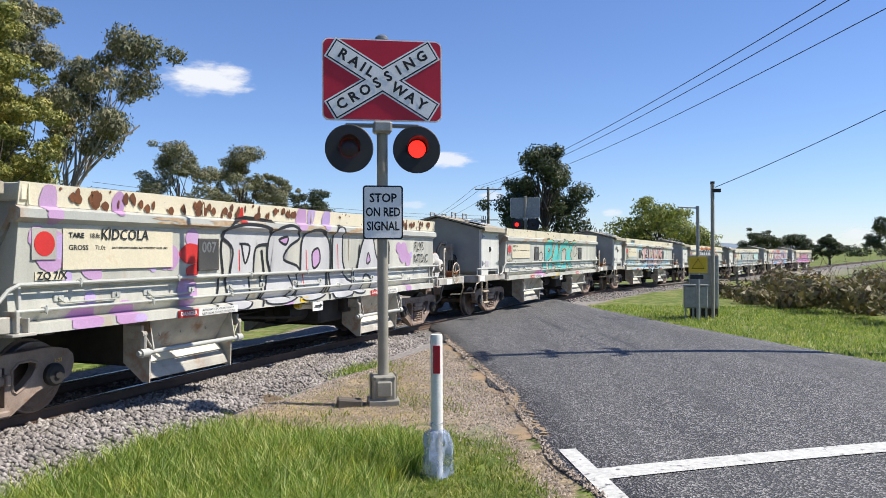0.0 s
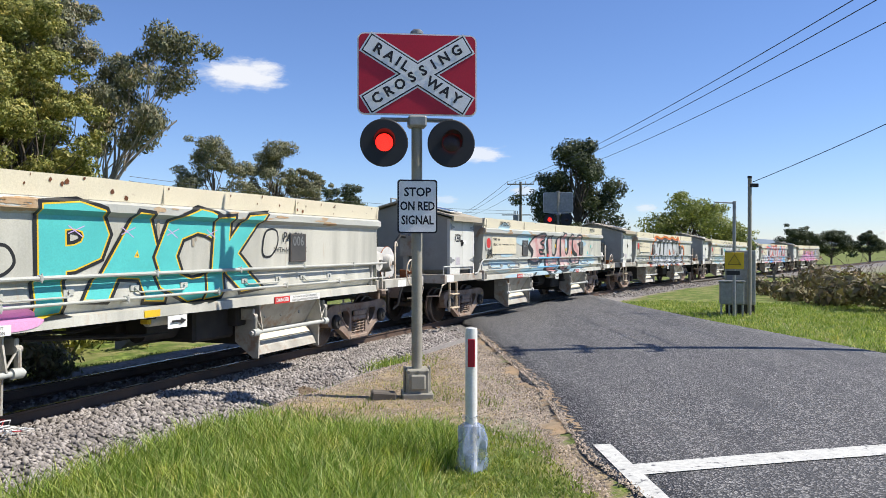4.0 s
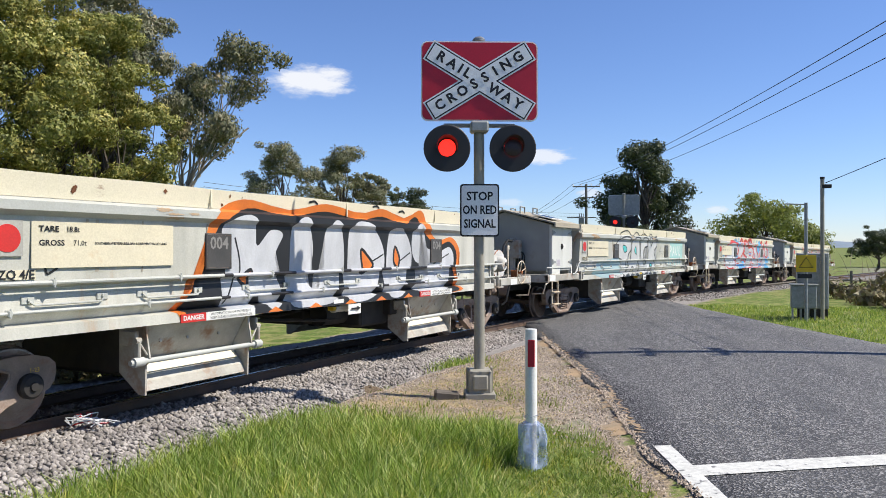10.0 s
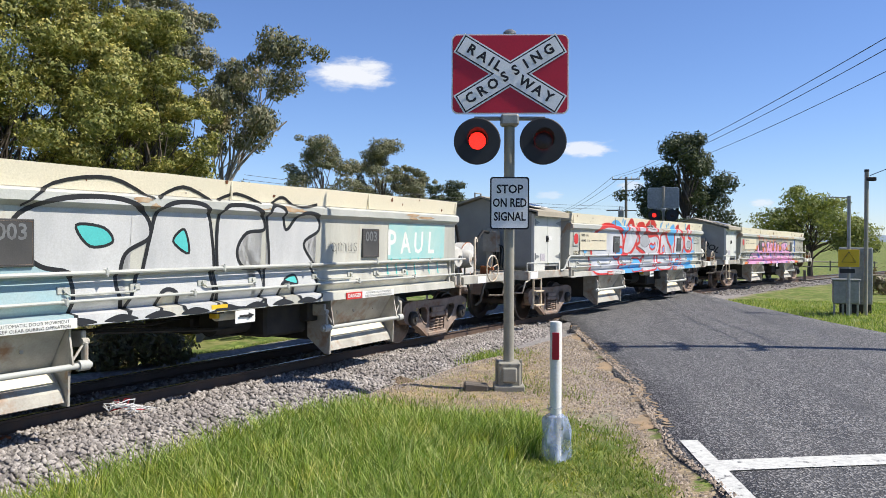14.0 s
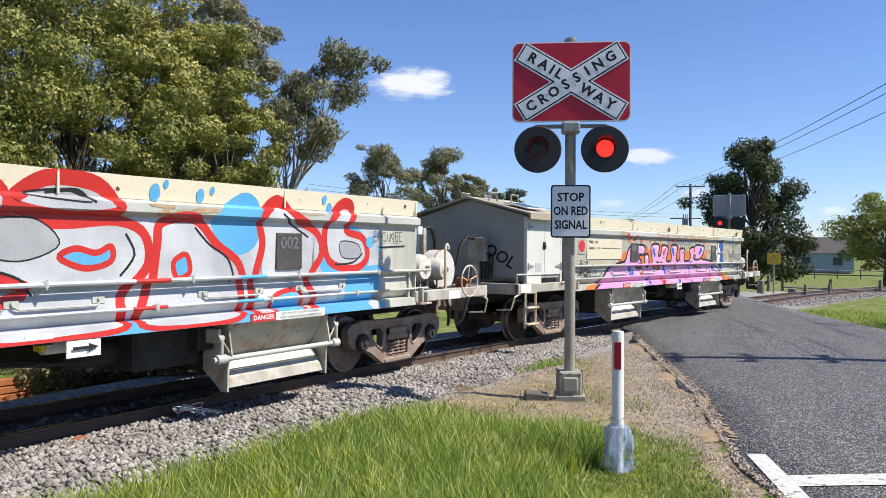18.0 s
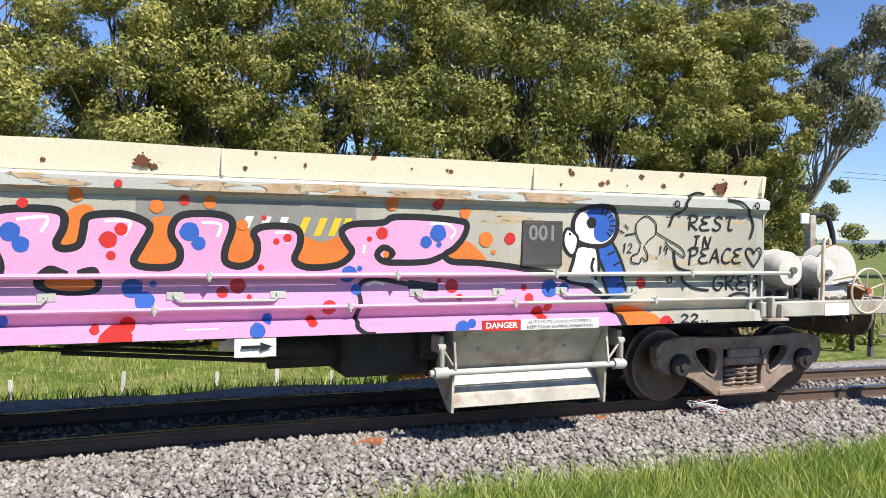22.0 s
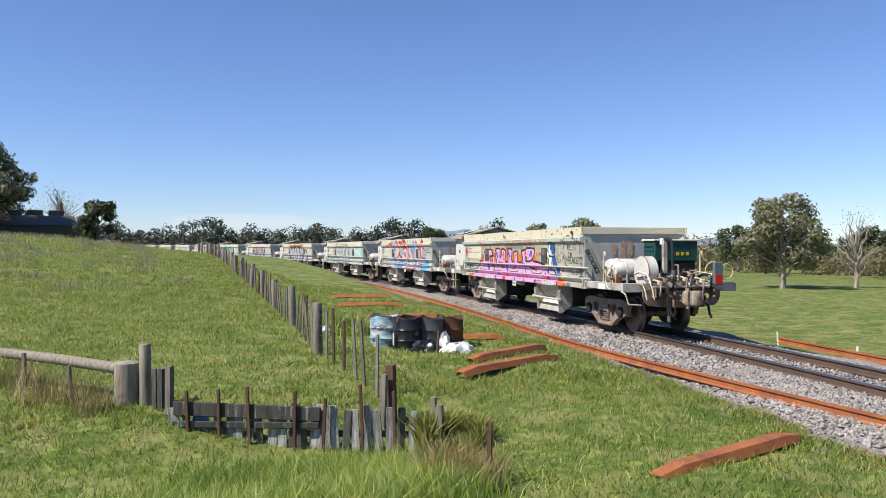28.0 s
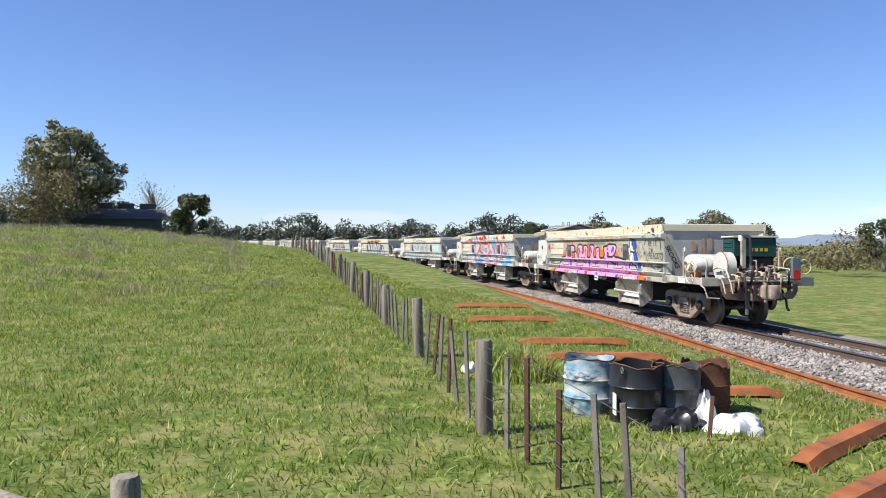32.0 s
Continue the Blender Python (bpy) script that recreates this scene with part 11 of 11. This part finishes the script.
def loose_wires():
    x, y, z = on_track(-12.9, 0.80, -0.11)
    rng = random.Random(31)
    root = thing("cable_bundle", "tangle of loose white and red signal wires beside the rail", "cable", at=pose(x, y, z, 0, 0, 20))
    white, red = mat("white_cable_sheath", (0.72, 0.72, 0.72), rough=0.4), mat("red_cable_sheath", (0.45, 0.03, 0.04), rough=0.4)
    for k in range(12):
        a, r = rng.uniform(0, 6.28), rng.uniform(0.05, 0.13)
        pts = [(0.0, 0.0, 0.02)] + [(r * math.cos(a + q * 0.9) + 0.05 * q, r * math.sin(a + q * 0.9), 0.03 + 0.11 * math.sin(q * 0.7) * rng.uniform(0.5, 1.1)) for q in range(1, 5)] + [(0.25 + rng.uniform(-0.1, 0.35), rng.uniform(-0.12, 0.12), 0.015)]
        part("wire", Geo().tube(pts, 0.006, 5), red if k % 4 == 0 else white, root)


loose_wires()

# ---- far buildings, fences, hills and clouds ----
def far_house(name, label, x, y, w, d, h, turn, wall, roof):
    root = thing(name, label, "house", at=pose(x, y, gz(x, y), 0, 0, turn))
    part("wall", Geo().box((-w / 2, -d / 2, 0), (w / 2, d / 2, h)), wall, root, smooth=0)
    g = Geo().add([(a, b, c) for a in (-w / 2 - 0.4, w / 2 + 0.4) for b, c in ((-d / 2 - 0.4, h), (0, h + d * 0.28), (d / 2 + 0.4, h))], [(0, 1, 2), (3, 4, 5), (0, 1, 4, 3), (1, 2, 5, 4), (0, 2, 5, 3)])
    part("roof", g, roof, root, smooth=0)
    for k in range(4):
        a = -w / 2 + w * (k + 0.5) / 4
        part("window", Geo().box((a - 0.6, -d / 2 - 0.04, 1.0), (a + 0.6, -d / 2 + 0.05, 2.1), 0.02), M_plate, root, "dark window")
    return root


_px, _py = polar(9.6, 125)
far_house("farm_house", "low blue-grey weatherboard farmhouse with a dark roof", _px, _py, 16, 8, 2.7, -8, mat("pale_blue_weatherboard", (0.34, 0.42, 0.48), rough=0.7), M_tin)
_px, _py = polar(5.4, 150)
far_house("farm_shed", "low red-brown farm shed across the paddock", _px, _py, 14, 7, 2.6, 4, M_brick, M_tin)
far_house("farm_shed", "dark corrugated shed on the brow of the paddock", 4.9, -74.5, 6.5, 3, 0.75, 8, mat("green_corrugated_wall", (0.07, 0.085, 0.06), rough=0.6), M_tin)
for _y0, _x0, _x1, _hh in ((98, 2.5, 34, 1.2), (46, 7.5, 40, 0.9)):
    _f0 = thing("rail_fence", "grey timber post-and-rail fence across the paddock", "fence", "far fences", at=Matrix.Translation((0, _y0, 0)))
    _k = 0
    _xx = _x0
    while _xx < _x1:
        part("post", Geo().box((_xx - 0.06, -0.06, gz(_xx, _y0) - 0.1), (_xx + 0.06, 0.06, gz(_xx, _y0) + _hh), 0.01), M_wood, _f0, smooth=0)
        _xx += 2.4
    for _z2 in (0.45, 0.95):
        if _hh > 1 or _z2 < 0.9:
            part("rail", Geo().tube([(a, 0, gz(a, _y0) + _z2 * _hh / 1.1) for a in np.linspace(_x0, _x1, 14)], 0.06, 4), M_wood, _f0)
for _px, _py, _h2, _r in ((5.5, 39.5, 0.6, 0.16), (6.8, 39.0, 0.45, 0.2), (7.4, 39.3, 0.7, 0.08), (3.6, 44.5, 0.8, 0.08), (4.9, 43.2, 0.8, 0.08), (6.2, 42.0, 0.8, 0.08), (8.6, 40.2, 0.8, 0.07)):
    wood_post("fence_post", "short weathered timber post across the line", _px, _py, _h2, _r, (2, 0), "posts across the line")
_sg = thing("warning_sign", "yellow triangle warning sign across the line", "sign", at=Matrix.Translation((6.3, 41.0, gz(6.3, 41.0))))
part("pole", Geo().cyl((0, 0, 0), (0, 0, 2.0), 0.04, 8), M_galv, _sg)
part("plate", Geo().box((-0.3, -0.03, 1.4), (0.3, -0.015, 1.95), 0.004), M_yellow, _sg)
part("triangle", Geo().tube([(-0.2, -0.034, 1.52), (0.2, -0.034, 1.52), (0, -0.034, 1.86)], 0.014, 4, closed=True), M_ink, _sg)


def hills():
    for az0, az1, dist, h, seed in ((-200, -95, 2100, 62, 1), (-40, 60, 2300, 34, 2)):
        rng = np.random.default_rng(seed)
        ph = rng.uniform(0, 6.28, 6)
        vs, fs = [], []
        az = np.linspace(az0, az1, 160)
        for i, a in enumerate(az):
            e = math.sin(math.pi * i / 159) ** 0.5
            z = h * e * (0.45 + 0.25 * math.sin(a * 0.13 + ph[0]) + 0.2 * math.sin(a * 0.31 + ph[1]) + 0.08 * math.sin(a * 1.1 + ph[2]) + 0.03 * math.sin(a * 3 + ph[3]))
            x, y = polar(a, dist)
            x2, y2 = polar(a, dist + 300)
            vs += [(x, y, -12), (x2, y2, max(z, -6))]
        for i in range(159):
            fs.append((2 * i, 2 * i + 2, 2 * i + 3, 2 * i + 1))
        tagged(new("backdrop_hills", raw_mesh("backdrop_hills", vs, fs, M_hill)), "low hills on the horizon, tinted blue for haze", "hills", kind="structure")


hills()


def cloud(az, el, wide, tall, seed, density=1.0):
    """A far small cloud: a sheet of broken white against the sky."""
    m = bpy.data.materials.new("cloud_white")
    m.use_nodes = True
    nt = m.node_tree
    nt.nodes.remove(nt.nodes["Principled BSDF"])
    vec = nt.nodes.new("ShaderNodeTexCoord").outputs["Object"]
    mp = nt.nodes.new("ShaderNodeMapping")
    mp.inputs["Location"].default_value = (seed * 3.1, seed, 0)
    nt.links.new(vec, mp.inputs[0])
    f, _ = _noise(nt, mp.outputs[0], 2.4, detail=7, rough=0.6, low=0.30, high=0.72)
    ln = nt.nodes.new("ShaderNodeVectorMath")
    ln.operation = "LENGTH"
    nt.links.new(vec, ln.inputs[0])
    fall = nt.nodes.new("ShaderNodeMapRange")
    fall.inputs[1].default_value, fall.inputs[2].default_value, fall.inputs[3].default_value, fall.inputs[4].default_value = 0.12, 0.95, 1.15, -0.45
    nt.links.new(ln.outputs["Value"], fall.inputs[0])
    add = nt.nodes.new("ShaderNodeMath")
    add.operation = "MULTIPLY_ADD"
    nt.links.new(f, add.inputs[0])
    add.inputs[1].default_value = 0.75
    nt.links.new(fall.outputs[0], add.inputs[2])
    al = nt.nodes.new("ShaderNodeMapRange")
    al.interpolation_type = "SMOOTHSTEP"
    al.inputs[1].default_value, al.inputs[2].default_value, al.inputs[4].default_value = 0.35, 1.15, 0.95 * density
    nt.links.new(add.outputs[0], al.inputs[0])
    em = nt.nodes.new("ShaderNodeEmission")
    em.inputs[0].default_value, em.inputs[1].default_value = (0.93, 0.95, 1.0, 1), 0.72
    tr = nt.nodes.new("ShaderNodeBsdfTransparent")
    mx = nt.nodes.new("ShaderNodeMixShader")
    nt.links.new(al.outputs[0], mx.inputs[0])
    nt.links.new(tr.outputs[0], mx.inputs[1])
    nt.links.new(em.outputs[0], mx.inputs[2])
    nt.links.new(mx.outputs[0], nt.nodes["Material Output"].inputs[0])
    D = 1600
    x, y = polar(az, D)
    z = math.tan(radians(el)) * D
    me = raw_mesh("cloud", [(-1, -1, 0), (1, -1, 0), (1, 1, 0), (-1, 1, 0)], [(0, 1, 2, 3)], m)
    ob = new("cloud", me)
    ob.matrix_basis = Matrix.Translation((x, y, z)) @ pose(0, 0, 0, 90, 0, -az) @ Matrix.Diagonal((D * math.tan(radians(wide)), D * math.tan(radians(tall)), 1, 1))
    ob.visible_shadow = False
    tagged(ob, "small white fair-weather cloud", "cloud", "clouds", "structure")


cloud(-16.6, 11.9, 4.6, 1.9, 1)
cloud(0.2, 6.6, 3.2, 1.0, 2, 0.85)
cloud(3.6, 3.9, 1.6, 0.6, 3, 0.6)
cloud(-2.2, 3.3, 1.6, 0.5, 4, 0.4)
cloud(12.2, 2.6, 1.2, 0.5, 5, 0.6)
cloud(28.0, 0.9, 1.8, 0.7, 6, 0.6)
cloud(-133.5, 2.2, 2.4, 0.5, 7, 0.4)
cloud(-170, 1.9, 9.0, 0.9, 8, 0.35)


# ---- what moves ----
def motions():
    times = [0.5 * k for k in range(65)]
    for k, w in enumerate(WAGONS):
        walk(w, [(t, wagon_pose(tail_at(t) + LENGTH * k)) for t in times])
    flash()
    wheels()


def flash():
    """The lamps flash by turns: each lens swings its lit face to the front and back."""
    period, half = 1.475, 0.7375
    for lens, shift in zip(LENSES, (half, 0.0)):
        place = lens.matrix_basis.translation.copy()
        rows = []
        t0 = 0.15 - half / 2 + shift - 2 * period
        while t0 < 32 + period:
            for dt, a in ((-0.10, 180), (-0.067, 240), (-0.033, 300), (0.0, 360), (half + 0.06, 360), (half + 0.094, 300), (half + 0.127, 240), (half + 0.16, 180)):
                if 0 <= t0 + dt <= 32:
                    rows.append((t0 + dt, Matrix.Translation(place) @ pose(0, 0, 0, 0, 0, a)))
            t0 += period
        first, last = rows[0][1], rows[-1][1]
        walk(lens, [(0, first)] * (rows[0][0] > 0.02) + rows + [(32, last)] * (rows[-1][0] < 31.98))


def wheels():
    """Every wheelset turns with the way that the train has run."""
    n = 256
    spin = [-math.degrees((tail_at(32 * i / n) - tail_at(0)) / -RAD) for i in range(n + 1)]
    for w in WAGONS:
        for b in w.children:
            if b.name.startswith("bogie"):
                for ws in b.children:
                    if ws.name.startswith("wheelset"):
                        x = ws.matrix_basis.translation.x
                        walk(ws, [(32 * i / n, Matrix.Translation((x, 0, RAD)) @ Matrix.Rotation(radians(spin[i]), 4, "Y")) for i in range(n + 1)])


motions()
